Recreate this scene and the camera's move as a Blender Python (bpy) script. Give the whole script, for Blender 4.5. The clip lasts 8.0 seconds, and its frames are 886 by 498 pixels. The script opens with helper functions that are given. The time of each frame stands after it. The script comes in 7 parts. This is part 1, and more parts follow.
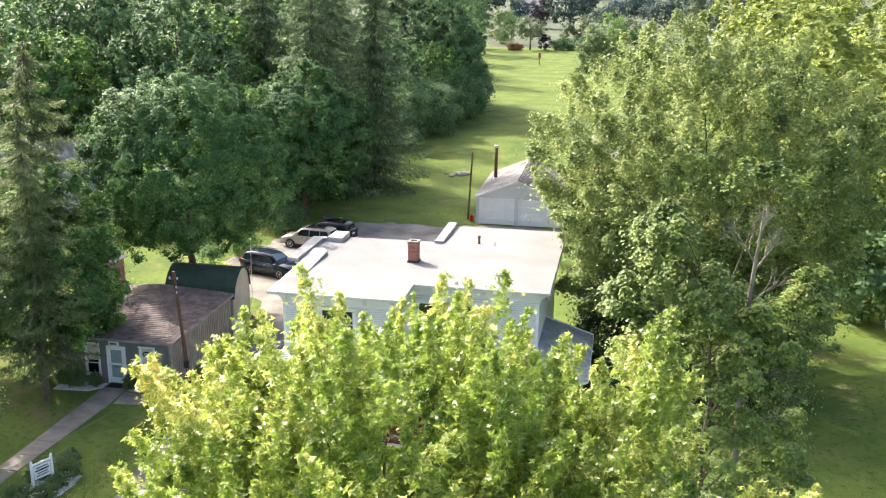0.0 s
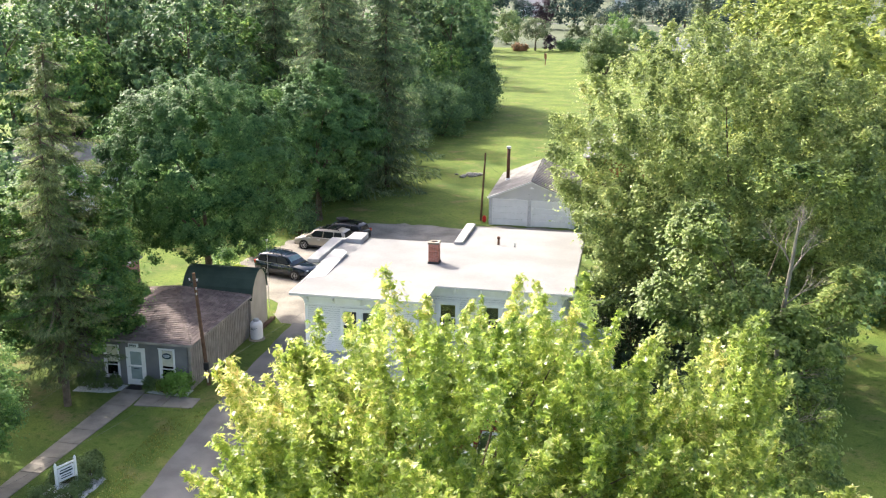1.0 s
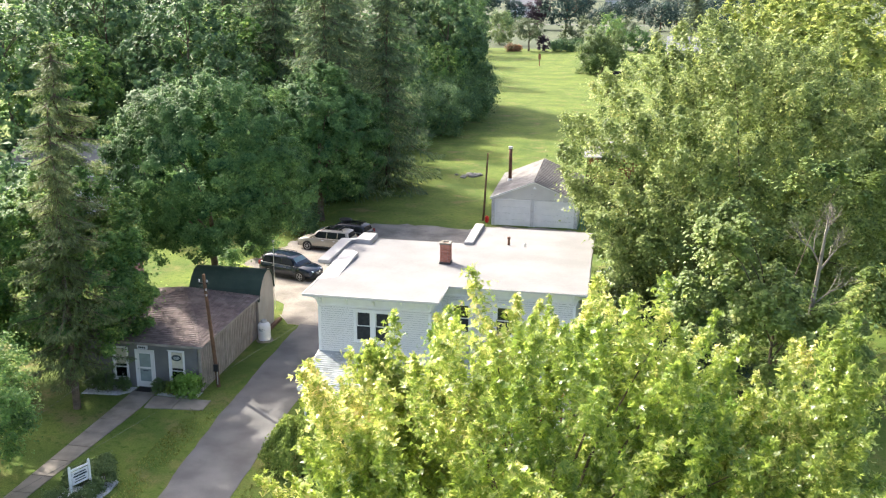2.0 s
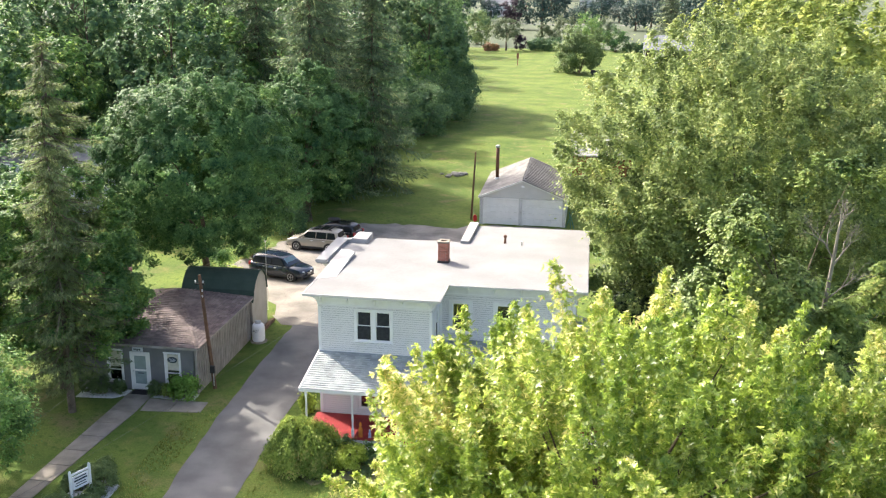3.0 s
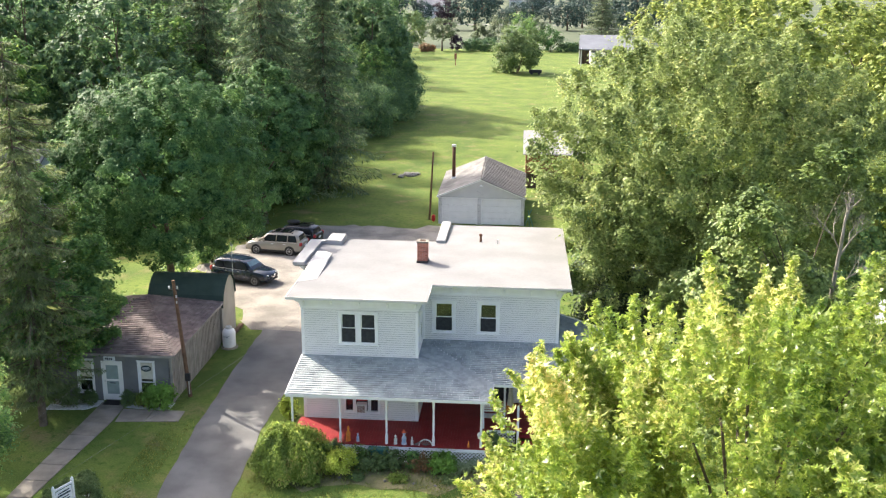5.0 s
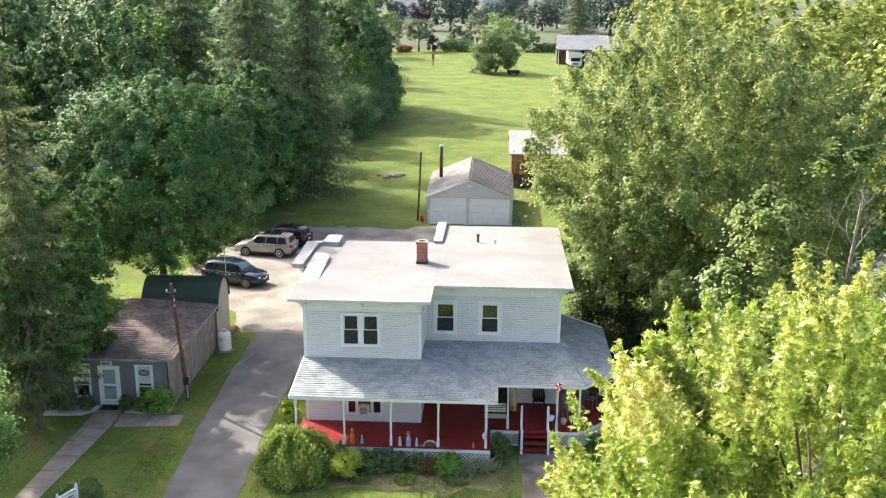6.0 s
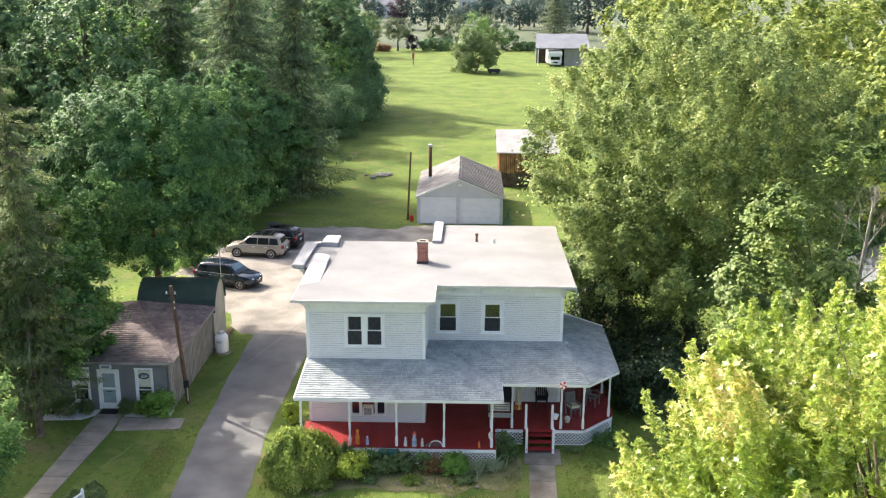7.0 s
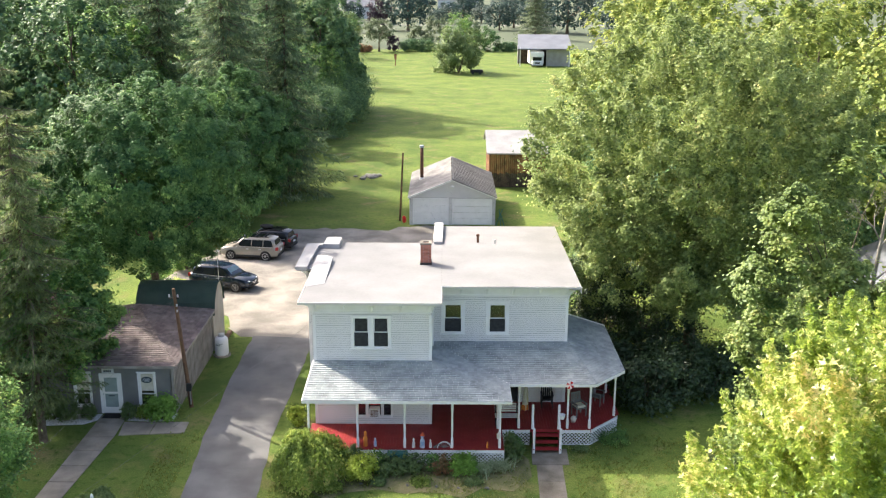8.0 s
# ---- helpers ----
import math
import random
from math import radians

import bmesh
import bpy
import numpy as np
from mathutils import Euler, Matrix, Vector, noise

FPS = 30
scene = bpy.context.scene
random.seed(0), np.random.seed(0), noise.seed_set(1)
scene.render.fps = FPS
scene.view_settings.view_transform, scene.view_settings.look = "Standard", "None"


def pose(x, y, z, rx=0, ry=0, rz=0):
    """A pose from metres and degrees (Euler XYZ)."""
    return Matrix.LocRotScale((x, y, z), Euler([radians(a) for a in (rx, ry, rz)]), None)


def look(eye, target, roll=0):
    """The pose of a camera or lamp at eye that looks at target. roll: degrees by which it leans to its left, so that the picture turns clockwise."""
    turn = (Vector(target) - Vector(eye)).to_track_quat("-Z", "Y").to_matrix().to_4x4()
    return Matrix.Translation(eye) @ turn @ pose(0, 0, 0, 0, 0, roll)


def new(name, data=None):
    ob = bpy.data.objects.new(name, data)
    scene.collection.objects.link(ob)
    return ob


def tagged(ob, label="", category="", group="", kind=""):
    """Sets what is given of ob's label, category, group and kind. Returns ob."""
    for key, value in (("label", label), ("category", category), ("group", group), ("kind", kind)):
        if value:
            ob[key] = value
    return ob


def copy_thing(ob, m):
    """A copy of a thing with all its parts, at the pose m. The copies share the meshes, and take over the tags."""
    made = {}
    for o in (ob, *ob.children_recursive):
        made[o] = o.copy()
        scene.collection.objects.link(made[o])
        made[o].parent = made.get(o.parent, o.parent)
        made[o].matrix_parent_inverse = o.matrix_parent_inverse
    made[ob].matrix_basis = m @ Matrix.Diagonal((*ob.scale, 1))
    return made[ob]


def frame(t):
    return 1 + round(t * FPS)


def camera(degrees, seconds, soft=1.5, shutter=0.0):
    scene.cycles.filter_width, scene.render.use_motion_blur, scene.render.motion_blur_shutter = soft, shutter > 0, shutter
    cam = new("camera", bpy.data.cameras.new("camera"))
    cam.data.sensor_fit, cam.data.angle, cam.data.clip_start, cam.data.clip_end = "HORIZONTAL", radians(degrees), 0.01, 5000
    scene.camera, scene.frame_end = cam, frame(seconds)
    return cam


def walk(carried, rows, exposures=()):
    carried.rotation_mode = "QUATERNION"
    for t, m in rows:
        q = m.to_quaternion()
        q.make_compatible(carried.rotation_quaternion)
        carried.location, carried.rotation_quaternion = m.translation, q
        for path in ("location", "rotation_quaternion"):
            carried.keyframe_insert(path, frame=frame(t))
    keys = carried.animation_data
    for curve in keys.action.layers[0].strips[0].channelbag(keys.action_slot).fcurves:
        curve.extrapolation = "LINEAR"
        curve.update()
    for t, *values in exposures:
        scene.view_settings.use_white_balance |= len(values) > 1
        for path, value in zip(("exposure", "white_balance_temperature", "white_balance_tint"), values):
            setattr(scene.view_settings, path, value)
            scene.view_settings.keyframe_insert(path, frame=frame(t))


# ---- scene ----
cam = camera(48.6, 8.0, soft=1.2)
PATH = [
    (0, (10.225, -42.344, 21.712), (3.17, -4.54, 10.75), 0.6),
    (0.5, (9.761, -42.38, 21.685), (2.62, -4.58, 10.75), 0.6),
    (1, (9.237, -42.38, 21.677), (2.1, -4.56, 10.74), 0.5),
    (1.5, (8.677, -42.374, 21.645), (1.68, -4.53, 10.73), 0.5),
    (3, (6.877, -42.453, 21.479), (1.16, -4.39, 10.58), 0.5),
    (3.5, (6.235, -42.449, 21.427), (1.3, -4.29, 10.55), 0.5),
    (4, (5.621, -42.43, 21.362), (1.38, -4.17, 10.48), 0.5),
    (4.5, (5.028, -42.404, 21.319), (1.47, -4.08, 10.46), 0.5),
    (6, (3.081, -42.395, 21.236), (1.2, -3.93, 10.44), 0.4),
    (6.5, (2.459, -42.392, 21.243), (1.08, -3.91, 10.44), 0.4),
    (7, (1.84, -42.405, 21.255), (0.92, -3.93, 10.43), 0.3),
    (7.5, (1.199, -42.425, 21.288), (0.74, -3.93, 10.47), 0.3),
    (8, (0.543, -42.406, 21.259), (0.52, -3.89, 10.46), 0.3),
]
walk(cam, [(t, look(eye, target, roll)) for t, eye, target, roll in PATH], exposures=[(0.0, 1.84, 6500, 10), (8.0, 1.76, 6500, 10)])

# ---- world, sun, exposure ----
SUN_DIR = Vector((-0.800, 0.600, 0.0)).normalized() * math.cos(radians(38)) + Vector((0, 0, math.sin(radians(38))))
world = bpy.data.worlds.new("sky_world")
scene.world = world
world.use_nodes = True
wn = world.node_tree
sky = wn.nodes.new("ShaderNodeTexSky")
sky.sky_type, sky.sun_disc = "NISHITA", False
sky.sun_elevation = radians(38)
sky.air_density, sky.dust_density, sky.ozone_density = 0.65, 5.0, 0.2
sky.sun_rotation = math.atan2(SUN_DIR.x, SUN_DIR.y)
wn.links.new(sky.outputs["Color"], wn.nodes["Background"].inputs["Color"])
wn.nodes["Background"].inputs["Strength"].default_value = 0.15
sun_data = bpy.data.lights.new("sun", "SUN")
sun_data.energy, sun_data.angle, sun_data.color = 2.85, radians(0.6), (1.0, 0.93, 0.81)
sun = new("sun", sun_data)
sun.matrix_world = look(SUN_DIR * 100, (0, 0, 0))

# ---- material kit ----
def material(name, low, high, scale=4.0, rough=0.8, metal=0.0, bump=0.0, bump_scale=60.0, island=0.0, fine=0.25, spec=0.3, coords="Object"):
    """A surface of two noise scales between two colours, with fine relief; island: brightness spread between loose pieces."""
    m = bpy.data.materials.new(name)
    m.use_nodes = True
    nt = m.node_tree
    b = nt.nodes["Principled BSDF"]
    b.inputs["Roughness"].default_value, b.inputs["Metallic"].default_value = rough, metal
    b.inputs["Specular IOR Level"].default_value = spec
    tc = nt.nodes.new("ShaderNodeTexCoord")
    n1, n2 = nt.nodes.new("ShaderNodeTexNoise"), nt.nodes.new("ShaderNodeTexNoise")
    n1.inputs["Scale"].default_value, n1.inputs["Detail"].default_value = scale, 6
    n2.inputs["Scale"].default_value, n2.inputs["Detail"].default_value = bump_scale, 3
    for n in (n1, n2):
        nt.links.new(tc.outputs[coords], n.inputs["Vector"])
    add = nt.nodes.new("ShaderNodeMath")
    add.operation = "MULTIPLY_ADD"
    nt.links.new(n2.outputs["Fac"], add.inputs[0])
    add.inputs[1].default_value = fine
    nt.links.new(n1.outputs["Fac"], add.inputs[2])
    ramp = nt.nodes.new("ShaderNodeMapRange")
    ramp.inputs["From Min"].default_value, ramp.inputs["From Max"].default_value = 0.32 + fine / 2, 0.68 + fine / 2
    nt.links.new(add.outputs[0], ramp.inputs["Value"])
    mix = nt.nodes.new("ShaderNodeMix")
    mix.data_type = "RGBA"
    mix.inputs["A"].default_value, mix.inputs["B"].default_value = (*low, 1), (*high, 1)
    nt.links.new(ramp.outputs["Result"], mix.inputs["Factor"])
    colour = mix.outputs["Result"]
    if island:
        geo, oi = nt.nodes.new("ShaderNodeNewGeometry"), nt.nodes.new("ShaderNodeObjectInfo")
        s = nt.nodes.new("ShaderNodeMath")
        s.operation = "ADD"
        nt.links.new(geo.outputs["Random Per Island"], s.inputs[0])
        nt.links.new(oi.outputs["Random"], s.inputs[1])
        fr = nt.nodes.new("ShaderNodeMath")
        fr.operation = "FRACT"
        nt.links.new(s.outputs[0], fr.inputs[0])
        mr = nt.nodes.new("ShaderNodeMapRange")
        mr.inputs["To Min"].default_value, mr.inputs["To Max"].default_value = 1 - island, 1 + island
        nt.links.new(fr.outputs[0], mr.inputs["Value"])
        hsv = nt.nodes.new("ShaderNodeHueSaturation")
        nt.links.new(mr.outputs["Result"], hsv.inputs["Value"])
        nt.links.new(colour, hsv.inputs["Color"])
        colour = hsv.outputs["Color"]
    nt.links.new(colour, b.inputs["Base Color"])
    if bump:
        bp = nt.nodes.new("ShaderNodeBump")
        bp.inputs["Strength"].default_value, bp.inputs["Distance"].default_value = bump, 0.02
        nt.links.new(n2.outputs["Fac"], bp.inputs["Height"])
        nt.links.new(bp.outputs["Normal"], b.inputs["Normal"])
    return m


def leaf_material(name, dark, light, tip, through_light=0.35, rough=0.5, gloss=0.18, turn=1.0, glow=1.6):
    """Leaf: each leaf has its own tone between dark and light, a few turn to the tip colour; light passes through."""
    m = bpy.data.materials.new(name)
    m.use_nodes = True
    nt = m.node_tree
    b = nt.nodes["Principled BSDF"]
    b.inputs["Roughness"].default_value = rough
    b.inputs["Specular IOR Level"].default_value = gloss
    geo, tc = nt.nodes.new("ShaderNodeNewGeometry"), nt.nodes.new("ShaderNodeTexCoord")
    n1 = nt.nodes.new("ShaderNodeTexNoise")
    n1.inputs["Scale"].default_value, n1.inputs["Detail"].default_value = 0.45, 3
    nt.links.new(tc.outputs["Object"], n1.inputs["Vector"])
    n2 = nt.nodes.new("ShaderNodeTexNoise")
    n2.inputs["Scale"].default_value, n2.inputs["Detail"].default_value = 1.9, 2
    nt.links.new(tc.outputs["Object"], n2.inputs["Vector"])
    both = nt.nodes.new("ShaderNodeMath")
    both.operation = "MULTIPLY_ADD"
    nt.links.new(n2.outputs["Fac"], both.inputs[0])
    both.inputs[1].default_value = 0.4
    nt.links.new(n1.outputs["Fac"], both.inputs[2])
    a = nt.nodes.new("ShaderNodeMath")
    a.operation = "MULTIPLY_ADD"
    nt.links.new(geo.outputs["Random Per Island"], a.inputs[0])
    a.inputs[1].default_value = 0.36
    nt.links.new(both.outputs[0], a.inputs[2])
    r1 = nt.nodes.new("ShaderNodeMapRange")
    r1.inputs["From Min"].default_value, r1.inputs["From Max"].default_value = 0.55, 1.2
    nt.links.new(a.outputs[0], r1.inputs["Value"])
    mix = nt.nodes.new("ShaderNodeMix")
    mix.data_type = "RGBA"
    mix.inputs["A"].default_value, mix.inputs["B"].default_value = (*dark, 1), (*light, 1)
    nt.links.new(r1.outputs["Result"], mix.inputs["Factor"])
    r2 = nt.nodes.new("ShaderNodeMapRange")
    r2.inputs["From Min"].default_value, r2.inputs["From Max"].default_value = turn, turn + 0.3
    nt.links.new(a.outputs[0], r2.inputs["Value"])
    mix2 = nt.nodes.new("ShaderNodeMix")
    mix2.data_type = "RGBA"
    mix2.inputs["B"].default_value = (*tip, 1)
    nt.links.new(mix.outputs["Result"], mix2.inputs["A"])
    nt.links.new(r2.outputs["Result"], mix2.inputs["Factor"])
    tr = nt.nodes.new("ShaderNodeBsdfTranslucent")
    hs = nt.nodes.new("ShaderNodeHueSaturation")
    hs.inputs["Hue"].default_value, hs.inputs["Saturation"].default_value, hs.inputs["Value"].default_value = 0.489, 0.95, glow
    nt.links.new(mix2.outputs["Result"], hs.inputs["Color"])
    nt.links.new(hs.outputs["Color"], tr.inputs["Color"])
    nt.links.new(mix2.outputs["Result"], b.inputs["Base Color"])
    sh = nt.nodes.new("ShaderNodeMixShader")
    sh.inputs["Fac"].default_value = through_light
    nt.links.new(b.outputs[0], sh.inputs[1])
    nt.links.new(tr.outputs[0], sh.inputs[2])
    nt.links.new(sh.outputs[0], nt.nodes["Material Output"].inputs["Surface"])
    return m


def glass_material(name, tint=(0.02, 0.025, 0.03), see=0.5):
    """Window glass: mirrors by Fresnel, else lets the dark room show."""
    m = bpy.data.materials.new(name)
    m.use_nodes = True
    nt = m.node_tree
    nt.nodes.remove(nt.nodes["Principled BSDF"])
    gl, tp, df = nt.nodes.new("ShaderNodeBsdfGlossy"), nt.nodes.new("ShaderNodeBsdfTransparent"), nt.nodes.new("ShaderNodeBsdfDiffuse")
    gl.inputs["Roughness"].default_value = 0.02
    df.inputs["Color"].default_value = (*tint, 1)
    fz = nt.nodes.new("ShaderNodeFresnel")
    fz.inputs["IOR"].default_value = 1.8
    m1, m2 = nt.nodes.new("ShaderNodeMixShader"), nt.nodes.new("ShaderNodeMixShader")
    m1.inputs["Fac"].default_value = see
    nt.links.new(df.outputs[0], m1.inputs[1])
    nt.links.new(tp.outputs[0], m1.inputs[2])
    nt.links.new(fz.outputs[0], m2.inputs["Fac"])
    nt.links.new(m1.outputs[0], m2.inputs[1])
    nt.links.new(gl.outputs[0], m2.inputs[2])
    nt.links.new(m2.outputs[0], nt.nodes["Material Output"].inputs["Surface"])
    return m


def lawn_material():
    """Mown grass: broad tonal drift, drier patches and fine blade grain."""
    m = bpy.data.materials.new("lawn")
    m.use_nodes = True
    nt = m.node_tree
    b = nt.nodes["Principled BSDF"]
    b.inputs["Roughness"].default_value, b.inputs["Specular IOR Level"].default_value = 0.9, 0.1
    tc = nt.nodes.new("ShaderNodeTexCoord")
    def nz(scale, detail=5):
        n = nt.nodes.new("ShaderNodeTexNoise")
        n.inputs["Scale"].default_value, n.inputs["Detail"].default_value = scale, detail
        nt.links.new(tc.outputs["Object"], n.inputs["Vector"])
        return n.outputs["Fac"]
    def mixed(fac, lo, hi, a, bb):
        r = nt.nodes.new("ShaderNodeMapRange")
        r.inputs["From Min"].default_value, r.inputs["From Max"].default_value = lo, hi
        nt.links.new(fac, r.inputs["Value"])
        x = nt.nodes.new("ShaderNodeMix")
        x.data_type = "RGBA"
        nt.links.new(r.outputs["Result"], x.inputs["Factor"])
        for s, v in (("A", a), ("B", bb)):
            if isinstance(v, tuple):
                x.inputs[s].default_value = (*v, 1)
            else:
                nt.links.new(v, x.inputs[s])
        return x.outputs["Result"]
    c = mixed(nz(0.22), 0.35, 0.65, (0.080, 0.128, 0.028), (0.158, 0.206, 0.044))
    c = mixed(nz(0.9, 8), 0.54, 0.76, c, (0.175, 0.182, 0.056))
    c = mixed(nz(0.37, 9), 0.57, 0.74, c, (0.205, 0.175, 0.080))
    c = mixed(nz(2.7, 6), 0.52, 0.70, c, (0.068, 0.122, 0.020))
    fine = nz(14, 6)
    dark = nt.nodes.new("ShaderNodeMix")
    dark.data_type, dark.blend_type = "RGBA", "MULTIPLY"
    r = nt.nodes.new("ShaderNodeMapRange")
    r.inputs["From Min"].default_value, r.inputs["From Max"].default_value = 0.3, 0.7
    r.inputs["To Min"].default_value, r.inputs["To Max"].default_value = 0.62, 1.2
    nt.links.new(fine, r.inputs["Value"])
    cm = nt.nodes.new("ShaderNodeCombineColor")
    for s in ("Red", "Green", "Blue"):
        nt.links.new(r.outputs["Result"], cm.inputs[s])
    dark.inputs["Factor"].default_value = 1.0
    nt.links.new(c, dark.inputs["A"])
    nt.links.new(cm.outputs["Color"], dark.inputs["B"])
    nt.links.new(dark.outputs["Result"], b.inputs["Base Color"])
    bp = nt.nodes.new("ShaderNodeBump")
    bp.inputs["Strength"].default_value, bp.inputs["Distance"].default_value = 0.6, 0.05
    nt.links.new(fine, bp.inputs["Height"])
    nt.links.new(bp.outputs["Normal"], b.inputs["Normal"])
    return m


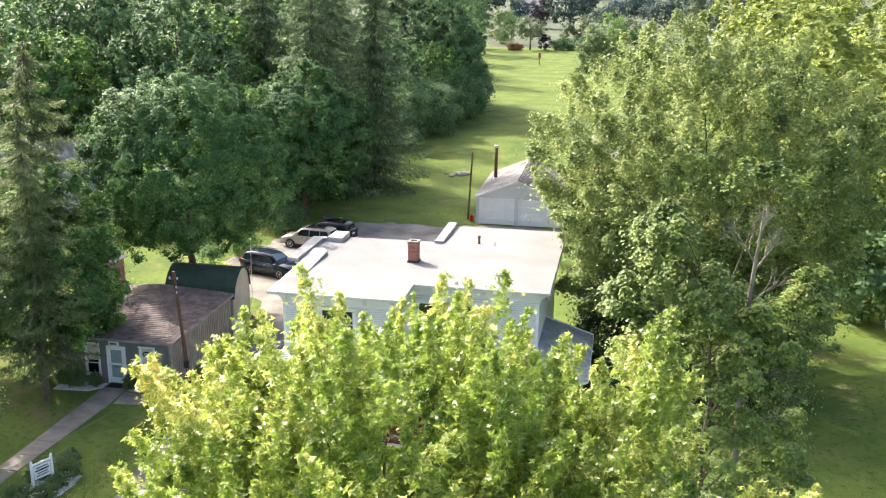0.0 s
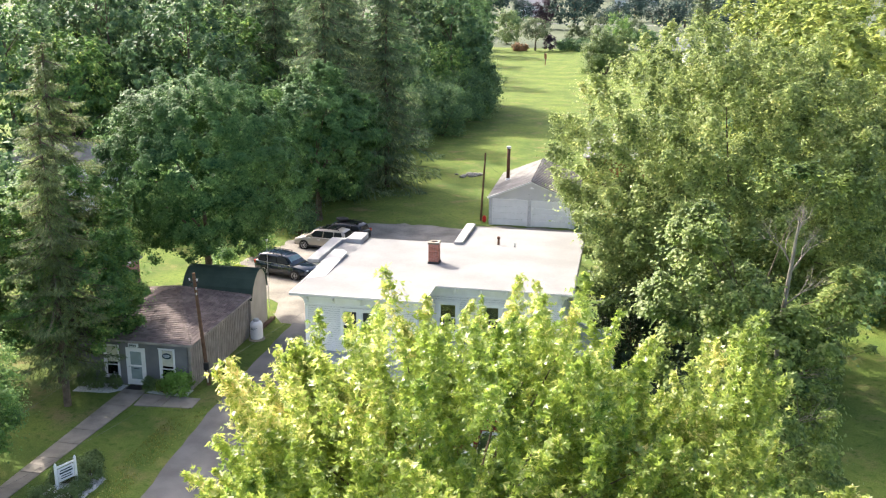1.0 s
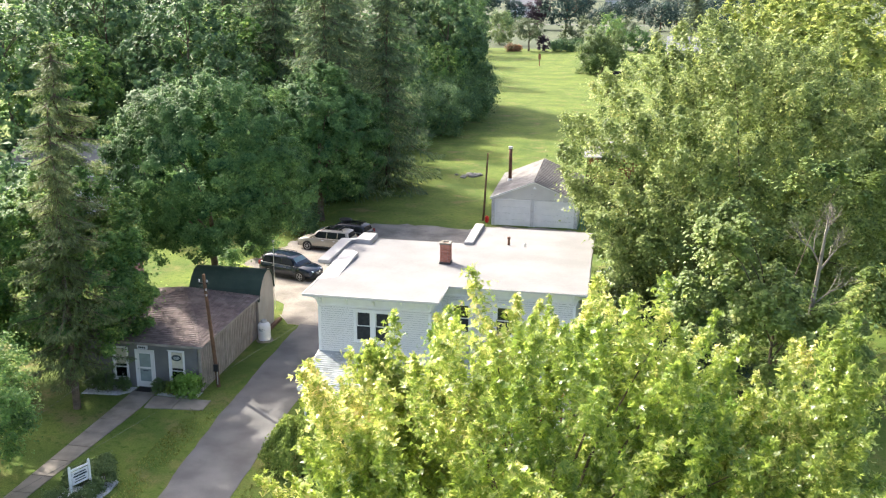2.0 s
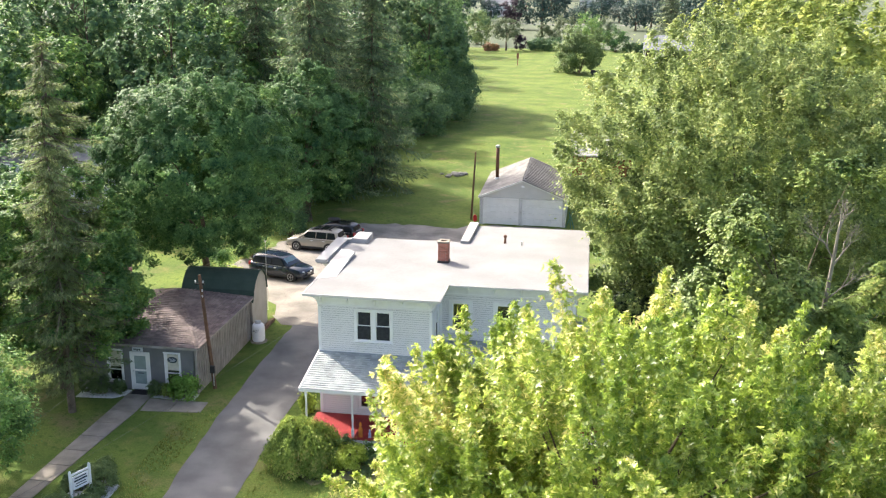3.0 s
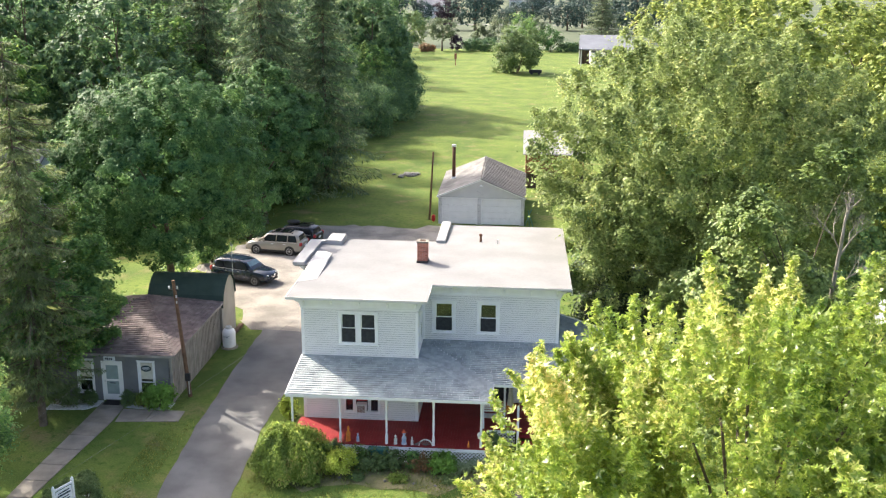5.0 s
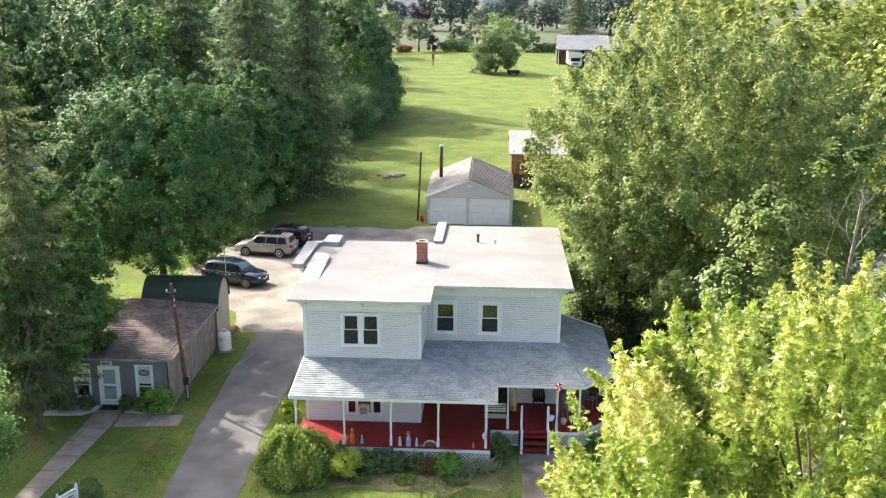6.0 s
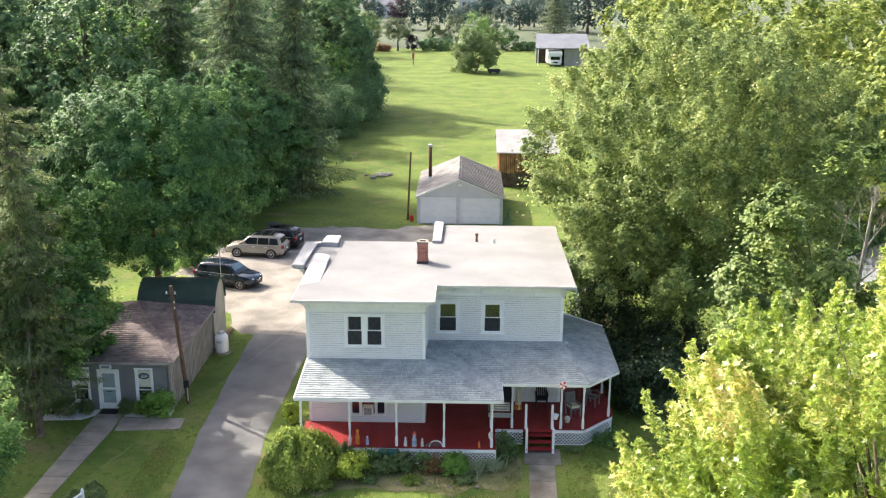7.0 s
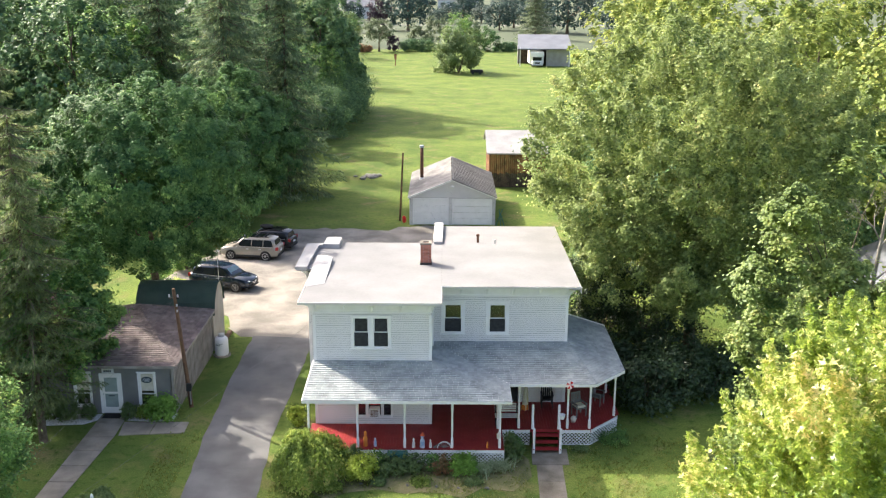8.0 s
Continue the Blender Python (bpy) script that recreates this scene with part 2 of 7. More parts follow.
M = dict(
    lawn=lawn_material(),
    asphalt=material("asphalt", (0.112, 0.111, 0.108), (0.186, 0.182, 0.176), 0.6, 0.92, bump=0.4, bump_scale=55, fine=0.5),
    gravel=material("gravel", (0.15, 0.136, 0.118), (0.31, 0.282, 0.245), 0.5, 0.95, bump=0.8, bump_scale=22, fine=0.7),
    concrete=material("concrete", (0.185, 0.162, 0.132), (0.295, 0.262, 0.220), 1.2, 0.9, bump=0.2, bump_scale=40),
    old_concrete=material("stained_old_concrete", (0.115, 0.102, 0.074), (0.270, 0.240, 0.198), 0.9, 0.95, bump=0.3, bump_scale=30, fine=0.4),
    soil=material("garden_soil", (0.110, 0.122, 0.044), (0.240, 0.210, 0.108), 1.1, 0.98, bump=0.8, bump_scale=18, fine=0.6),
    white_gravel=material("white_stone_chips", (0.42, 0.42, 0.42), (0.72, 0.72, 0.70), 9.0, 0.9, bump=0.9, bump_scale=25, fine=0.9),
    siding=material("pale_siding", (0.71, 0.685, 0.66), (0.78, 0.755, 0.73), 0.9, 0.55, bump=0.05),
    siding_grey=material("grey_siding", (0.58, 0.56, 0.54), (0.66, 0.64, 0.615), 0.9, 0.6, bump=0.05),
    trim=material("white_trim", (0.78, 0.765, 0.74), (0.86, 0.845, 0.82), 2.0, 0.5),
    membrane=material("white_roof_membrane", (0.182, 0.181, 0.181), (0.232, 0.230, 0.229), 0.45, 0.85, bump=0.08, bump_scale=8, fine=0.3),
    rim_white=material("white_rim_membrane", (0.30, 0.298, 0.296), (0.38, 0.377, 0.374), 0.8, 0.8, bump=0.08, bump_scale=8, fine=0.3),
    inside=material("dim_room", (0.10, 0.09, 0.08), (0.14, 0.13, 0.12), 1.0, 0.9),
    shingle_grey=material("grey_shingle", (0.256, 0.284, 0.286), (0.398, 0.426, 0.420), 1.3, 0.92, bump=0.3, bump_scale=70, island=0.12, fine=0.3),
    shingle_brown=material("brown_shingle", (0.104, 0.082, 0.078), (0.215, 0.172, 0.162), 1.0, 0.92, bump=0.3, bump_scale=70, island=0.25, fine=0.3),
    shingle_pale=material("pale_grey_shingle", (0.145, 0.138, 0.130), (0.280, 0.268, 0.252), 0.8, 0.92, bump=0.3, bump_scale=60, island=0.10, fine=0.3),
    # slab between the ribs: the grooves' shade is put into this dark metal
    ribbed=material("groove_shade_metal", (0.045, 0.041, 0.038), (0.075, 0.068, 0.062), 0.7, 0.75, metal=0.0, fine=0.3),
    rib_metal=material("worn_rib_metal", (0.170, 0.158, 0.146), (0.250, 0.232, 0.215), 0.7, 0.75, fine=0.3),
    red_paint=material("red_deck_paint", (0.21, 0.018, 0.020), (0.30, 0.032, 0.032), 1.6, 0.5, bump=0.1, bump_scale=30, fine=0.2),
    brick=material("red_brick", (0.33, 0.125, 0.085), (0.50, 0.235, 0.17), 5.0, 0.9, bump=0.2, bump_scale=50, island=0.3),
    mortar=material("mortar", (0.36, 0.33, 0.30), (0.46, 0.43, 0.40), 5.0, 0.95),
    flashing=material("dark_flashing", (0.035, 0.032, 0.03), (0.07, 0.06, 0.055), 6.0, 0.7),
    office_grey=material("grey_painted_shingle", (0.155, 0.155, 0.155), (0.215, 0.212, 0.205), 1.2, 0.8, bump=0.1),
    batten=material("weathered_grey_board", (0.25, 0.228, 0.20), (0.41, 0.375, 0.335), 1.5, 0.9, bump=0.25, bump_scale=30, island=0.12),
    shed_beige=material("beige_panel", (0.36, 0.33, 0.28), (0.45, 0.42, 0.36), 1.0, 0.85, bump=0.1),
    green_roof=material("dark_green_rolled_roofing", (0.030, 0.056, 0.045), (0.056, 0.088, 0.068), 0.9, 0.85, bump=0.25, bump_scale=50),
    barn=material("reddish_brown_boards", (0.100, 0.045, 0.023), (0.270, 0.120, 0.055), 1.1, 0.9, bump=0.2, island=0.3),
    barn_foot=material("dark_boards", (0.035, 0.026, 0.020), (0.11, 0.080, 0.058), 1.6, 0.9, bump=0.2, island=0.3),
    tin_roof=material("pale_tin_roof", (0.24, 0.235, 0.235), (0.34, 0.335, 0.33), 0.6, 0.7, bump=0.1, bump_scale=6, fine=0.3),
    pole_wood=material("tarred_pole_wood", (0.085, 0.048, 0.028), (0.17, 0.10, 0.06), 3.0, 0.85, bump=0.3, bump_scale=30),
    bark=material("bark", (0.075, 0.058, 0.042), (0.17, 0.135, 0.10), 3.0, 0.95, bump=0.6, bump_scale=20),
    dead_wood=material("bleached_dead_wood", (0.15, 0.13, 0.11), (0.29, 0.26, 0.22), 3.0, 0.9, bump=0.3, bump_scale=20),
    rust=material("rusted_flue", (0.10, 0.045, 0.025), (0.20, 0.10, 0.06), 4.0, 0.7, metal=0.2),
    galvanised=material("galvanised_metal", (0.50, 0.50, 0.50), (0.65, 0.65, 0.65), 4.0, 0.4, metal=0.6),
    tank=material("white_tank_enamel", (0.78, 0.78, 0.77), (0.86, 0.86, 0.85), 2.0, 0.35),
    navy=material("dark_blue_car_paint", (0.008, 0.015, 0.030), (0.014, 0.024, 0.044), 1.0, 0.12, metal=0.0, spec=0.8),
    tan=material("champagne_car_paint", (0.33, 0.295, 0.245), (0.39, 0.35, 0.295), 1.0, 0.2, metal=0.2, spec=0.6),
    black_paint=material("black_car_paint", (0.010, 0.010, 0.011), (0.018, 0.018, 0.02), 1.0, 0.25, spec=0.6),
    plastic=material("black_plastic", (0.018, 0.018, 0.018), (0.035, 0.035, 0.035), 5.0, 0.6),
    tyre=material("tyre_rubber", (0.015, 0.015, 0.015), (0.03, 0.03, 0.03), 8.0, 0.9),
    alloy=material("alloy_wheel", (0.50, 0.50, 0.51), (0.62, 0.62, 0.63), 5.0, 0.35, metal=0.8),
    lamp=material("headlamp_lens", (0.60, 0.62, 0.64), (0.75, 0.76, 0.78), 8.0, 0.15, spec=0.7),
    tail=material("red_tail_lamp", (0.30, 0.015, 0.015), (0.42, 0.03, 0.025), 8.0, 0.2, spec=0.7),
    car_glass=material("tinted_car_glass", (0.008, 0.010, 0.012), (0.014, 0.018, 0.020), 2.0, 0.12, spec=0.25),
    # windscreen: the sky's reflection is painted in as a blue-green base
    screen_glass=material("sky_tinted_windscreen", (0.06, 0.13, 0.15), (0.10, 0.19, 0.21), 2.0, 0.05, spec=1.0),
    pale_glass=material("screen_behind_glass", (0.26, 0.32, 0.31), (0.34, 0.40, 0.39), 2.0, 0.25, spec=0.6),
    teal=material("dull_teal_paint", (0.02, 0.10, 0.095), (0.04, 0.15, 0.14), 4.0, 0.6),
    blind=material("cream_blind", (0.58, 0.54, 0.42), (0.70, 0.66, 0.54), 4.0, 0.8),
    rubber_mat=material("dark_doormat", (0.015, 0.013, 0.012), (0.03, 0.026, 0.024), 6.0, 0.95),
    statue=material("painted_plaster", (0.55, 0.52, 0.47), (0.72, 0.69, 0.64), 5.0, 0.7),
    statue_red=material("painted_red_plaster", (0.42, 0.06, 0.03), (0.58, 0.12, 0.05), 5.0, 0.7),
    statue_blue=material("painted_blue_plaster", (0.20, 0.30, 0.46), (0.56, 0.58, 0.60), 5.0, 0.7),
    orange=material("orange_cloth", (0.55, 0.17, 0.03), (0.70, 0.26, 0.05), 6.0, 0.9),
    cream=material("cream_cloth", (0.55, 0.50, 0.38), (0.70, 0.64, 0.50), 6.0, 0.9),
    red=material("red_cloth", (0.45, 0.02, 0.025), (0.58, 0.04, 0.04), 6.0, 0.8),
    grey_wood=material("grey_bench_wood", (0.13, 0.12, 0.11), (0.21, 0.20, 0.185), 3.0, 0.85),
    stone=material("field_stone", (0.15, 0.14, 0.13), (0.32, 0.30, 0.275), 3.0, 0.9, bump=0.4, bump_scale=15, island=0.25),
    screen=material("insect_screen", (0.022, 0.024, 0.026), (0.045, 0.048, 0.050), 6.0, 0.8),
    wire=material("cable_sheath", (0.07, 0.07, 0.07), (0.17, 0.17, 0.17), 4.0, 0.6),
    grey_roof=material("grey_metal_roof", (0.13, 0.14, 0.16), (0.19, 0.20, 0.22), 0.3, 0.6),
    far_wall=material("pale_far_wall", (0.50, 0.53, 0.57), (0.60, 0.63, 0.66), 0.4, 0.8),
    sign_paint=material("white_sign_paint", (0.66, 0.68, 0.70), (0.78, 0.79, 0.80), 3.0, 0.6),
    ink=material("dark_lettering", (0.03, 0.05, 0.06), (0.05, 0.07, 0.08), 4.0, 0.7),
    glass=glass_material("window_glass"),
    clear_glass=glass_material("thin_window_glass", see=0.85),
    # leaves
    lf_fore=leaf_material("young_maple_leaf", (0.066, 0.150, 0.018), (0.38, 0.46, 0.075), (0.82, 0.66, 0.34), 0.44, rough=0.36, gloss=0.6, turn=0.99, glow=1.7),
    lf_cream_tip=leaf_material("cream_tipped_maple_leaf", (0.090, 0.170, 0.026), (0.46, 0.52, 0.120), (0.88, 0.70, 0.40), 0.46, rough=0.36, gloss=0.6, turn=0.94, glow=1.7),
    lf_maple=leaf_material("dark_maple_leaf", (0.020, 0.066, 0.028), (0.135, 0.250, 0.080), (0.40, 0.48, 0.16), 0.24, rough=0.55, gloss=0.1, turn=1.10, glow=1.9),
    lf_big=leaf_material("silver_maple_leaf", (0.062, 0.116, 0.036), (0.36, 0.43, 0.140), (0.64, 0.54, 0.24), 0.36, rough=0.5, gloss=0.25, turn=1.08),
    lf_small=leaf_material("mixed_green_leaf", (0.040, 0.092, 0.026), (0.28, 0.36, 0.095), (0.62, 0.52, 0.22), 0.32, gloss=0.3, turn=1.10),
    lf_mid=leaf_material("fresh_green_leaf", (0.036, 0.105, 0.036), (0.21, 0.36, 0.090), (0.44, 0.52, 0.15), 0.36),
    lf_wood=leaf_material("woodland_leaf", (0.034, 0.088, 0.052), (0.180, 0.295, 0.108), (0.42, 0.48, 0.18), 0.34, rough=0.55, gloss=0.2, turn=1.08),
    lf_gold=leaf_material("late_summer_leaf", (0.085, 0.137, 0.032), (0.30, 0.36, 0.085), (0.44, 0.41, 0.12), 0.40),
    needle=leaf_material("spruce_needle", (0.055, 0.092, 0.042), (0.210, 0.262, 0.098), (0.40, 0.40, 0.18), 0.40, rough=0.6, gloss=0.3, turn=1.1),
    needle_blue=leaf_material("dark_spruce_needle", (0.044, 0.086, 0.050), (0.175, 0.240, 0.110), (0.32, 0.36, 0.16), 0.36, rough=0.6, gloss=0.2),
    # undergrowth leaf with the deep shade under the trees put into its colour
    lf_deep_shade=leaf_material("shade_darkened_leaf", (0.012, 0.030, 0.014), (0.055, 0.095, 0.036), (0.12, 0.16, 0.06), 0.12, rough=0.45, gloss=0.3),
    lf_plum=leaf_material("plum_leaf", (0.030, 0.022, 0.036), (0.075, 0.050, 0.070), (0.12, 0.08, 0.10), 0.2),
    lf_sage=leaf_material("pale_sage_leaf", (0.060, 0.088, 0.052), (0.165, 0.215, 0.110), (0.28, 0.32, 0.17), 0.3),
    lf_box=leaf_material("boxwood_leaf", (0.070, 0.120, 0.046), (0.175, 0.245, 0.085), (0.28, 0.33, 0.12), 0.3),
    lf_weep=leaf_material("weeping_shrub_leaf", (0.075, 0.135, 0.030), (0.31, 0.40, 0.080), (0.50, 0.42, 0.17), 0.42),
    lf_blade=leaf_material("silvery_blade_leaf", (0.22, 0.28, 0.15), (0.42, 0.48, 0.30), (0.52, 0.54, 0.36), 0.3),
    lf_rusty=leaf_material("rusty_flower", (0.12, 0.12, 0.05), (0.34, 0.16, 0.08), (0.46, 0.22, 0.12), 0.3),
    lf_fresh=leaf_material("fresh_garden_leaf", (0.10, 0.20, 0.035), (0.22, 0.40, 0.08), (0.30, 0.45, 0.10), 0.4),
    lf_grass=leaf_material("lawn_grass", (0.115, 0.155, 0.038), (0.25, 0.27, 0.070), (0.33, 0.28, 0.13), 0.35, gloss=0.1),
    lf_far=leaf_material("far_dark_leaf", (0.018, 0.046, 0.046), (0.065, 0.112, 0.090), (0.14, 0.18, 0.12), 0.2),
    lf_lime=leaf_material("yellow_green_leaf", (0.22, 0.30, 0.04), (0.46, 0.54, 0.10), (0.56, 0.58, 0.18), 0.42),
)

# ---- mesh kit ----
def bmnew():
    return bmesh.new()


def box(bm, x0, x1, y0, y1, z0, z1):
    c = [bm.verts.new((x, y, z)) for z in (z0, z1) for y in (y0, y1) for x in (x0, x1)]
    for f in ((0, 2, 3, 1), (4, 5, 7, 6), (0, 1, 5, 4), (2, 6, 7, 3), (0, 4, 6, 2), (1, 3, 7, 5)):
        bm.faces.new([c[i] for i in f])
    return c


def rounded(bm, w, seg=2):
    bmesh.ops.bevel(bm, geom=list(bm.edges), offset=w, segments=seg, affect="EDGES", clamp_overlap=True)
    return bm


def prism(bm, pts, z0, z1):
    """A flat polygon of (x, y) pulled up from z0 to z1."""
    lo, hi = [bm.verts.new((x, y, z0)) for x, y in pts], [bm.verts.new((x, y, z1)) for x, y in pts]
    bm.faces.new(lo[::-1])
    bm.faces.new(hi)
    n = len(pts)
    for i in range(n):
        bm.faces.new((lo[i], lo[(i + 1) % n], hi[(i + 1) % n], hi[i]))


def slab(bm, pts, thick):
    """A plate over a polygon of space points, going down by thick."""
    hi, lo = [bm.verts.new(p) for p in pts], [bm.verts.new((p[0], p[1], p[2] - thick)) for p in pts]
    bm.faces.new(hi)
    bm.faces.new(lo[::-1])
    n = len(pts)
    for i in range(n):
        bm.faces.new((hi[i], lo[i], lo[(i + 1) % n], hi[(i + 1) % n]))


def tube(bm, p0, p1, r0, r1=None, seg=8):
    p0, p1 = Vector(p0), Vector(p1)
    r1 = r0 if r1 is None else r1
    q = (p1 - p0).to_track_quat("Z", "Y").to_matrix()
    rings = []
    for p, r in ((p0, r0), (p1, r1)):
        rings.append([bm.verts.new(p + q @ Vector((r * math.cos(2 * math.pi * i / seg), r * math.sin(2 * math.pi * i / seg), 0))) for i in range(seg)])
    for i in range(seg):
        bm.faces.new((rings[0][i], rings[0][(i + 1) % seg], rings[1][(i + 1) % seg], rings[1][i]))
    bm.faces.new(rings[0][::-1])
    bm.faces.new(rings[1])


def lathe(bm, profile, at=(0, 0, 0), seg=16):
    """A body of revolution round z from (radius, z) pairs."""
    rings = []
    for r, z in profile:
        rings.append([bm.verts.new((at[0] + r * math.cos(2 * math.pi * i / seg), at[1] + r * math.sin(2 * math.pi * i / seg), at[2] + z)) for i in range(seg)])
    for a, b in zip(rings, rings[1:]):
        for i in range(seg):
            bm.faces.new((a[i], a[(i + 1) % seg], b[(i + 1) % seg], b[i]))
    bm.faces.new(rings[0][::-1])
    bm.faces.new(rings[-1])


def beam(bm, p0, p1, w, h):
    """A square bar from p0 to p1, w wide and h high."""
    p0, p1 = Vector(p0), Vector(p1)
    d = (p1 - p0).normalized()
    side = d.cross(Vector((0, 0, 1)))
    side = side.normalized() if side.length > 1e-4 else Vector((1, 0, 0))
    up = side.cross(d)
    a = [[bm.verts.new(p + side * sx * w / 2 + up * sz * h / 2) for sx, sz in ((-1, -1), (1, -1), (1, 1), (-1, 1))] for p in (p0, p1)]
    for i in range(4):
        bm.faces.new((a[0][i], a[0][(i + 1) % 4], a[1][(i + 1) % 4], a[1][i]))
    bm.faces.new(a[0][::-1])
    bm.faces.new(a[1])


def mesh_of(bm, name, mat, smooth=False):
    bmesh.ops.recalc_face_normals(bm, faces=list(bm.faces))
    me = bpy.data.meshes.new(name)
    bm.to_mesh(me)
    bm.free()
    me.materials.append(mat)
    if smooth:
        me.polygons.foreach_set("use_smooth", [True] * len(me.polygons))
    return me


def part(name, bm, mat, parent=None, label="", smooth=False):
    """Link a bmesh (or a mesh) as one object under a thing or a part."""
    me = bm if isinstance(bm, bpy.types.Mesh) else mesh_of(bm, name, mat, smooth)
    ob = new(name, me)
    if parent:
        ob.parent = parent
    if label:
        ob["label"] = label
    return ob


def thing(name, label, category, at=(0, 0, 0), turn=0.0, group="", kind=""):
    ob = new(name)
    ob.matrix_basis = pose(*at, 0, 0, turn)
    ob.empty_display_size = 0.2
    return tagged(ob, label, category, group, kind)


def solid(name, bm, mat, label, category, at=(0, 0, 0), turn=0.0, group="", kind="", smooth=False):
    """A thing of one mesh."""
    ob = new(name, mesh_of(bm, name, mat, smooth))
    ob.matrix_basis = pose(*at, 0, 0, turn)
    return tagged(ob, label, category, group, kind)


# ---- leaves ----
LEAF = ([(0, -0.5, 0), (0.33, -0.02, 0.10), (0, 0.5, -0.02), (-0.33, -0.02, 0.10)], [(0, 1, 2), (0, 2, 3)])
MAPLE = ([(0, -0.5, 0), (0.55, 0.16, 0.12), (0.20, 0.14, 0.02), (0.15, -0.18, 0.0), (0, 0.68, -0.08), (-0.15, -0.18, 0.0), (-0.20, 0.14, 0.02), (-0.55, 0.16, 0.12)], [(0, 1, 2), (3, 4, 5), (0, 6, 7)])
NARROW = ([(0, -0.55, 0), (0.22, -0.05, 0.07), (0, 0.55, -0.05), (-0.22, -0.05, 0.07)], [(0, 1, 2), (0, 2, 3)])
SPRAY = ([(0, 0, 0), (0.12, 0.35, 0.02), (0.04, 1.0, -0.05), (-0.12, 0.4, 0.02)], [(0, 1, 2), (0, 2, 3)])


def leaves(name, centres, normals, sizes, mat, rng, shape=LEAF, heads=None):
    """One mesh of many leaves; normals face outward, heads give the leaf's long axis where it is known."""
    n = len(centres)
    nz = normals / np.maximum(np.linalg.norm(normals, axis=1, keepdims=True), 1e-6)
    ref = rng.normal(size=(n, 3)) if heads is None else heads
    ax = np.cross(ref, nz)
    ax /= np.maximum(np.linalg.norm(ax, axis=1, keepdims=True), 1e-6)
    ay = np.cross(nz, ax)
    tv, tf = np.array(shape[0], float), np.array(shape[1], int)
    k = len(tv)
    v = (centres[:, None] + sizes[:, None, None] * (tv[None, :, :1] * ax[:, None] + tv[None, :, 1:2] * ay[:, None] + tv[None, :, 2:] * nz[:, None])).reshape(-1, 3)
    f = (tf[None] + (np.arange(n) * k)[:, None, None]).reshape(-1, 3)
    me = bpy.data.meshes.new(name)
    me.vertices.add(len(v))
    me.vertices.foreach_set("co", v.astype(np.float32).ravel())
    me.loops.add(f.size)
    me.loops.foreach_set("vertex_index", f.astype(np.int32).ravel())
    me.polygons.add(len(f))
    me.polygons.foreach_set("loop_start", np.arange(0, f.size, 3, dtype=np.int32))
    me.update()
    me.validate()
    me.materials.append(mat)
    return me


def crown(name, rng, radii, centre_z, mat, count, size, clumps=150, clump=0.2, up=0.7, shape=LEAF, drop=0.35, flat=0.8, rough=0.3, wild=0.5, taper=0.0, more=(), shoot=0.0, lean=0.5, loose=0.25, ball=0.5, dome=0.45):
    """A crown of leaf clumps inside an uneven egg: clumps sit mostly near the outside, with gaps between them."""
    rx, ry, rz = radii
    d = rng.normal(size=(clumps, 3))
    d /= np.linalg.norm(d, axis=1, keepdims=True)
    d = d[d[:, 2] > -0.85]
    off = Vector(rng.uniform(-50, 50, 3))
    bulge = np.array([1 + rough * noise.noise(Vector(p) * 1.7 + off) + 0.5 * rough * noise.noise(Vector(p) * 4.3 + off) for p in d])
    depth = 1 - drop * rng.random(len(d)) ** 1.7
    wide = 1 - taper * d[:, 2]
    c = d * (bulge * depth)[:, None] * np.array([rx, ry, rz])
    c[:, :2] *= wide[:, None]
    for cx, cy, cz, ex, ey, ez, k in more:
        e = rng.normal(size=(k, 3))
        e /= np.linalg.norm(e, axis=1, keepdims=True)
        e = e[e[:, 2] > -0.7]
        swell = np.array([1 + rough * noise.noise(Vector(p) * 1.7 + off * 1.3) for p in e])
        e = e * (swell * (1 - drop * rng.random(len(e)) ** 1.7))[:, None] * np.array([ex, ey, ez])
        c = np.vstack([c, np.array([cx, cy, cz - centre_z]) + e])
    m = len(c)
    cr = clump * (rx + ry) / 2 * rng.uniform(0.6, 1.3, m)
    which = rng.choice(m, count, p=cr ** 2 / (cr ** 2).sum())
    e = rng.normal(size=(count, 3))
    e /= np.linalg.norm(e, axis=1, keepdims=True)
    rad = rng.random(count) ** 0.42 * np.where(rng.random(count) < loose, 2.3, 1.0)
    out = c / np.array([rx, ry, rz])
    if shoot:
        axis = out * lean + np.array([0, 0, 0.8]) + rng.normal(size=(m, 3)) * 0.25
        axis /= np.linalg.norm(axis, axis=1, keepdims=True)
        s = rng.random(count)
        p = c[which] + axis[which] * ((s - 0.35) * cr[which] * shoot)[:, None] + e * (cr[which] * rad * (1.05 - s) ** 0.6)[:, None] * np.array([1, 1, flat])
    else:
        p = c[which] + e * (cr[which] * rad)[:, None] * np.array([1, 1, flat])
    out = out[which]
    nrm = ball * e + dome * out + rng.normal(size=(count, 3)) * wild + np.array([0, 0, up])
    p[:, 2] += centre_z
    return leaves(name, p, nrm, size * rng.uniform(0.65, 1.3, count), mat, rng, shape), c + np.array([0, 0, centre_z])


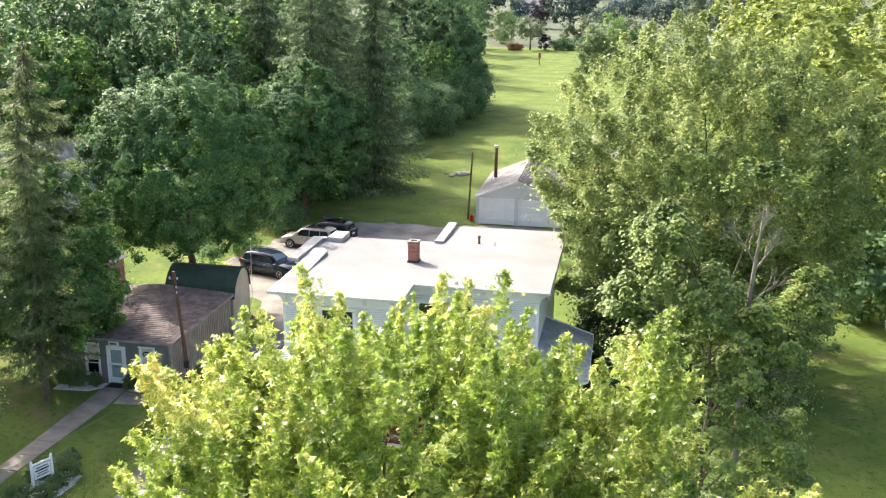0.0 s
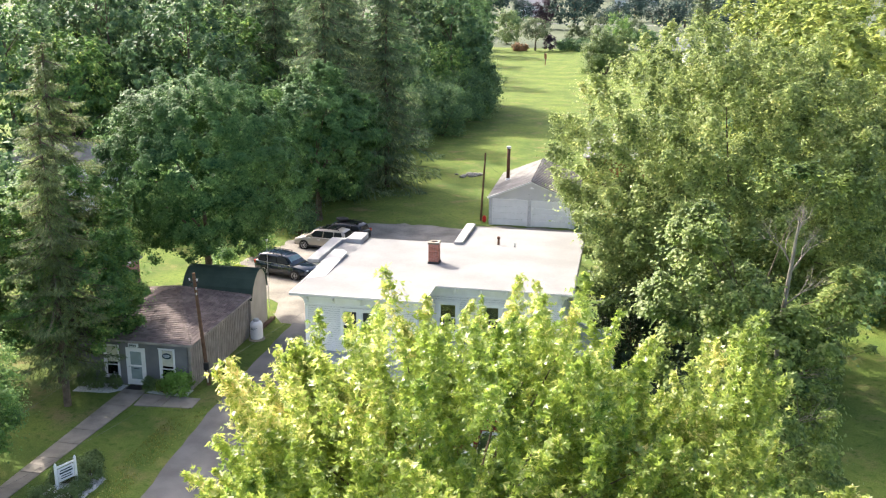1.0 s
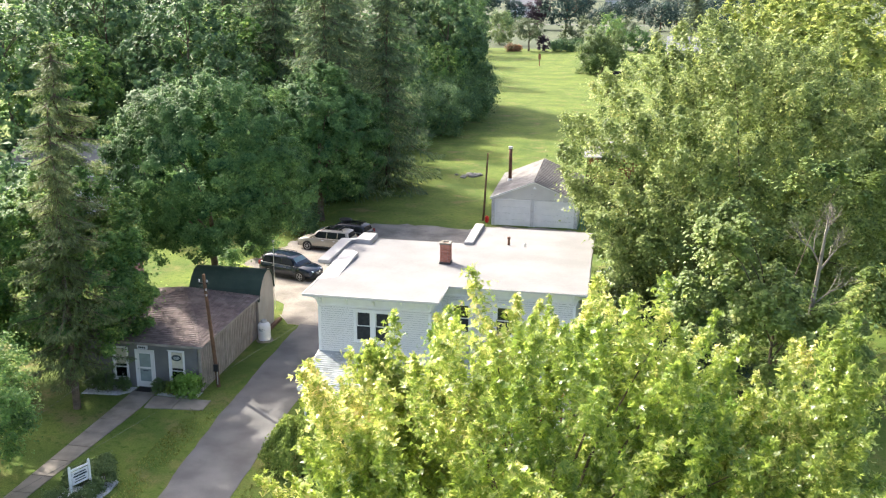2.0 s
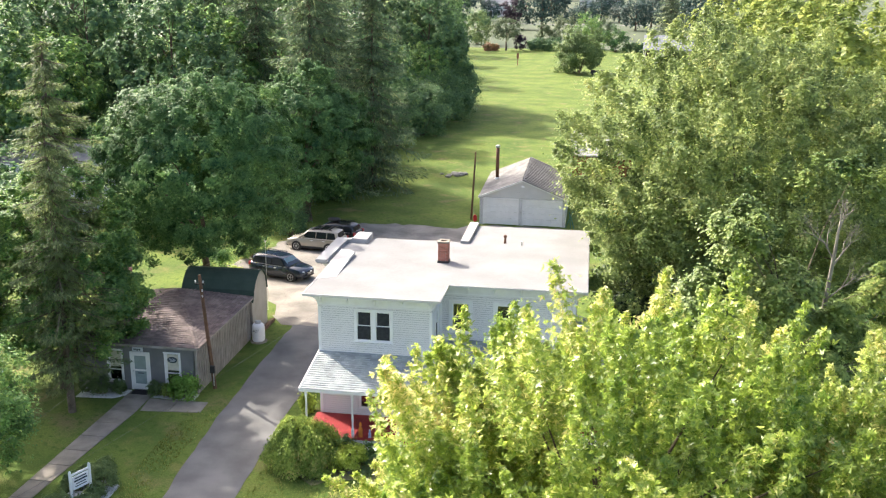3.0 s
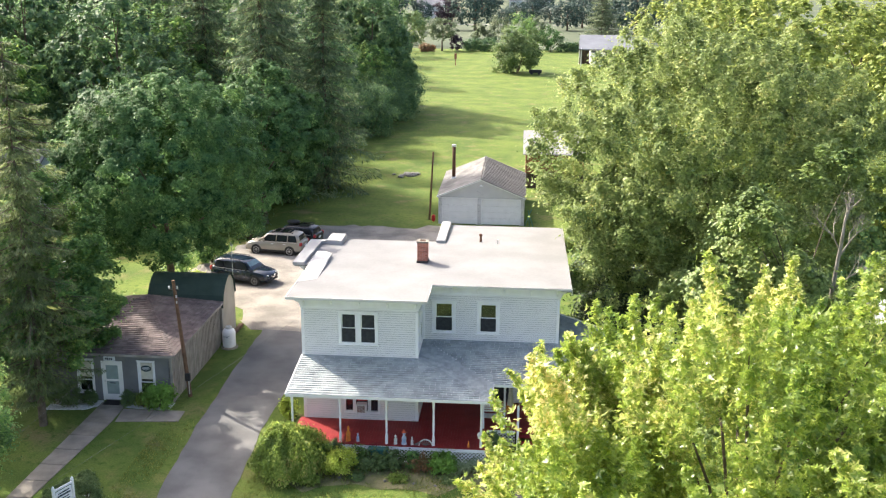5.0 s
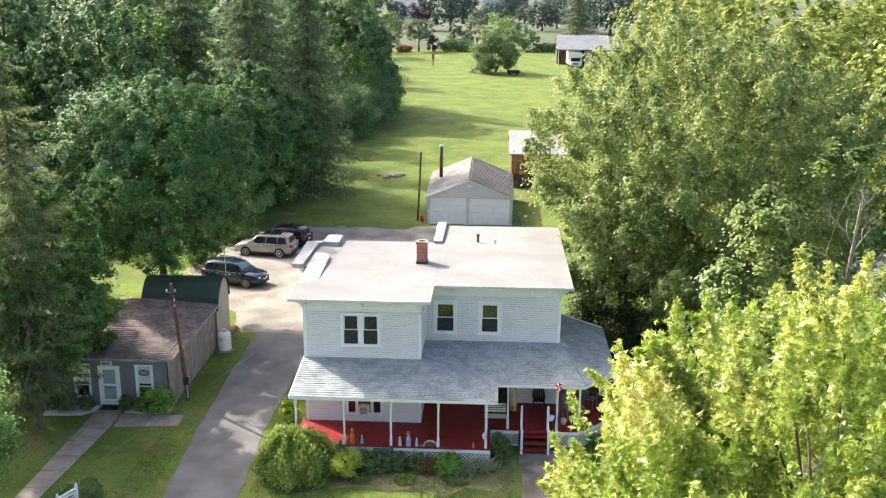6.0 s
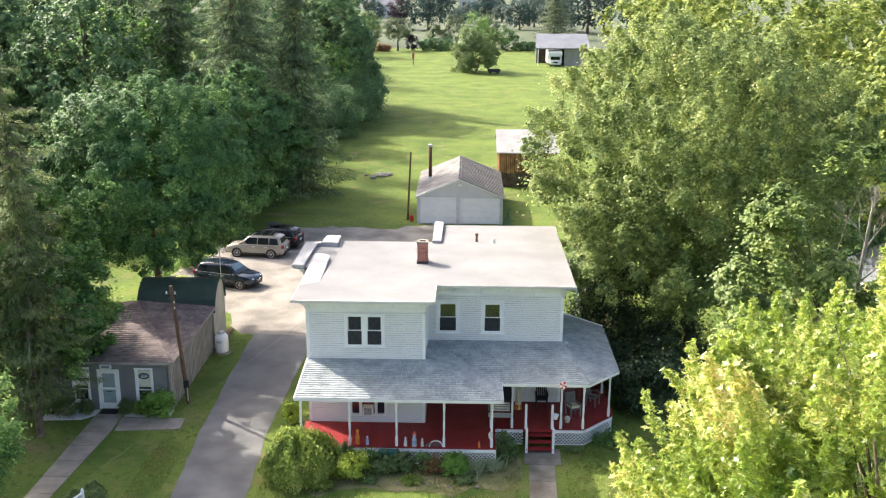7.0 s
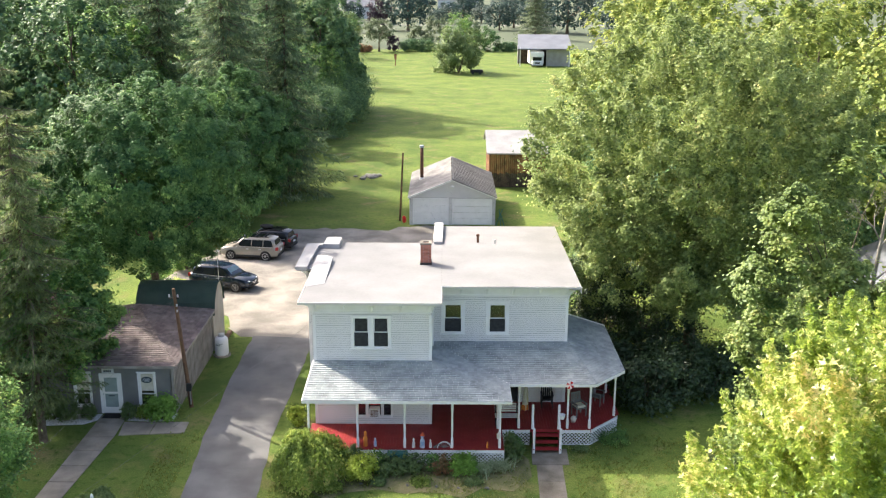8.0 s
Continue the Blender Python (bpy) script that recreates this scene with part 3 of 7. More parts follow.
def trunk_bm(rng, height, r, fork, tips, bend=0.4):
    """A tapered trunk with limbs that reach for the clumps of the crown."""
    bm = bmnew()
    pts = [Vector((0, 0, -0.1))]
    steps = 7
    for i in range(1, steps + 1):
        pts.append(Vector((bend * noise.noise(Vector((i * 0.7, r, 3))), bend * noise.noise(Vector((i * 0.7, r, 9))), height * i / steps)))
    for i in range(steps):
        a, b = 1 - i / steps * 0.8, 1 - (i + 1) / steps * 0.8
        tube(bm, pts[i], pts[i + 1], r * a * (1.25 if i == 0 else 1), r * b, 9)
    for tip in tips:
        tip = Vector(tip)
        start = min(max(fork, tip.z - 0.7 * math.hypot(tip.x, tip.y) - 0.5), height * 0.93)
        i = min(int(start / height * steps), steps - 1)
        p0 = pts[i].lerp(pts[i + 1], start / height * steps - i)
        mid = p0.lerp(tip, 0.5) + Vector((0, 0, 0.12 * (tip - p0).length))
        rr = r * 0.38 * (1 - 0.6 * start / height)
        tube(bm, p0, mid, rr, rr * 0.6, 6)
        tube(bm, mid, tip, rr * 0.6, rr * 0.15, 6)
    return bm


def broadleaf(name, label, at, height, radii, centre_z, mat, count, size, seed, r=0.3, limbs=26, group="", bark=None, **kw):
    rng = np.random.default_rng(seed)
    ob = thing(name, label, "tree", at, group=group)
    me, tips = crown("crown", rng, radii, centre_z, mat, count, size, **kw)
    part("crown", me, None, ob)
    sel = tips[rng.choice(len(tips), min(limbs, len(tips)), replace=False)]
    part("trunk", trunk_bm(rng, height * 0.86, r, max(1.5, centre_z - radii[2] * 0.75), [tuple(t) for t in sel]), bark or M["bark"], ob, "rough grey-brown trunk with limbs")
    return ob


def shrub(name, label, at, radii, mat, count, size, seed, category="shrub", group="", **kw):
    rng = np.random.default_rng(seed)
    ob = thing(name, label, category, at, group=group)
    kw.setdefault("clumps", 60)
    kw.setdefault("clump", 0.3)
    me, tips = crown("foliage", rng, radii, radii[2] * 0.92, mat, count, size, **kw)
    part("foliage", me, None, ob)
    bm = bmnew()
    for t in tips[:9]:
        tube(bm, (0, 0, -0.05), Vector(t) * 0.8, 0.02 + 0.015 * radii[0], 0.008, 5)
    part("stem", bm, M["bark"], ob)
    return ob


def spruce(name, label, at, height, reach, mat, seed, whorls=30, per=7, sprays=26, spray=0.5, low=1.5, droop=0.35, r=0.3, hang=0.6, shape=0.9, uneven=0.35, skirt=1.0):
    """A spruce: whorls of boughs that sag and lift at the tip, each a fan of side twigs with hanging needle sprays."""
    rng = np.random.default_rng(seed)
    ob = thing(name, label, "tree", at)
    bm = bmnew()
    tube(bm, (0, 0, -0.1), (0, 0, height * 0.5), r, r * 0.6, 9)
    tube(bm, (0, 0, height * 0.5), (0, 0, height), r * 0.6, 0.03, 8)
    C, N, S, Hd = [], [], [], []
    for w in range(whorls):
        f = w / (whorls - 1)
        z = low + (height - low - 0.2) * f ** 0.95
        length = reach * (1 - f) ** shape * min(1.0, skirt + f * 3.0) + 0.25
        for b in range(per):
            a = 2 * math.pi * (b + rng.random() * 0.8) / per + w * 0.9
            ln = length * rng.uniform(1 - uneven, 1 + uneven * 0.6)
            zz = z + rng.normal() * 0.25
            k = max(7, int(sprays * ln / reach) + 4)
            s = np.linspace(0.06, 1, k)
            sag = -droop * ln * s ** 1.2 + 0.5 * droop * ln * np.maximum(0, s - 0.6) ** 1.1 * 2.0
            out = np.array([np.cos(a), np.sin(a), 0])
            side = np.array([-np.sin(a), np.cos(a), 0])
            path = out[None] * (ln * s)[:, None] + np.array([0, 0, zz]) + np.array([0, 0, 1.0])[None] * sag[:, None]
            tube(bm, (0, 0, zz), path[k // 2], 0.045, 0.025, 4)
            tube(bm, path[k // 2], path[-1], 0.025, 0.006, 4)
            fan = ln * 0.30 * np.sin(np.pi * np.clip(s * 0.85 + 0.12, 0, 1))
            for sg in (-1, -0.55, 0, 0.55, 1):
                p = path + side[None] * (sg * fan)[:, None] - np.array([0, 0, 0.35 * abs(sg)])[None] * fan[:, None] + rng.normal(size=(k, 3)) * 0.05
                head = out * 0.7 + side * sg * 0.7 + np.array([0, 0, -hang])
                C.append(p)
                Hd.append(np.repeat(head[None], k, 0) + rng.normal(size=(k, 3)) * 0.3)
                N.append(rng.normal(size=(k, 3)) * 0.45 + np.array([np.cos(a) * 0.4, np.sin(a) * 0.4, 0.9]))
                S.append(spray * rng.uniform(0.6, 1.35, k))
    C, N, S, Hd = np.vstack(C), np.vstack(N), np.concatenate(S), np.vstack(Hd)
    part("foliage", leaves("foliage", C, N, S, mat, rng, SPRAY, heads=Hd), None, ob)
    part("trunk", bm, M["bark"], ob, "straight brown trunk")
    return ob

# ---- ground, drive, walks ----
bm = bmnew()
bmesh.ops.create_grid(bm, x_segments=60, y_segments=60, size=1500)
solid("ground", bm, M["lawn"], "mown green lawn with dry patches, reaching far fields", "lawn", (0, 300, 0), kind="structure")


def outline(points, wobble, seed, step=0.8):
    """A closed line through the points, cut fine and roughened like a worn edge."""
    rng = np.random.default_rng(seed)
    out = []
    for (x0, y0), (x1, y1) in zip(points, points[1:] + points[:1]):
        n = max(1, int(math.hypot(x1 - x0, y1 - y0) / step))
        for i in range(n):
            out.append((x0 + (x1 - x0) * i / n + rng.normal() * wobble, y0 + (y1 - y0) * i / n + rng.normal() * wobble))
    return out


def flat(name, points, z, mat, label, category, wobble=0.0, seed=1, thick=0.12):
    bm = bmnew()
    prism(bm, outline(points, wobble, seed) if wobble else points, z - thick, z)
    return solid(name, bm, mat, label, category, kind="structure")


flat("road", [(-11.0, 13.6), (-10.95, 6), (-10.8, 0), (-10.4, -6), (-10.1, -9), (-9.4, -22), (-9.0, -34), (-4.6, -34), (-6.0, -22), (-7.1, -9), (-7.35, -4), (-7.55, 0), (-7.45, 5), (-7.3, 9.5), (-7.3, 13.2)], 0.02, M["asphalt"],
     "grey asphalt driveway with worn edges beside the house", "driveway", 0.03, 4)
flat("gravel_yard", [(-7.2, 12.4), (-11.1, 13.0), (-12.6, 14.6), (-13.1, 17.2), (-16.0, 18.6), (-18.6, 21), (-19.4, 26), (-18.2, 31.5), (-16.2, 35.5), (-13.2, 39.3), (-8, 39.9), (-4.2, 39.2), (-2.5, 40.8), (5.2, 40.9), (5.3, 37.5), (2, 33), (0, 24), (-2, 17), (-4.6, 12)], 0.014, M["gravel"],
     "pale compacted gravel parking yard behind the house", "gravel yard", 0.26, 5)
slabs = [[(-16.42, 2.3), (-15.2, 2.3), (-15.1, 1.6), (-16.42, 1.5)], [(-15.06, 1.6), (-13.5, 1.62), (-13.5, 0.3), (-14.9, 0.16)], [(-13.46, 1.62), (-11.9, 1.64), (-11.85, 0.45), (-13.46, 0.3)]]
for i in range(8):
    y = 1.46 - i * 1.45
    slabs.append([(-16.42 - 0.02 * i, y), (-15.1 if i == 0 else -14.98 - 0.09 * i, y + (0.1 if i == 0 else 0)), (-14.98 - 0.09 * (i + 1), y - 1.41), (-16.42 - 0.02 * (i + 1), y - 1.41)])
walkway_a = thing("pavement", "weathered concrete slab walk to the grey office", "walkway", kind="structure")
for q in slabs:
    bm = bmnew()
    prism(bm, q, -0.1, 0.035)
    part("slab", bm, M["concrete"], walkway_a)
walkway_b = thing("pavement", "worn concrete walk from the porch steps", "walkway", kind="structure")
for i, (x0, x1, y0, y1) in enumerate([(4.60, 6.25, -2.5, -0.98), (4.72, 5.88, -4.0, -2.52), (4.66, 5.82, -5.5, -4.02), (4.60, 5.76, -7.0, -5.52), (4.54, 5.70, -8.6, -7.02), (4.46, 5.62, -10.2, -8.62)]):
    bm = bmnew()
    prism(bm, [(x0, y0), (x1, y0), (x1 + 0.06, y1), (x0 + 0.06, y1)], -0.1, 0.03)
    part("slab", bm, M["old_concrete"], walkway_b)
flat("flower_bed", [(-5.9, -2.7), (-6.2, -4.6), (-4.2, -5.5), (-1.2, -5.2), (1.5, -5.5), (3.6, -4.8), (4.3, -3.4), (4.35, -0.9), (3.7, -0.7), (3.5, -2.7)], 0.012, M["soil"], "dry soil flower bed along the porch", "flower bed", 0.22, 9)
flat("stone_chip_bed", [(-19.0, 2.5), (-19.0, 1.2), (-17.0, 1.35), (-16.5, 1.9), (-16.5, 2.5)], 0.02, M["white_gravel"], "strip of white stone chips under the office window", "gravel bed", 0.05, 11)
flat("stone_chip_bed", [(-15.1, 2.5), (-15.1, 1.75), (-13.9, 1.75), (-12.7, 1.85), (-12.7, 2.5)], 0.02, M["white_gravel"], "strip of white stone chips beside the office door", "gravel bed", 0.05, 12)
flat("stone_chip_bed", [(-14.6, -8.9), (-14.2, -7.1), (-13.2, -6.6), (-12.4, -7.1), (-12.5, -8.7), (-13.2, -9.8), (-14.2, -9.8)], 0.02, M["white_gravel"], "bed of white stone chips round the sign", "gravel bed", 0.05, 13)


# ---- walls with openings ----
def wall_shell(bm, length, z0, z1, holes, thick=0.16):
    """The wall's body in its own plane (u along, outside towards -y), left open where the holes are."""
    us = sorted({0.0, length, *[h[0] for h in holes], *[h[1] for h in holes]})
    zs = sorted({z0, z1, *[h[2] for h in holes], *[h[3] for h in holes]})
    full = {(i, j): not any(h[0] < (us[i] + us[i + 1]) / 2 < h[1] and h[2] < (zs[j] + zs[j + 1]) / 2 < h[3] for h in holes) for i in range(len(us) - 1) for j in range(len(zs) - 1)}
    made = {}
    def at(i, j, k):
        if (i, j, k) not in made:
            made[i, j, k] = bm.verts.new((us[i], thick * k, zs[j]))
        return made[i, j, k]
    for (i, j), there in full.items():
        if not there:
            continue
        bm.faces.new((at(i, j, 0), at(i + 1, j, 0), at(i + 1, j + 1, 0), at(i, j + 1, 0)))
        bm.faces.new((at(i, j, 1), at(i, j + 1, 1), at(i + 1, j + 1, 1), at(i + 1, j, 1)))
        for di, dj, a, b in ((-1, 0, (i, j), (i, j + 1)), (1, 0, (i + 1, j), (i + 1, j + 1)), (0, -1, (i, j), (i + 1, j)), (0, 1, (i, j + 1), (i + 1, j + 1))):
            if not full.get((i + di, j + dj), False):
                bm.faces.new((at(*a, 0), at(*b, 0), at(*b, 1), at(*a, 1)))


def clapboards(bm, length, z0, z1, holes, pitch=0.108, lap=0.028):
    """Lapped boards over the shell, broken at the openings."""
    z = z0
    while z < z1 - 0.01:
        top = min(z + pitch, z1)
        spans = [(0.0, length)]
        for h in holes:
            if h[2] - 0.02 < (z + top) / 2 < h[3] + 0.02:
                spans = [s for a, b in spans for s in ((a, min(b, h[0])), (max(a, h[1]), b)) if s[1] - s[0] > 0.01]
        for a, b in spans:
            # slot above each board: the dark shell shows there as a painted shadow line
            v = [bm.verts.new(p) for p in ((a, -lap, z), (b, -lap, z), (b, -0.012, top - 0.018), (a, -0.012, top - 0.018), (a, 0, z), (b, 0, z), (b, 0, top - 0.018), (a, 0, top - 0.018))]
            bm.faces.new((v[0], v[1], v[2], v[3]))
            bm.faces.new((v[4], v[5], v[1], v[0]))
            bm.faces.new((v[3], v[2], v[6], v[7]))
        z = top


def wall(parent, at, turn, length, z0, z1, holes=(), skin="siding", name="wall"):
    bm = bmnew()
    wall_shell(bm, length, z0, z1, holes)
    w = part(name, bm, M["inside"] if skin[:6] == "siding" else M[skin], parent)
    w.matrix_basis = pose(at[0], at[1], 0, 0, 0, turn)
    if skin[:6] == "siding":
        bm = bmnew()
        clapboards(bm, length, z0, z1, holes)
        part("clapboard", bm, M[skin], w, "pale grey lapped siding")["kind"] = "stuff"
    return w


def window(parent, at, turn, u0, u1, z0, z1, casing=0.17, sashes=1, name="window", meet=0.5, gap=0.36, pane="glass"):
    """A double-hung window: white casing, sill, two sashes with a meeting rail, dark panes."""
    bm = bmnew()
    wall_shell(bm, u1 - u0, z0, z1, [(casing, u1 - u0 - casing, z0 + casing * 0.55, z1 - casing * 0.9)], 0.15)
    bmesh.ops.translate(bm, verts=list(bm.verts), vec=(u0, -0.05, 0))
    w = part(name, bm, M["trim"], parent, "white-framed double-hung window")
    w.matrix_basis = pose(at[0], at[1], 0, 0, 0, turn)
    bm = bmnew()
    box(bm, u0 - 0.04, u1 + 0.04, -0.10, -0.04, z0 - 0.05, z0 + 0.015)
    part("sill", bm, M["trim"], w)
    bm = bmnew()
    box(bm, u0 - 0.03, u1 + 0.03, -0.078, -0.052, z1 - 0.035, z1 + 0.02)
    part("head_trim", bm, M["trim"], w)
    a, b, zb, zt = u0 + casing, u1 - casing, z0 + casing * 0.55, z1 - casing * 0.9
    spans = [(a, b)] if sashes == 1 else [(a, (a + b - gap) / 2), ((a + b + gap) / 2, b)]
    if sashes == 2:
        bm = bmnew()
        box(bm, spans[0][1], spans[1][0], -0.048, 0.09, zb, zt)
        part("mullion", bm, M["trim"], w)
    for s0, s1 in spans:
        zm = zb + (zt - zb) * meet
        for lo, hi, y in ((zb, zm + 0.025, 0.0), (zm - 0.025, zt, 0.035)):
            bm = bmnew()
            r = 0.045
            wall_shell(bm, s1 - s0, lo, hi, [(r, s1 - s0 - r, lo + r, hi - r)], 0.035)
            bmesh.ops.translate(bm, verts=list(bm.verts), vec=(s0, y, 0))
            part("sash", bm, M["trim"], w)
            bm = bmnew()
            box(bm, s0 + r, s1 - r, y + 0.012, y + 0.018, lo + r, hi - r)
            g = part("pane", bm, M[pane], w)
            g.visible_shadow = False
        if pane == "glass":
            bm = bmnew()
            box(bm, s0 + 0.02, s1 - 0.02, -0.014, -0.008, zb + 0.02, zm - 0.01)
            if sashes == 2:
                box(bm, s0 + 0.05, s1 - 0.05, 0.028, 0.033, zm + 0.04, zt - 0.05)
            part("insect_screen", bm, M["screen"], w, "dark grey insect screen")
    return w


def hole(u0, u1, z0, z1, casing=0.17):
    return (u0 + casing * 0.6, u1 - casing * 0.6, z0 + casing * 0.3, z1 - casing * 0.5)


# ---- shingles ----
def shingle_plane(bm, poly, eave, rng, row=0.15, tab=0.24, lift=0.023):
    """Courses of tabs over a flat convex polygon; eave: two points along its lower edge. Each tab is a thin wedge."""
    o, e1 = Vector(eave[0]), Vector(eave[1])
    u = (e1 - o).normalized()
    pts = [Vector(p) for p in poly]
    n = None
    for i in range(1, len(pts) - 1):
        c = (pts[i] - pts[0]).cross(pts[i + 1] - pts[0])
        n = c if n is None or c.length > n.length else n
    n = n.normalized()
    n = n if n.z > 0 else -n
    v = n.cross(u)
    v = v if v.z > 0 else -v
    flatp = [((p - o).dot(u), (p - o).dot(v)) for p in pts]
    top = max(q[1] for q in flatp)
    r = 0
    while r * row < top - 0.02:
        va, vm = r * row, min((r + 0.5) * row, top - 0.01)
        xs = []
        for (ua, a), (ub, b) in zip(flatp, flatp[1:] + flatp[:1]):
            if (a - vm) * (b - vm) < 0:
                xs.append(ua + (ub - ua) * (vm - a) / (b - a))
        if len(xs) >= 2:
            lo, hi = min(xs), max(xs)
            x = lo - tab * rng.random()
            while x < hi:
                w = tab * rng.uniform(0.85, 1.15)
                a, b = max(x, lo), min(x + w - 0.006, hi)
                if b - a > 0.02:
                    d = rng.uniform(-0.008, 0.008)
                    h = lift * rng.uniform(0.8, 1.5)
                    q = [o + u * a + v * (va + d) + n * (0.008 + h), o + u * b + v * (va + d) + n * (0.008 + h), o + u * b + v * min(va + row * 1.08, top) + n * 0.006, o + u * a + v * min(va + row * 1.08, top) + n * 0.006]
                    q += [o + u * a + v * (va + d), o + u * b + v * (va + d)]
                    q = [bm.verts.new(p) for p in q]
                    bm.faces.new((q[0], q[1], q[2], q[3]))
                    bm.faces.new((q[4], q[5], q[1], q[0]))
                    bm.faces.new((q[0], q[3], q[4]))
                    bm.faces.new((q[1], q[5], q[2]))
                x += w
        r += 1


def ridge_caps(bm, p0, p1, rng, w=0.25, step=0.20):
    p0, p1 = Vector(p0), Vector(p1)
    n = max(1, int((p1 - p0).length / step))
    d = (p1 - p0).normalized()
    side = d.cross(Vector((0, 0, 1))).normalized()
    for i in range(n):
        a, b = p0 + d * i * step, p0 + d * (i * step + step * 1.15)
        h = 0.07 + rng.uniform(0, 0.015)
        v = [bm.verts.new(p) for p in (a - side * w / 2 + Vector((0, 0, 0.03)), a + Vector((0, 0, h)), a + side * w / 2 + Vector((0, 0, 0.03)), b - side * w / 2 + Vector((0, 0, 0.01)), b + Vector((0, 0, h - 0.035)), b + side * w / 2 + Vector((0, 0, 0.01)))]
        bm.faces.new((v[0], v[1], v[4], v[3]))
        bm.faces.new((v[1], v[2], v[5], v[4]))
        bm.faces.new((v[0], v[2], v[1]))


def faces_part(name, bm, mat, parent, label=""):
    """A part of loose faces whose turn is already right."""
    me = bpy.data.meshes.new(name)
    bm.to_mesh(me)
    bm.free()
    me.materials.append(mat)
    ob = part(name, me, mat, parent, label)
    ob["kind"] = "stuff"
    return ob


# ---- the house ----
house = thing("house", "two-storey pale grey sided house with flat white roof and wraparound porch", "house")
FL = 0.80
wing_front = [(1.71, 3.57, 4.60, 6.20), (1.90, 3.62, 1.12, 2.75)]
wall(house, (-5.41, 0), 0, 5.41, 0.2, 6.64, [hole(*h) for h in wing_front])
window(house, (-5.41, 0), 0, *wing_front[0], casing=0.14, sashes=2, gap=0.24)
wall(house, (-5.41, 9.8), -90, 9.8, 0.2, 6.64, [hole(6.6, 7.7, 4.4, 6.0), hole(6.6, 7.7, 1.3, 2.9)])
window(house, (-5.41, 9.8), -90, 6.6, 7.7, 4.4, 6.0)
window(house, (-5.41, 9.8), -90, 6.6, 7.7, 1.3, 2.9)
wall(house, (0, 0.0), 90, 2.56, 0.2, 6.64, [hole(0.85, 1.75, 4.45, 6.05)])
window(house, (0, 0.0), 90, 0.85, 1.75, 4.45, 6.05)
r_win = [(0.44, 1.60, 4.38, 6.02), (2.62, 3.74, 4.38, 6.02)]
wall(house, (0, 2.56), 0, 6.57, 0.2, 6.64, [hole(*r_win[0]), hole(*r_win[1]), (3.45, 4.27, FL, 2.78)])
for h in r_win:
    window(house, (0, 2.56), 0, *h)
wall(house, (6.57, 2.56), 90, 11.1, 0.2, 6.64, [hole(5.0, 6.0, 4.4, 6.0), hole(1.4, 2.4, 1.4, 2.8)])
window(house, (6.57, 2.56), 90, 5.0, 6.0, 4.4, 6.0)
window(house, (6.57, 2.56), 90, 1.4, 2.4, 1.4, 2.8)
wall(house, (6.57, 13.66), 180, 6.57, 0.2, 6.64)
wall(house, (0, 13.66), -90, 3.86, 0.2, 6.64)
wall(house, (0, 9.8), 180, 5.41, 0.2, 6.64)
# side bay
wall(house, (-6.35, 8.7), -90, 3.4, 0.2, 6.64, [hole(1.1, 2.3, 4.4, 6.0)])
window(house, (-6.35, 8.7), -90, 1.1, 2.3, 4.4, 6.0)
wall(house, (-6.35, 5.3), 0, 0.94, 0.2, 6.64)
wall(house, (-5.41, 8.7), 180, 0.94, 0.2, 6.64)
# floors inside, so that no light leaks through
bm = bmnew()
box(bm, -5.2, 0.0, 0.2, 9.6, 3.40, 3.55)
box(bm, 0.17, 6.4, 2.75, 13.5, 3.40, 3.55)
part("inner_floor", bm, M["inside"], house)
bm = bmnew()
box(bm, -5.39, -0.02, 0.02, 9.78, 0.0, 0.2)
box(bm, 0.02, 6.55, 2.58, 13.64, 0.0, 0.2)
box(bm, -6.33, -5.43, 5.32, 8.68, 0.0, 0.2)
part("foundation", bm, M["concrete"], house)
# corner boards
for x0, x1, y0, y1 in ((-5.445, -5.31, -0.035, 0.10), (-0.10, 0.035, -0.035, 0.10), (6.47, 6.605, 2.525, 2.66), (-0.0, 0.10, 2.50, 2.535), (-6.385, -6.26, 5.265, 5.38)):
    bm = bmnew()
    box(bm, x0, x1, y0, y1, FL if y0 < 5 else 0.2, 6.64 - 0.42)
    part("corner_board", bm, M["trim"], house)
# frieze, brackets, soffit and fascia
for (x, y, turn, ln, w_top) in ((-5.41, 0, 0, 5.41, 6.80), (0, 0, 90, 2.56, 6.80), (0, 2.56, 0, 6.57, 6.80), (6.57, 2.56, 90, 11.1, 6.66), (-5.41, 9.8, -90, 9.8, 6.72), (-6.35, 8.7, -90, 3.4, 6.72)):
    bm = bmnew()
    box(bm, -0.02, ln + 0.02, -0.04, -0.021, w_top - 0.42, w_top)
    box(bm, -0.03, ln + 0.03, -0.07, -0.021, w_top - 0.46, w_top - 0.415)
    box(bm, -0.03, ln + 0.03, -0.10, -0.042, w_top - 0.10, w_top)
    f = part("frieze", bm, M["trim"], house)
    f.matrix_basis = pose(x, y, 0, 0, 0, turn)
    k = max(2, round(ln / 1.45))
    for i in range(k + 1):
        u = 0.1 + (ln - 0.2) * i / k
        bm = bmnew()
        prof = [(-0.045, w_top - 0.40), (-0.10, w_top - 0.36), (-0.14, w_top - 0.20), (-0.33, w_top - 0.10), (-0.36, w_top - 0.005), (-0.045, w_top - 0.005)]
        a, b = [bm.verts.new((u - 0.05, p, z)) for p, z in prof], [bm.verts.new((u + 0.05, p, z)) for p, z in prof]
        bm.faces.new(a)
        bm.faces.new(b[::-1])
        for j in range(len(prof)):
            bm.faces.new((a[j], b[j], b[(j + 1) % len(prof)], a[(j + 1) % len(prof)]))
        part("bracket", bm, M["trim"], f)


def deck(y):
    return 6.985 - 0.012 * (y + 0.5)


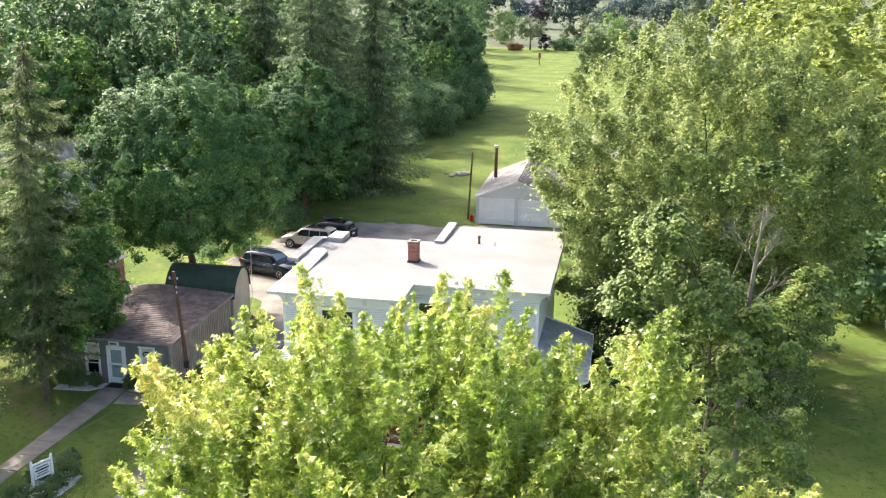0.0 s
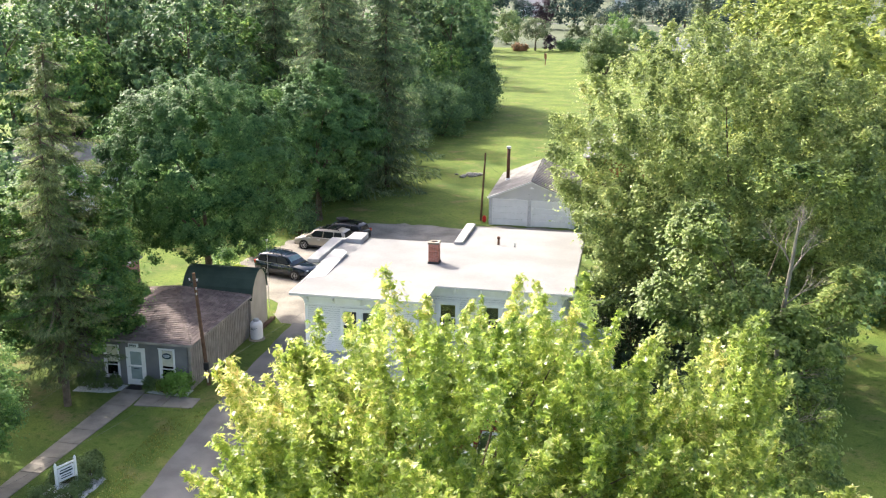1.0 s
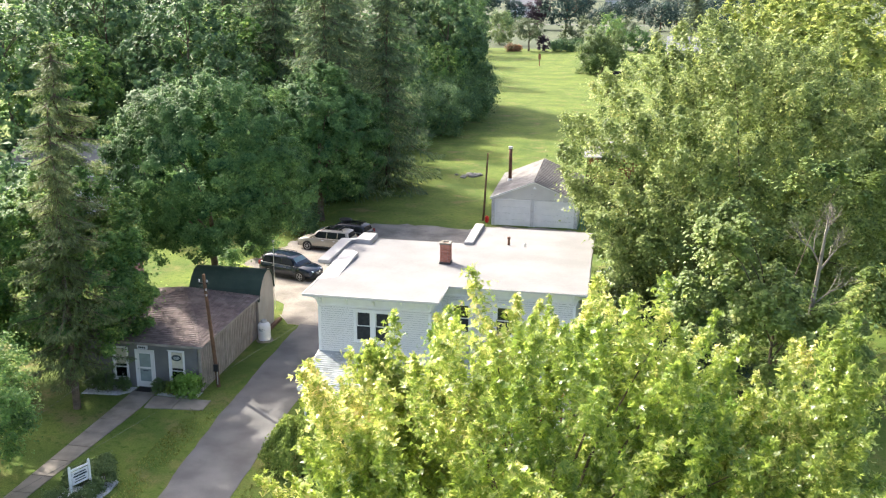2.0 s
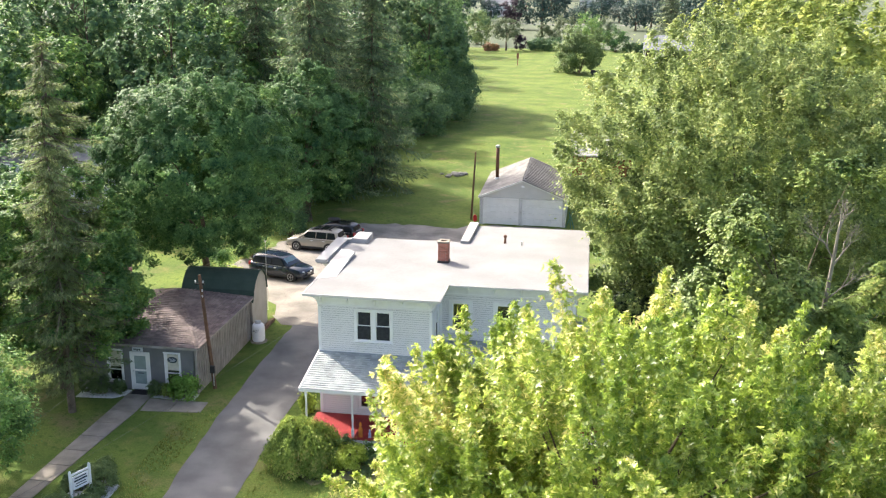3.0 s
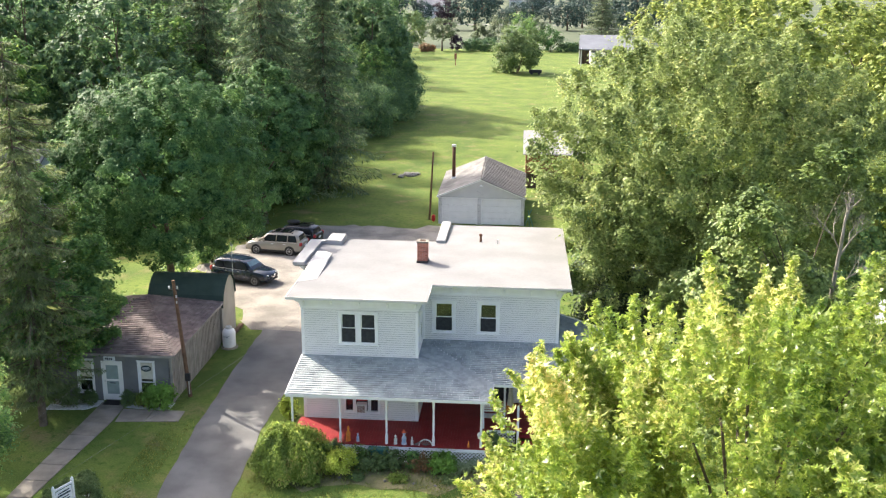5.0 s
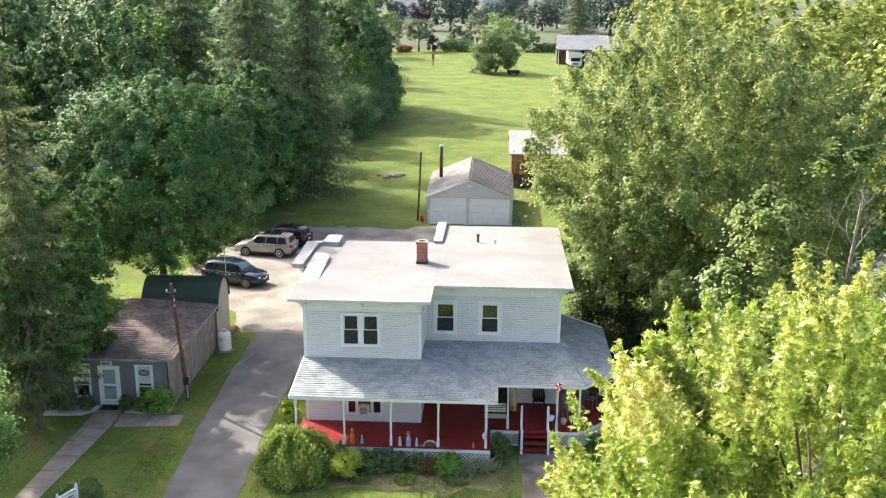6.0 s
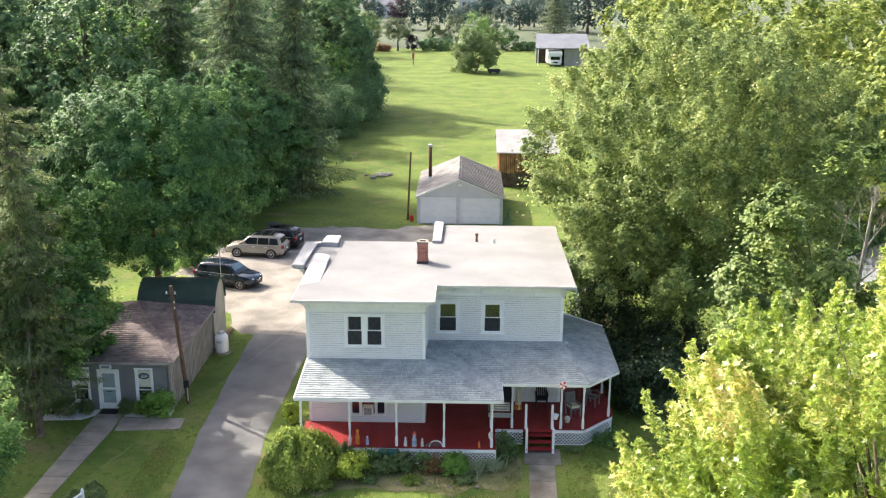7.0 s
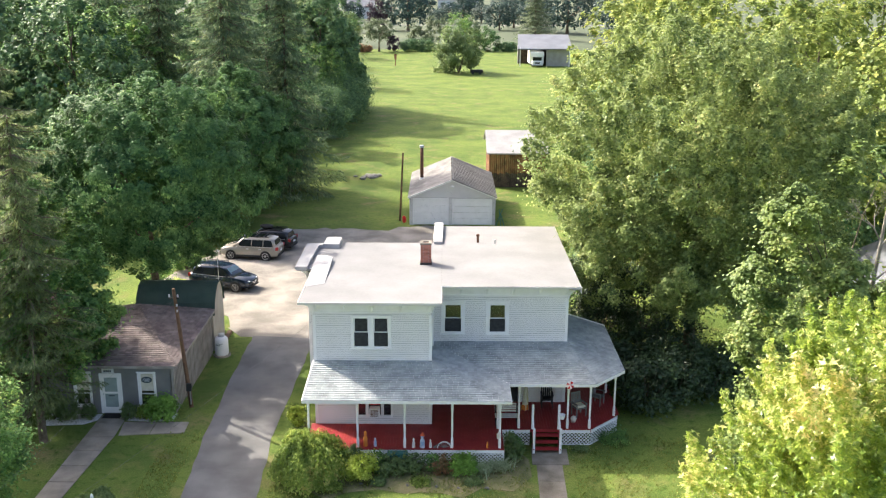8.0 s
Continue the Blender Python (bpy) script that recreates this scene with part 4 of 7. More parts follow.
# the flat roof falls a little to the back; level rims stand along its sides
bm = bmnew()
slab(bm, [(-6.02, -0.52, deck(-0.52)), (0.46, -0.52, deck(-0.52)), (0.46, 2.04, deck(2.04)), (0.46, 10.2, deck(10.2)), (-5.0, 10.2, deck(10.2)), (-5.0, 9.2, deck(9.2)), (-6.85, 9.2, deck(9.2)), (-6.85, 4.85, deck(4.85)), (-6.02, 4.85, deck(4.85))], 0.09)
part("roof", bm, M["membrane"], house, "bright white flat membrane roof")
bm = bmnew()
slab(bm, [(0.464, 2.04, deck(2.04) + 0.01), (7.12, 2.04, deck(2.04) + 0.01), (7.12, 14.2, deck(14.2)), (0.464, 14.2, deck(14.2))], 0.07)
part("roof", bm, M["membrane"], house, "bright white flat membrane roof")
# eave boards under the roof edge
for x0, x1, y0, y1, zz in ((-6.05, 0.49, -0.55, -0.522, 6.985), (-6.05, -6.022, -0.522, 4.82, 6.985), (0.462, 0.49, -0.522, 2.01, 6.96), (0.49, 7.15, 2.01, 2.038, 6.955), (7.122, 7.15, 2.038, 14.2, 6.80)):
    bm = bmnew()
    box(bm, x0, x1, y0, y1, 6.862 if x0 < 7 else 6.62, zz)
    part("fascia", bm, M["siding_grey"], house)
for x0, x1, y0, y1 in ((-6.02, 0.46, -0.522, -0.022), (-6.02, -5.44, -0.02, 4.84), (0.03, 0.46, -0.02, 2.038), (0.464, 7.12, 2.04, 2.54), (6.6, 7.12, 2.545, 13.6)):
    bm = bmnew()
    box(bm, x0, x1, y0, y1, 6.872, 6.884) if y0 < 2.5 else box(bm, x0, x1, y0, y1, 6.63, 6.65)
    part("soffit", bm, M["trim"], house)
# raised rims
def rim(pts, top, low):
    bm = bmnew()
    prism(bm, pts, low, top)
    rounded(bm, 0.03, 2)
    part("roof_rim", bm, M["rim_white"], house, "raised white roof edge")


bm = bmnew()
slab(bm, [(-6.04, 1.8, 6.965), (-5.15, 2.4, 6.957), (-5.2, 6.4, 7.09), (-5.5, 6.75, 7.10), (-6.04, 6.8, 7.10)], 0.12)
part("roof_rim", bm, M["rim_white"], house, "raised white roof edge")
rim([(-6.92, 4.8), (-6.3, 4.8), (-6.25, 8.9), (-5.98, 9.0), (-5.98, 9.3), (-6.92, 9.25)], 7.06, 6.88)
rim([(-6.02, 8.95), (-5.1, 8.85), (-5.1, 10.45), (-5.95, 10.45), (-5.97, 9.3)], 7.12, 6.80)
rim([(0.0, 9.9), (0.5, 9.9), (0.55, 14.25), (0.0, 14.25)], 7.02, 6.6)
# chimney: courses of brick round a core
chimney_bm = bmnew()
box(chimney_bm, -0.245, 0.245, -0.245, 0.245, 6.3, 7.98)
chimney = part("chimney", chimney_bm, M["mortar"], house, "red brick chimney with pale cap")
CHX, CHY = -0.36, 6.05
chimney.matrix_basis = pose(CHX, CHY, 0)
rng = np.random.default_rng(3)
brick_mesh = {}
for key, (l, w) in dict(stretcher=(0.245, 0.0), closer=(0.12, 0.0)).items():
    bm = bmnew()
    box(bm, -l / 2 + 0.005, l / 2 - 0.005, -0.012, 0.03, 0.004, 0.064)
    brick_mesh[key] = mesh_of(bm, "brick", M["brick"])
for c in range(18):
    z = 6.74 + c * 0.068
    for side in range(4):
        lay = ((-0.125, "stretcher"), (0.125, "stretcher")) if (c + side) % 2 else ((-0.19, "closer"), (0.0, "stretcher"), (0.19, "closer"))
        for u, key in lay:
            b = part("brick", brick_mesh[key], None, chimney)
            b.matrix_basis = pose(0, 0, 0, 0, 0, 90 * side) @ pose(u, -0.255, z)
bm = bmnew()
for x0, x1, y0, y1 in ((-0.30, 0.30, -0.30, -0.15), (-0.30, 0.30, 0.15, 0.30), (-0.30, -0.15, -0.15, 0.15), (0.15, 0.30, -0.15, 0.15)):
    box(bm, x0, x1, y0, y1, 7.965, 8.05)
part("cap", bm, M["concrete"], chimney)
bm = bmnew()
box(bm, -0.30, 0.30, -0.31, -0.27, 6.7, 7.02)
box(bm, -0.30, 0.30, 0.27, 0.31, 6.7, 6.98)
box(bm, 0.27, 0.30, -0.27, 0.27, 6.7, 7.04)
box(bm, -0.30, -0.27, -0.27, 0.27, 6.7, 7.0)
part("flashing", bm, M["flashing"], chimney, "tarred dark flashing")
bm = bmnew()
box(bm, -0.14, 0.14, -0.14, 0.14, 7.985, 8.0)
part("flue_opening", bm, M["rust"], chimney)
# roof vents
bm = bmnew()
lathe(bm, [(0.07, 0), (0.06, 0.34), (0.09, 0.35), (0.09, 0.46), (0.03, 0.5)], (2.45, 10.4, 6.84), 10)
part("vent_pipe", bm, M["rust"], house, "rusted roof vent")
bm = bmnew()
lathe(bm, [(0.05, 0), (0.045, 0.25)], (3.4, 10.1, 6.84), 8)
part("vent_pipe", bm, M["galvanised"], house)
# door behind the porch
bm = bmnew()
box(bm, 3.33, 3.45, 2.50, 2.60, FL, 2.9)
box(bm, 4.27, 4.39, 2.50, 2.60, FL, 2.9)
box(bm, 3.45, 4.27, 2.50, 2.60, 2.78, 2.9)
dr = part("door", bm, M["trim"], house, "white door frame with dark storm door")
bm = bmnew()
box(bm, 3.45, 4.27, 2.60, 2.64, FL, 2.78)
part("door_leaf", bm, M["plastic"], dr)
# three-part window with a cooling unit in the middle
u0, u1, z0, z1 = wing_front[1]
bm = bmnew()
lights = ((0.1, 0.43), (0.57, u1 - u0 - 0.57), (u1 - u0 - 0.43, u1 - u0 - 0.1))
wall_shell(bm, u1 - u0, z0, z1, [(a, b, z0 + 0.1, z1 - 0.12) for a, b in lights], 0.16)
bmesh.ops.translate(bm, verts=list(bm.verts), vec=(u0, -0.06, 0))
tri = part("window", bm, M["trim"], house, "white three-part porch window")
tri.matrix_basis = pose(-5.41, 0, 0)
for a, b in ((u0 + 0.1, u0 + 0.43), (u0 + 0.57, u1 - 0.57), (u1 - 0.43, u1 - 0.1)):
    bm = bmnew()
    box(bm, a, b, 0.03, 0.036, z0 + 0.1, z1 - 0.12)
    part("pane", bm, M["glass"], tri).visible_shadow = False
bm = bmnew()
box(bm, u0 + 0.62, u1 - 0.62, -0.34, 0.04, z0 + 0.12, z0 + 0.55)
rounded(bm, 0.02)
ac = part("cooling_unit", bm, M["trim"], tri, "white window air conditioner")
bm = bmnew()
for i in range(9):
    z = z0 + 0.17 + i * 0.04
    box(bm, u0 + 0.68, u1 - 0.68, -0.352, -0.341, z, z + 0.02)
part("grille", bm, M["rust"], ac, "brown grille")
bm = bmnew()
box(bm, u0 + 0.62, u1 - 0.62, 0.0, 0.02, z0 + 0.62, z0 + 0.98)
part("curtain", bm, M["red"], tri, "red cloth behind the pane")

# ---- porch ----
porch_pts = [(-5.62, -2.62), (3.32, -2.62), (3.32, -0.55), (7.45, -0.55), (8.98, 1.02), (8.98, 6.9), (6.6, 6.9), (6.6, 2.52), (0.04, 2.52), (0.04, -0.04), (-5.62, -0.04)]
bm = bmnew()
prism(bm, porch_pts, FL - 0.14, FL - 0.03)
porch_floor = part("porch_floor", bm, M["red_paint"], house, "red painted board floor")
def plank_run(x0, x1, y0, y1, along_x):
    """Floor boards with narrow gaps, laid from the wall outward."""
    made = []
    w = 0.135
    if along_x:
        y = y0
        while y < y1 - 0.02:
            made.append((x0, x1, y, min(y + w - 0.006, y1)))
            y += w
    else:
        x = x0
        while x < x1 - 0.02:
            made.append((x, min(x + w - 0.006, x1), y0, y1))
            x += w
    return made


boards = plank_run(-5.60, 3.30, -2.60, -0.05, False) + plank_run(0.06, 3.30, -0.05, 2.5, False) + plank_run(3.31, 6.55, -0.53, 2.5, False) + plank_run(6.56, 7.44, -0.53, 6.88, False)
x = 7.45
while x < 8.94:
    boards.append((x, x + 0.129, -0.53 + (x + 0.13 - 7.45) * 1.03, 6.88))
    x += 0.135
for x0, x1, y0, y1 in boards:
    bm = bmnew()
    box(bm, x0, x1, y0, y1, FL - 0.03, FL)
    part("plank", bm, M["red_paint"], porch_floor)
# white skirt board and lattice
def lattice(p0, p1, z0, z1, parent):
    p0, p1 = Vector((*p0, 0)), Vector((*p1, 0))
    d = (p1 - p0)
    ln = d.length
    ang = math.degrees(math.atan2(d.y, d.x))
    bm = bmnew()
    h, step, w = z1 - z0, 0.17, 0.036
    for sgn in (1, -1):
        s = -h
        while s < ln + h:
            a, b = (s, z0), (s + h * 1.0, z1)
            if sgn < 0:
                a, b = (s + h, z0), (s, z1)
            ua, ub = a[0], b[0]
            za, zb = a[1], b[1]
            def clip(u):
                t = (u - ua) / (ub - ua)
                return za + (zb - za) * t
            lo, hi = sorted((ua, ub))
            lo, hi = max(lo, 0), min(hi, ln)
            if hi - lo > 0.03:
                y = -0.006 if sgn > 0 else 0.006
                q0, q1 = Vector((lo, y, clip(lo))), Vector((hi, y, clip(hi)))
                beam(bm, q0, q1, 0.008, w)
            s += step
    o = part("lattice", bm, M["trim"], parent, "white diagonal lattice skirt")
    o.matrix_basis = pose(p0.x, p0.y, 0, 0, 0, ang)
    bm = bmnew()
    box(bm, 0, ln, -0.025, 0.025, z1, FL - 0.03)
    box(bm, 0, ln, -0.02, 0.02, z0 - 0.05, z0)
    o2 = part("skirt_board", bm, M["trim"], parent)
    o2.matrix_basis = pose(p0.x, p0.y, 0, 0, 0, ang)


for a, b in (((-5.6, -2.6), (3.3, -2.6)), ((3.3, -2.58), (3.3, -0.56)), ((3.32, -0.53), (4.62, -0.53)), ((6.02, -0.53), (7.44, -0.53)), ((7.46, -0.52), (8.96, 1.02)), ((8.96, 1.04), (8.96, 6.9))):
    lattice(a, b, 0.06, 0.62, house)
# posts: square base, turned shaft
def porch_post(x, y, z0, z1):
    bm = bmnew()
    box(bm, -0.06, 0.06, -0.06, 0.06, 0, 0.42)
    box(bm, -0.055, 0.055, -0.055, 0.055, z1 - z0 - 0.3, z1 - z0)
    rounded(bm, 0.012, 1)
    lathe(bm, [(0.05, 0.42), (0.062, 0.46), (0.04, 0.52), (0.052, 0.9), (0.046, z1 - z0 - 0.45), (0.06, z1 - z0 - 0.36), (0.05, z1 - z0 - 0.3)], seg=10)
    o = part("post", bm, M["trim"], house, "white turned porch post")
    o.matrix_basis = pose(x, y, z0)


EV = 3.10
for x, y in ((-5.42, -2.44), (-3.25, -2.44), (-1.15, -2.44), (0.97, -2.44), (3.10, -2.44), (3.12, -0.46), (4.10, -0.42), (6.37, -0.42), (7.40, -0.42), (8.78, 0.98), (8.82, 3.7), (8.82, 6.6)):
    porch_post(x, y, FL, EV - 0.08)
# porch roof: planes from the walls down to the eaves
ZW, ZE = 4.00, 3.17
P = dict(a=(-5.42, -0.02, ZW), b=(0.0, -0.02, ZW), c=(3.58, -2.70, ZE), d=(-5.66, -2.70, ZE), e=(0.0, 2.54, 4.0), f=(3.58, -0.78, ZE), g=(6.57, 2.54, 4.0), h=(7.56, -0.78, ZE), i=(9.16, 0.88, ZE), j=(9.16, 7.0, ZE), k=(6.57, 7.0, 4.0))
planes = [(("a", "d", "c", "b"), ("d", "c")), (("b", "c", "f", "e"), ("c", "f")), (("e", "f", "h", "g"), ("f", "h")), (("g", "h", "i"), ("h", "i")), (("g", "i", "j", "k"), ("i", "j"))]
rng = np.random.default_rng(21)
for names, ev in planes:
    bm = bmnew()
    slab(bm, [P[n] for n in names], 0.05)
    pr = part("porch_roof", bm, M["trim"], house, "sloping porch roof of blue-grey shingles")
    bm = bmnew()
    shingle_plane(bm, [P[n] for n in names], [P[n] for n in ev], rng)
    faces_part("shingles", bm, M["shingle_grey"], pr)
bm = bmnew()
for a, b in (("c", "b"), ("h", "g"), ("i", "g")):
    ridge_caps(bm, P[a], P[b], rng)
faces_part("hip_cap", bm, M["shingle_grey"], house)
# eave boards
for a, b in (("d", "c"), ("c", "f"), ("f", "h"), ("h", "i"), ("i", "j")):
    p0, p1 = Vector(P[a]), Vector(P[b])
    bm = bmnew()
    beam(bm, p0 + Vector((0, 0, -0.06)), p1 + Vector((0, 0, -0.06)), 0.05, 0.13)
    part("eave_board", bm, M["trim"], house)
bm = bmnew()
beam(bm, Vector(P["a"]) + Vector((-0.03, 0, -0.04)), Vector(P["d"]) + Vector((0, 0, -0.04)), 0.05, 0.12)
part("eave_board", bm, M["trim"], house)
bm = bmnew()
beam(bm, Vector(P["k"]) + Vector((0, 0.02, 0.02)), Vector(P["j"]) + Vector((0, 0.02, 0.0)), 0.10, 0.10)
part("eave_board", bm, M["trim"], house)
bm = bmnew()
prism(bm, [(-5.5, -2.6), (3.45, -2.6), (3.45, -0.66), (7.45, -0.66), (9.0, 0.9), (9.0, 6.9), (6.62, 6.9), (6.62, 2.5), (0.06, 2.5), (0.06, -0.06), (-5.5, -0.06)], 3.03, 3.05)
part("porch_ceiling", bm, M["trim"], house)
# steps
for i, (y0, z) in enumerate(((-0.83, 0.60), (-1.12, 0.40), (-1.41, 0.20))):
    bm = bmnew()
    box(bm, 4.78, 5.92, y0, y0 + 0.31, z - 0.04, z)
    part("step", bm, M["red_paint"], house, "red painted wooden step")
for x in (4.74, 5.96):
    bm = bmnew()
    prism(bm, [(x - 0.025, -1.45), (x + 0.025, -1.45), (x + 0.025, -0.55), (x - 0.025, -0.55)], 0.0, 0.1)
    beam(bm, (x, -1.42, 0.14), (x, -0.55, 0.70), 0.05, 0.22)
    part("stringer", bm, M["red_paint"], house)
    for y, z0, z1 in ((-0.50, FL, 2.02), (-1.40, 0.0, 1.25)):
        bm = bmnew()
        box(bm, x - 0.055, x + 0.055, y - 0.055, y + 0.055, z0, z1 - 0.1)
        rounded(bm, 0.01, 1)
        lathe(bm, [(0.03, 0), (0.06, 0.04), (0.065, 0.08), (0.03, 0.12)], (x, y, z1 - 0.1), 10)
        part("newel", bm, M["trim"], house, "white newel post")
    bm = bmnew()
    beam(bm, (x, -1.35, 1.0), (x, -0.55, 1.6), 0.05, 0.07)
    part("stair_rail", bm, M["trim"], house)

# ---- the grey office ----
office = thing("office_building", "small grey office with brown hip roof and board-and-batten side", "office building")
OX0, OX1, OY0, OY1, OE = -19.5, -12.80, 2.62, 10.75, 2.62
o_wins = [(1.72, 2.62, 0.42, 2.25), (4.92, 5.82, 0.40, 2.25)]
wall(office, (OX0, OY0), 0, OX1 - OX0, 0, OE, [hole(*h, casing=0.1) for h in o_wins] + [(3.12, 4.02, 0.05, 2.08)], skin="office_grey")
for h in o_wins:
    w = window(office, (OX0, OY0), 0, *h, casing=0.10, meet=0.36, pane="clear_glass")
    bm = bmnew()
    box(bm, h[0] + 0.15, h[1] - 0.15, 0.040, 0.046, h[2] + 0.82, h[3] - 0.15)
    part("blind", bm, M["blind"], w, "pale blind in the upper pane")
    bm = bmnew()
    lathe(bm, [(0.05, 0), (0.09, 0.1), (0.06, 0.2), (0.03, 0.25)], ((h[0] + h[1]) / 2 + 0.05, 0.09, h[2] + 0.12), 8)
    part("ornament", bm, M["statue"], w)
bm = bmnew()
lathe(bm, [(0.0, 0), (0.27, 0.0), (0.27, 0.02), (0.0, 0.02)], seg=20)
for v in bm.verts:
    v.co = Vector((v.co.x + 5.37, -0.02 - v.co.z, v.co.y * 0.62 + 1.83))
o_sign = part("oval_sign", bm, M["ink"], office, "dark oval window sign")
o_sign.matrix_basis = pose(OX0, OY0, 0)
bm = bmnew()
for i, (a, z) in enumerate(((0.16, 1.89), (0.20, 1.83), (0.13, 1.77))):
    box(bm, 5.37 - a, 5.37 + a, -0.048, -0.041, z - 0.012, z + 0.012)
part("lettering", bm, M["sign_paint"], o_sign)
# storm door
bm = bmnew()
box(bm, 3.02, 3.12, -0.05, 0.1, 0.02, 2.16)
box(bm, 4.02, 4.12, -0.05, 0.1, 0.02, 2.16)
box(bm, 3.12, 4.02, -0.05, 0.1, 2.06, 2.16)
od = part("door", bm, M["trim"], office, "white storm door with two lights")
od.matrix_basis = pose(OX0, OY0, 0)
bm = bmnew()
for a, b, z0, z1 in ((3.12, 3.25, 0.05, 2.06), (3.89, 4.02, 0.05, 2.06), (3.25, 3.89, 0.05, 0.36), (3.25, 3.89, 1.08, 1.18), (3.25, 3.89, 1.94, 2.06)):
    box(bm, a, b, -0.03, 0.01, z0, z1)
leaf = part("door_leaf", bm, M["trim"], od)
for z0, z1 in ((0.36, 1.08), (1.18, 1.94)):
    bm = bmnew()
    box(bm, 3.25, 3.89, -0.012, -0.006, z0, z1)
    part("pane", bm, M["pale_glass"], leaf)
bm = bmnew()
box(bm, 3.42, 3.72, -0.024, -0.013, 0.94, 0.99)
part("lettering", bm, M["ink"], leaf)
bm = bmnew()
lathe(bm, [(0.02, 0), (0.035, 0.03), (0.02, 0.06)], (3.19, -0.08, 1.05), 8)
part("door_handle", bm, M["galvanised"], leaf)
bm = bmnew()
box(bm, 3.2, 3.78, -0.09, 0.0, 2.20, 2.42)
rounded(bm, 0.015, 1)
board = part("name_board", bm, M["sign_paint"], office, "white board over the door")
board.matrix_basis = pose(OX0, OY0, 0)
bm = bmnew()
for i in range(4):
    box(bm, 3.3 + i * 0.1, 3.37 + i * 0.1, -0.10, -0.091, 2.26, 2.36)
part("lettering", bm, M["ink"], board)
# side of boards and battens
wall(office, (OX1, OY0), 90, OY1 - OY0, 0, OE, skin="batten")
y = OY0 + 0.05
while y < OY1:
    bm = bmnew()
    box(bm, OX1, OX1 + 0.035, y - 0.03, y + 0.03, 0.03, OE - 0.02)
    part("batten", bm, M["batten"], office)
    y += 0.245
wall(office, (OX1, OY1), 180, OX1 - OX0, 0, OE, skin="batten")
wall(office, (OX0, OY1), -90, OY1 - OY0, 0, OE, skin="batten")
bm = bmnew()
box(bm, OX1 - 0.10, OX1 + 0.045, OY0 - 0.03, OY0 + 0.12, 0.03, OE - 0.12)
part("corner_board", bm, M["batten"], office)
RX, RY, RZ = -16.3, 8.7, 3.66
e = 0.22
c0, c1, c2, c3 = (OX0 - e, OY0 - e, OE), (OX1 + e, OY0 - e, OE), (OX1 + e, OY1 + 0.1, OE), (OX0 - e, OY1 + 0.1, OE)
ap = (RX, RY, RZ)
rng = np.random.default_rng(31)
for pts, ev in (((c0, c1, ap), (c0, c1)), ((c1, c2, ap), (c1, c2)), ((c2, c3, ap), (c2, c3)), ((c3, c0, ap), (c3, c0))):
    bm = bmnew()
    slab(bm, pts, 0.06)
    r = part("roof", bm, M["batten"], office, "brown shingle hip roof")
    bm = bmnew()
    shingle_plane(bm, pts, ev, rng, row=0.20, tab=0.32, lift=0.022)
    faces_part("shingles", bm, M["shingle_brown"], r)
bm = bmnew()
for a, b in ((c0, ap), (c1, ap), (c2, ap), (c3, ap)):
    ridge_caps(bm, a, b, rng, w=0.24)
faces_part("hip_cap", bm, M["shingle_brown"], office)
bm = bmnew()
for a, b in ((c0, c1), (c1, c2)):
    beam(bm, Vector(a) + Vector((0, 0, -0.05)), Vector(b) + Vector((0, 0, -0.05)), 0.04, 0.12)
part("eave_board", bm, M["batten"], office)
bm = bmnew()
box(bm, -16.3, -15.4, 1.95, 2.5, 0.036, 0.06)
rounded(bm, 0.01, 1)
solid("doormat", bm, M["rubber_mat"], "dark doormat before the office door", "doormat")

# ---- green-roofed shed behind the office ----
shed = thing("garden_shed", "beige shed with rounded dark green roof", "shed")
prof = [(11.02, 2.25), (11.24, 2.9), (11.62, 3.4), (12.08, 3.72), (12.42, 3.84), (12.80, 3.80), (13.22, 3.62), (13.56, 3.22), (13.74, 2.4)]
SX0, SX1 = -17.1, -12.74
for x0 in (SX0, SX1 - 0.08):
    bm = bmnew()
    pts = [(11.08, 0.02), *[(a, b - 0.04) for a, b in prof], (13.7, 0.02)]
    a, b = [bm.verts.new((x0, *p)) for p in pts], [bm.verts.new((x0 + 0.08, *p)) for p in pts]
    bm.faces.new(a)
    bm.faces.new(b[::-1])
    for i in range(len(pts)):
        bm.faces.new((a[i], b[i], b[(i + 1) % len(pts)], a[(i + 1) % len(pts)]))
    part("end_wall", bm, M["shed_beige"], shed, "plain beige end wall")
bm = bmnew()
rows = []
for dz in (0.0, -0.05):
    for x in (SX0 - 0.12, SX1 + 0.10):
        rows.append([bm.verts.new((x, a, b + dz)) for a, b in prof])
for i in range(len(prof) - 1):
    bm.faces.new((rows[0][i], rows[0][i + 1], rows[1][i + 1], rows[1][i]))
    bm.faces.new((rows[2][i], rows[3][i], rows[3][i + 1], rows[2][i + 1]))
    for lo, hi in ((rows[0], rows[2]), (rows[1], rows[3])):
        bm.faces.new((lo[i], hi[i], hi[i + 1], lo[i + 1]))
part("roof", bm, M["green_roof"], shed, "rounded dark green roof")
for y0, y1, top in ((11.08, 11.16, 2.2), (13.6, 13.68, 2.35)):
    bm = bmnew()
    box(bm, SX0 + 0.08, SX1 - 0.08, y0, y1, 0.02, top)
    part("side_wall", bm, M["batten"], shed)
bm = bmnew()
box(bm, -12.66, -12.40, 11.3, 14.2, -0.02, 0.16)
rounded(bm, 0.02, 1)
solid("timber_curb", bm, M["pole_wood"], "dark landscape timber along the shed", "timber")

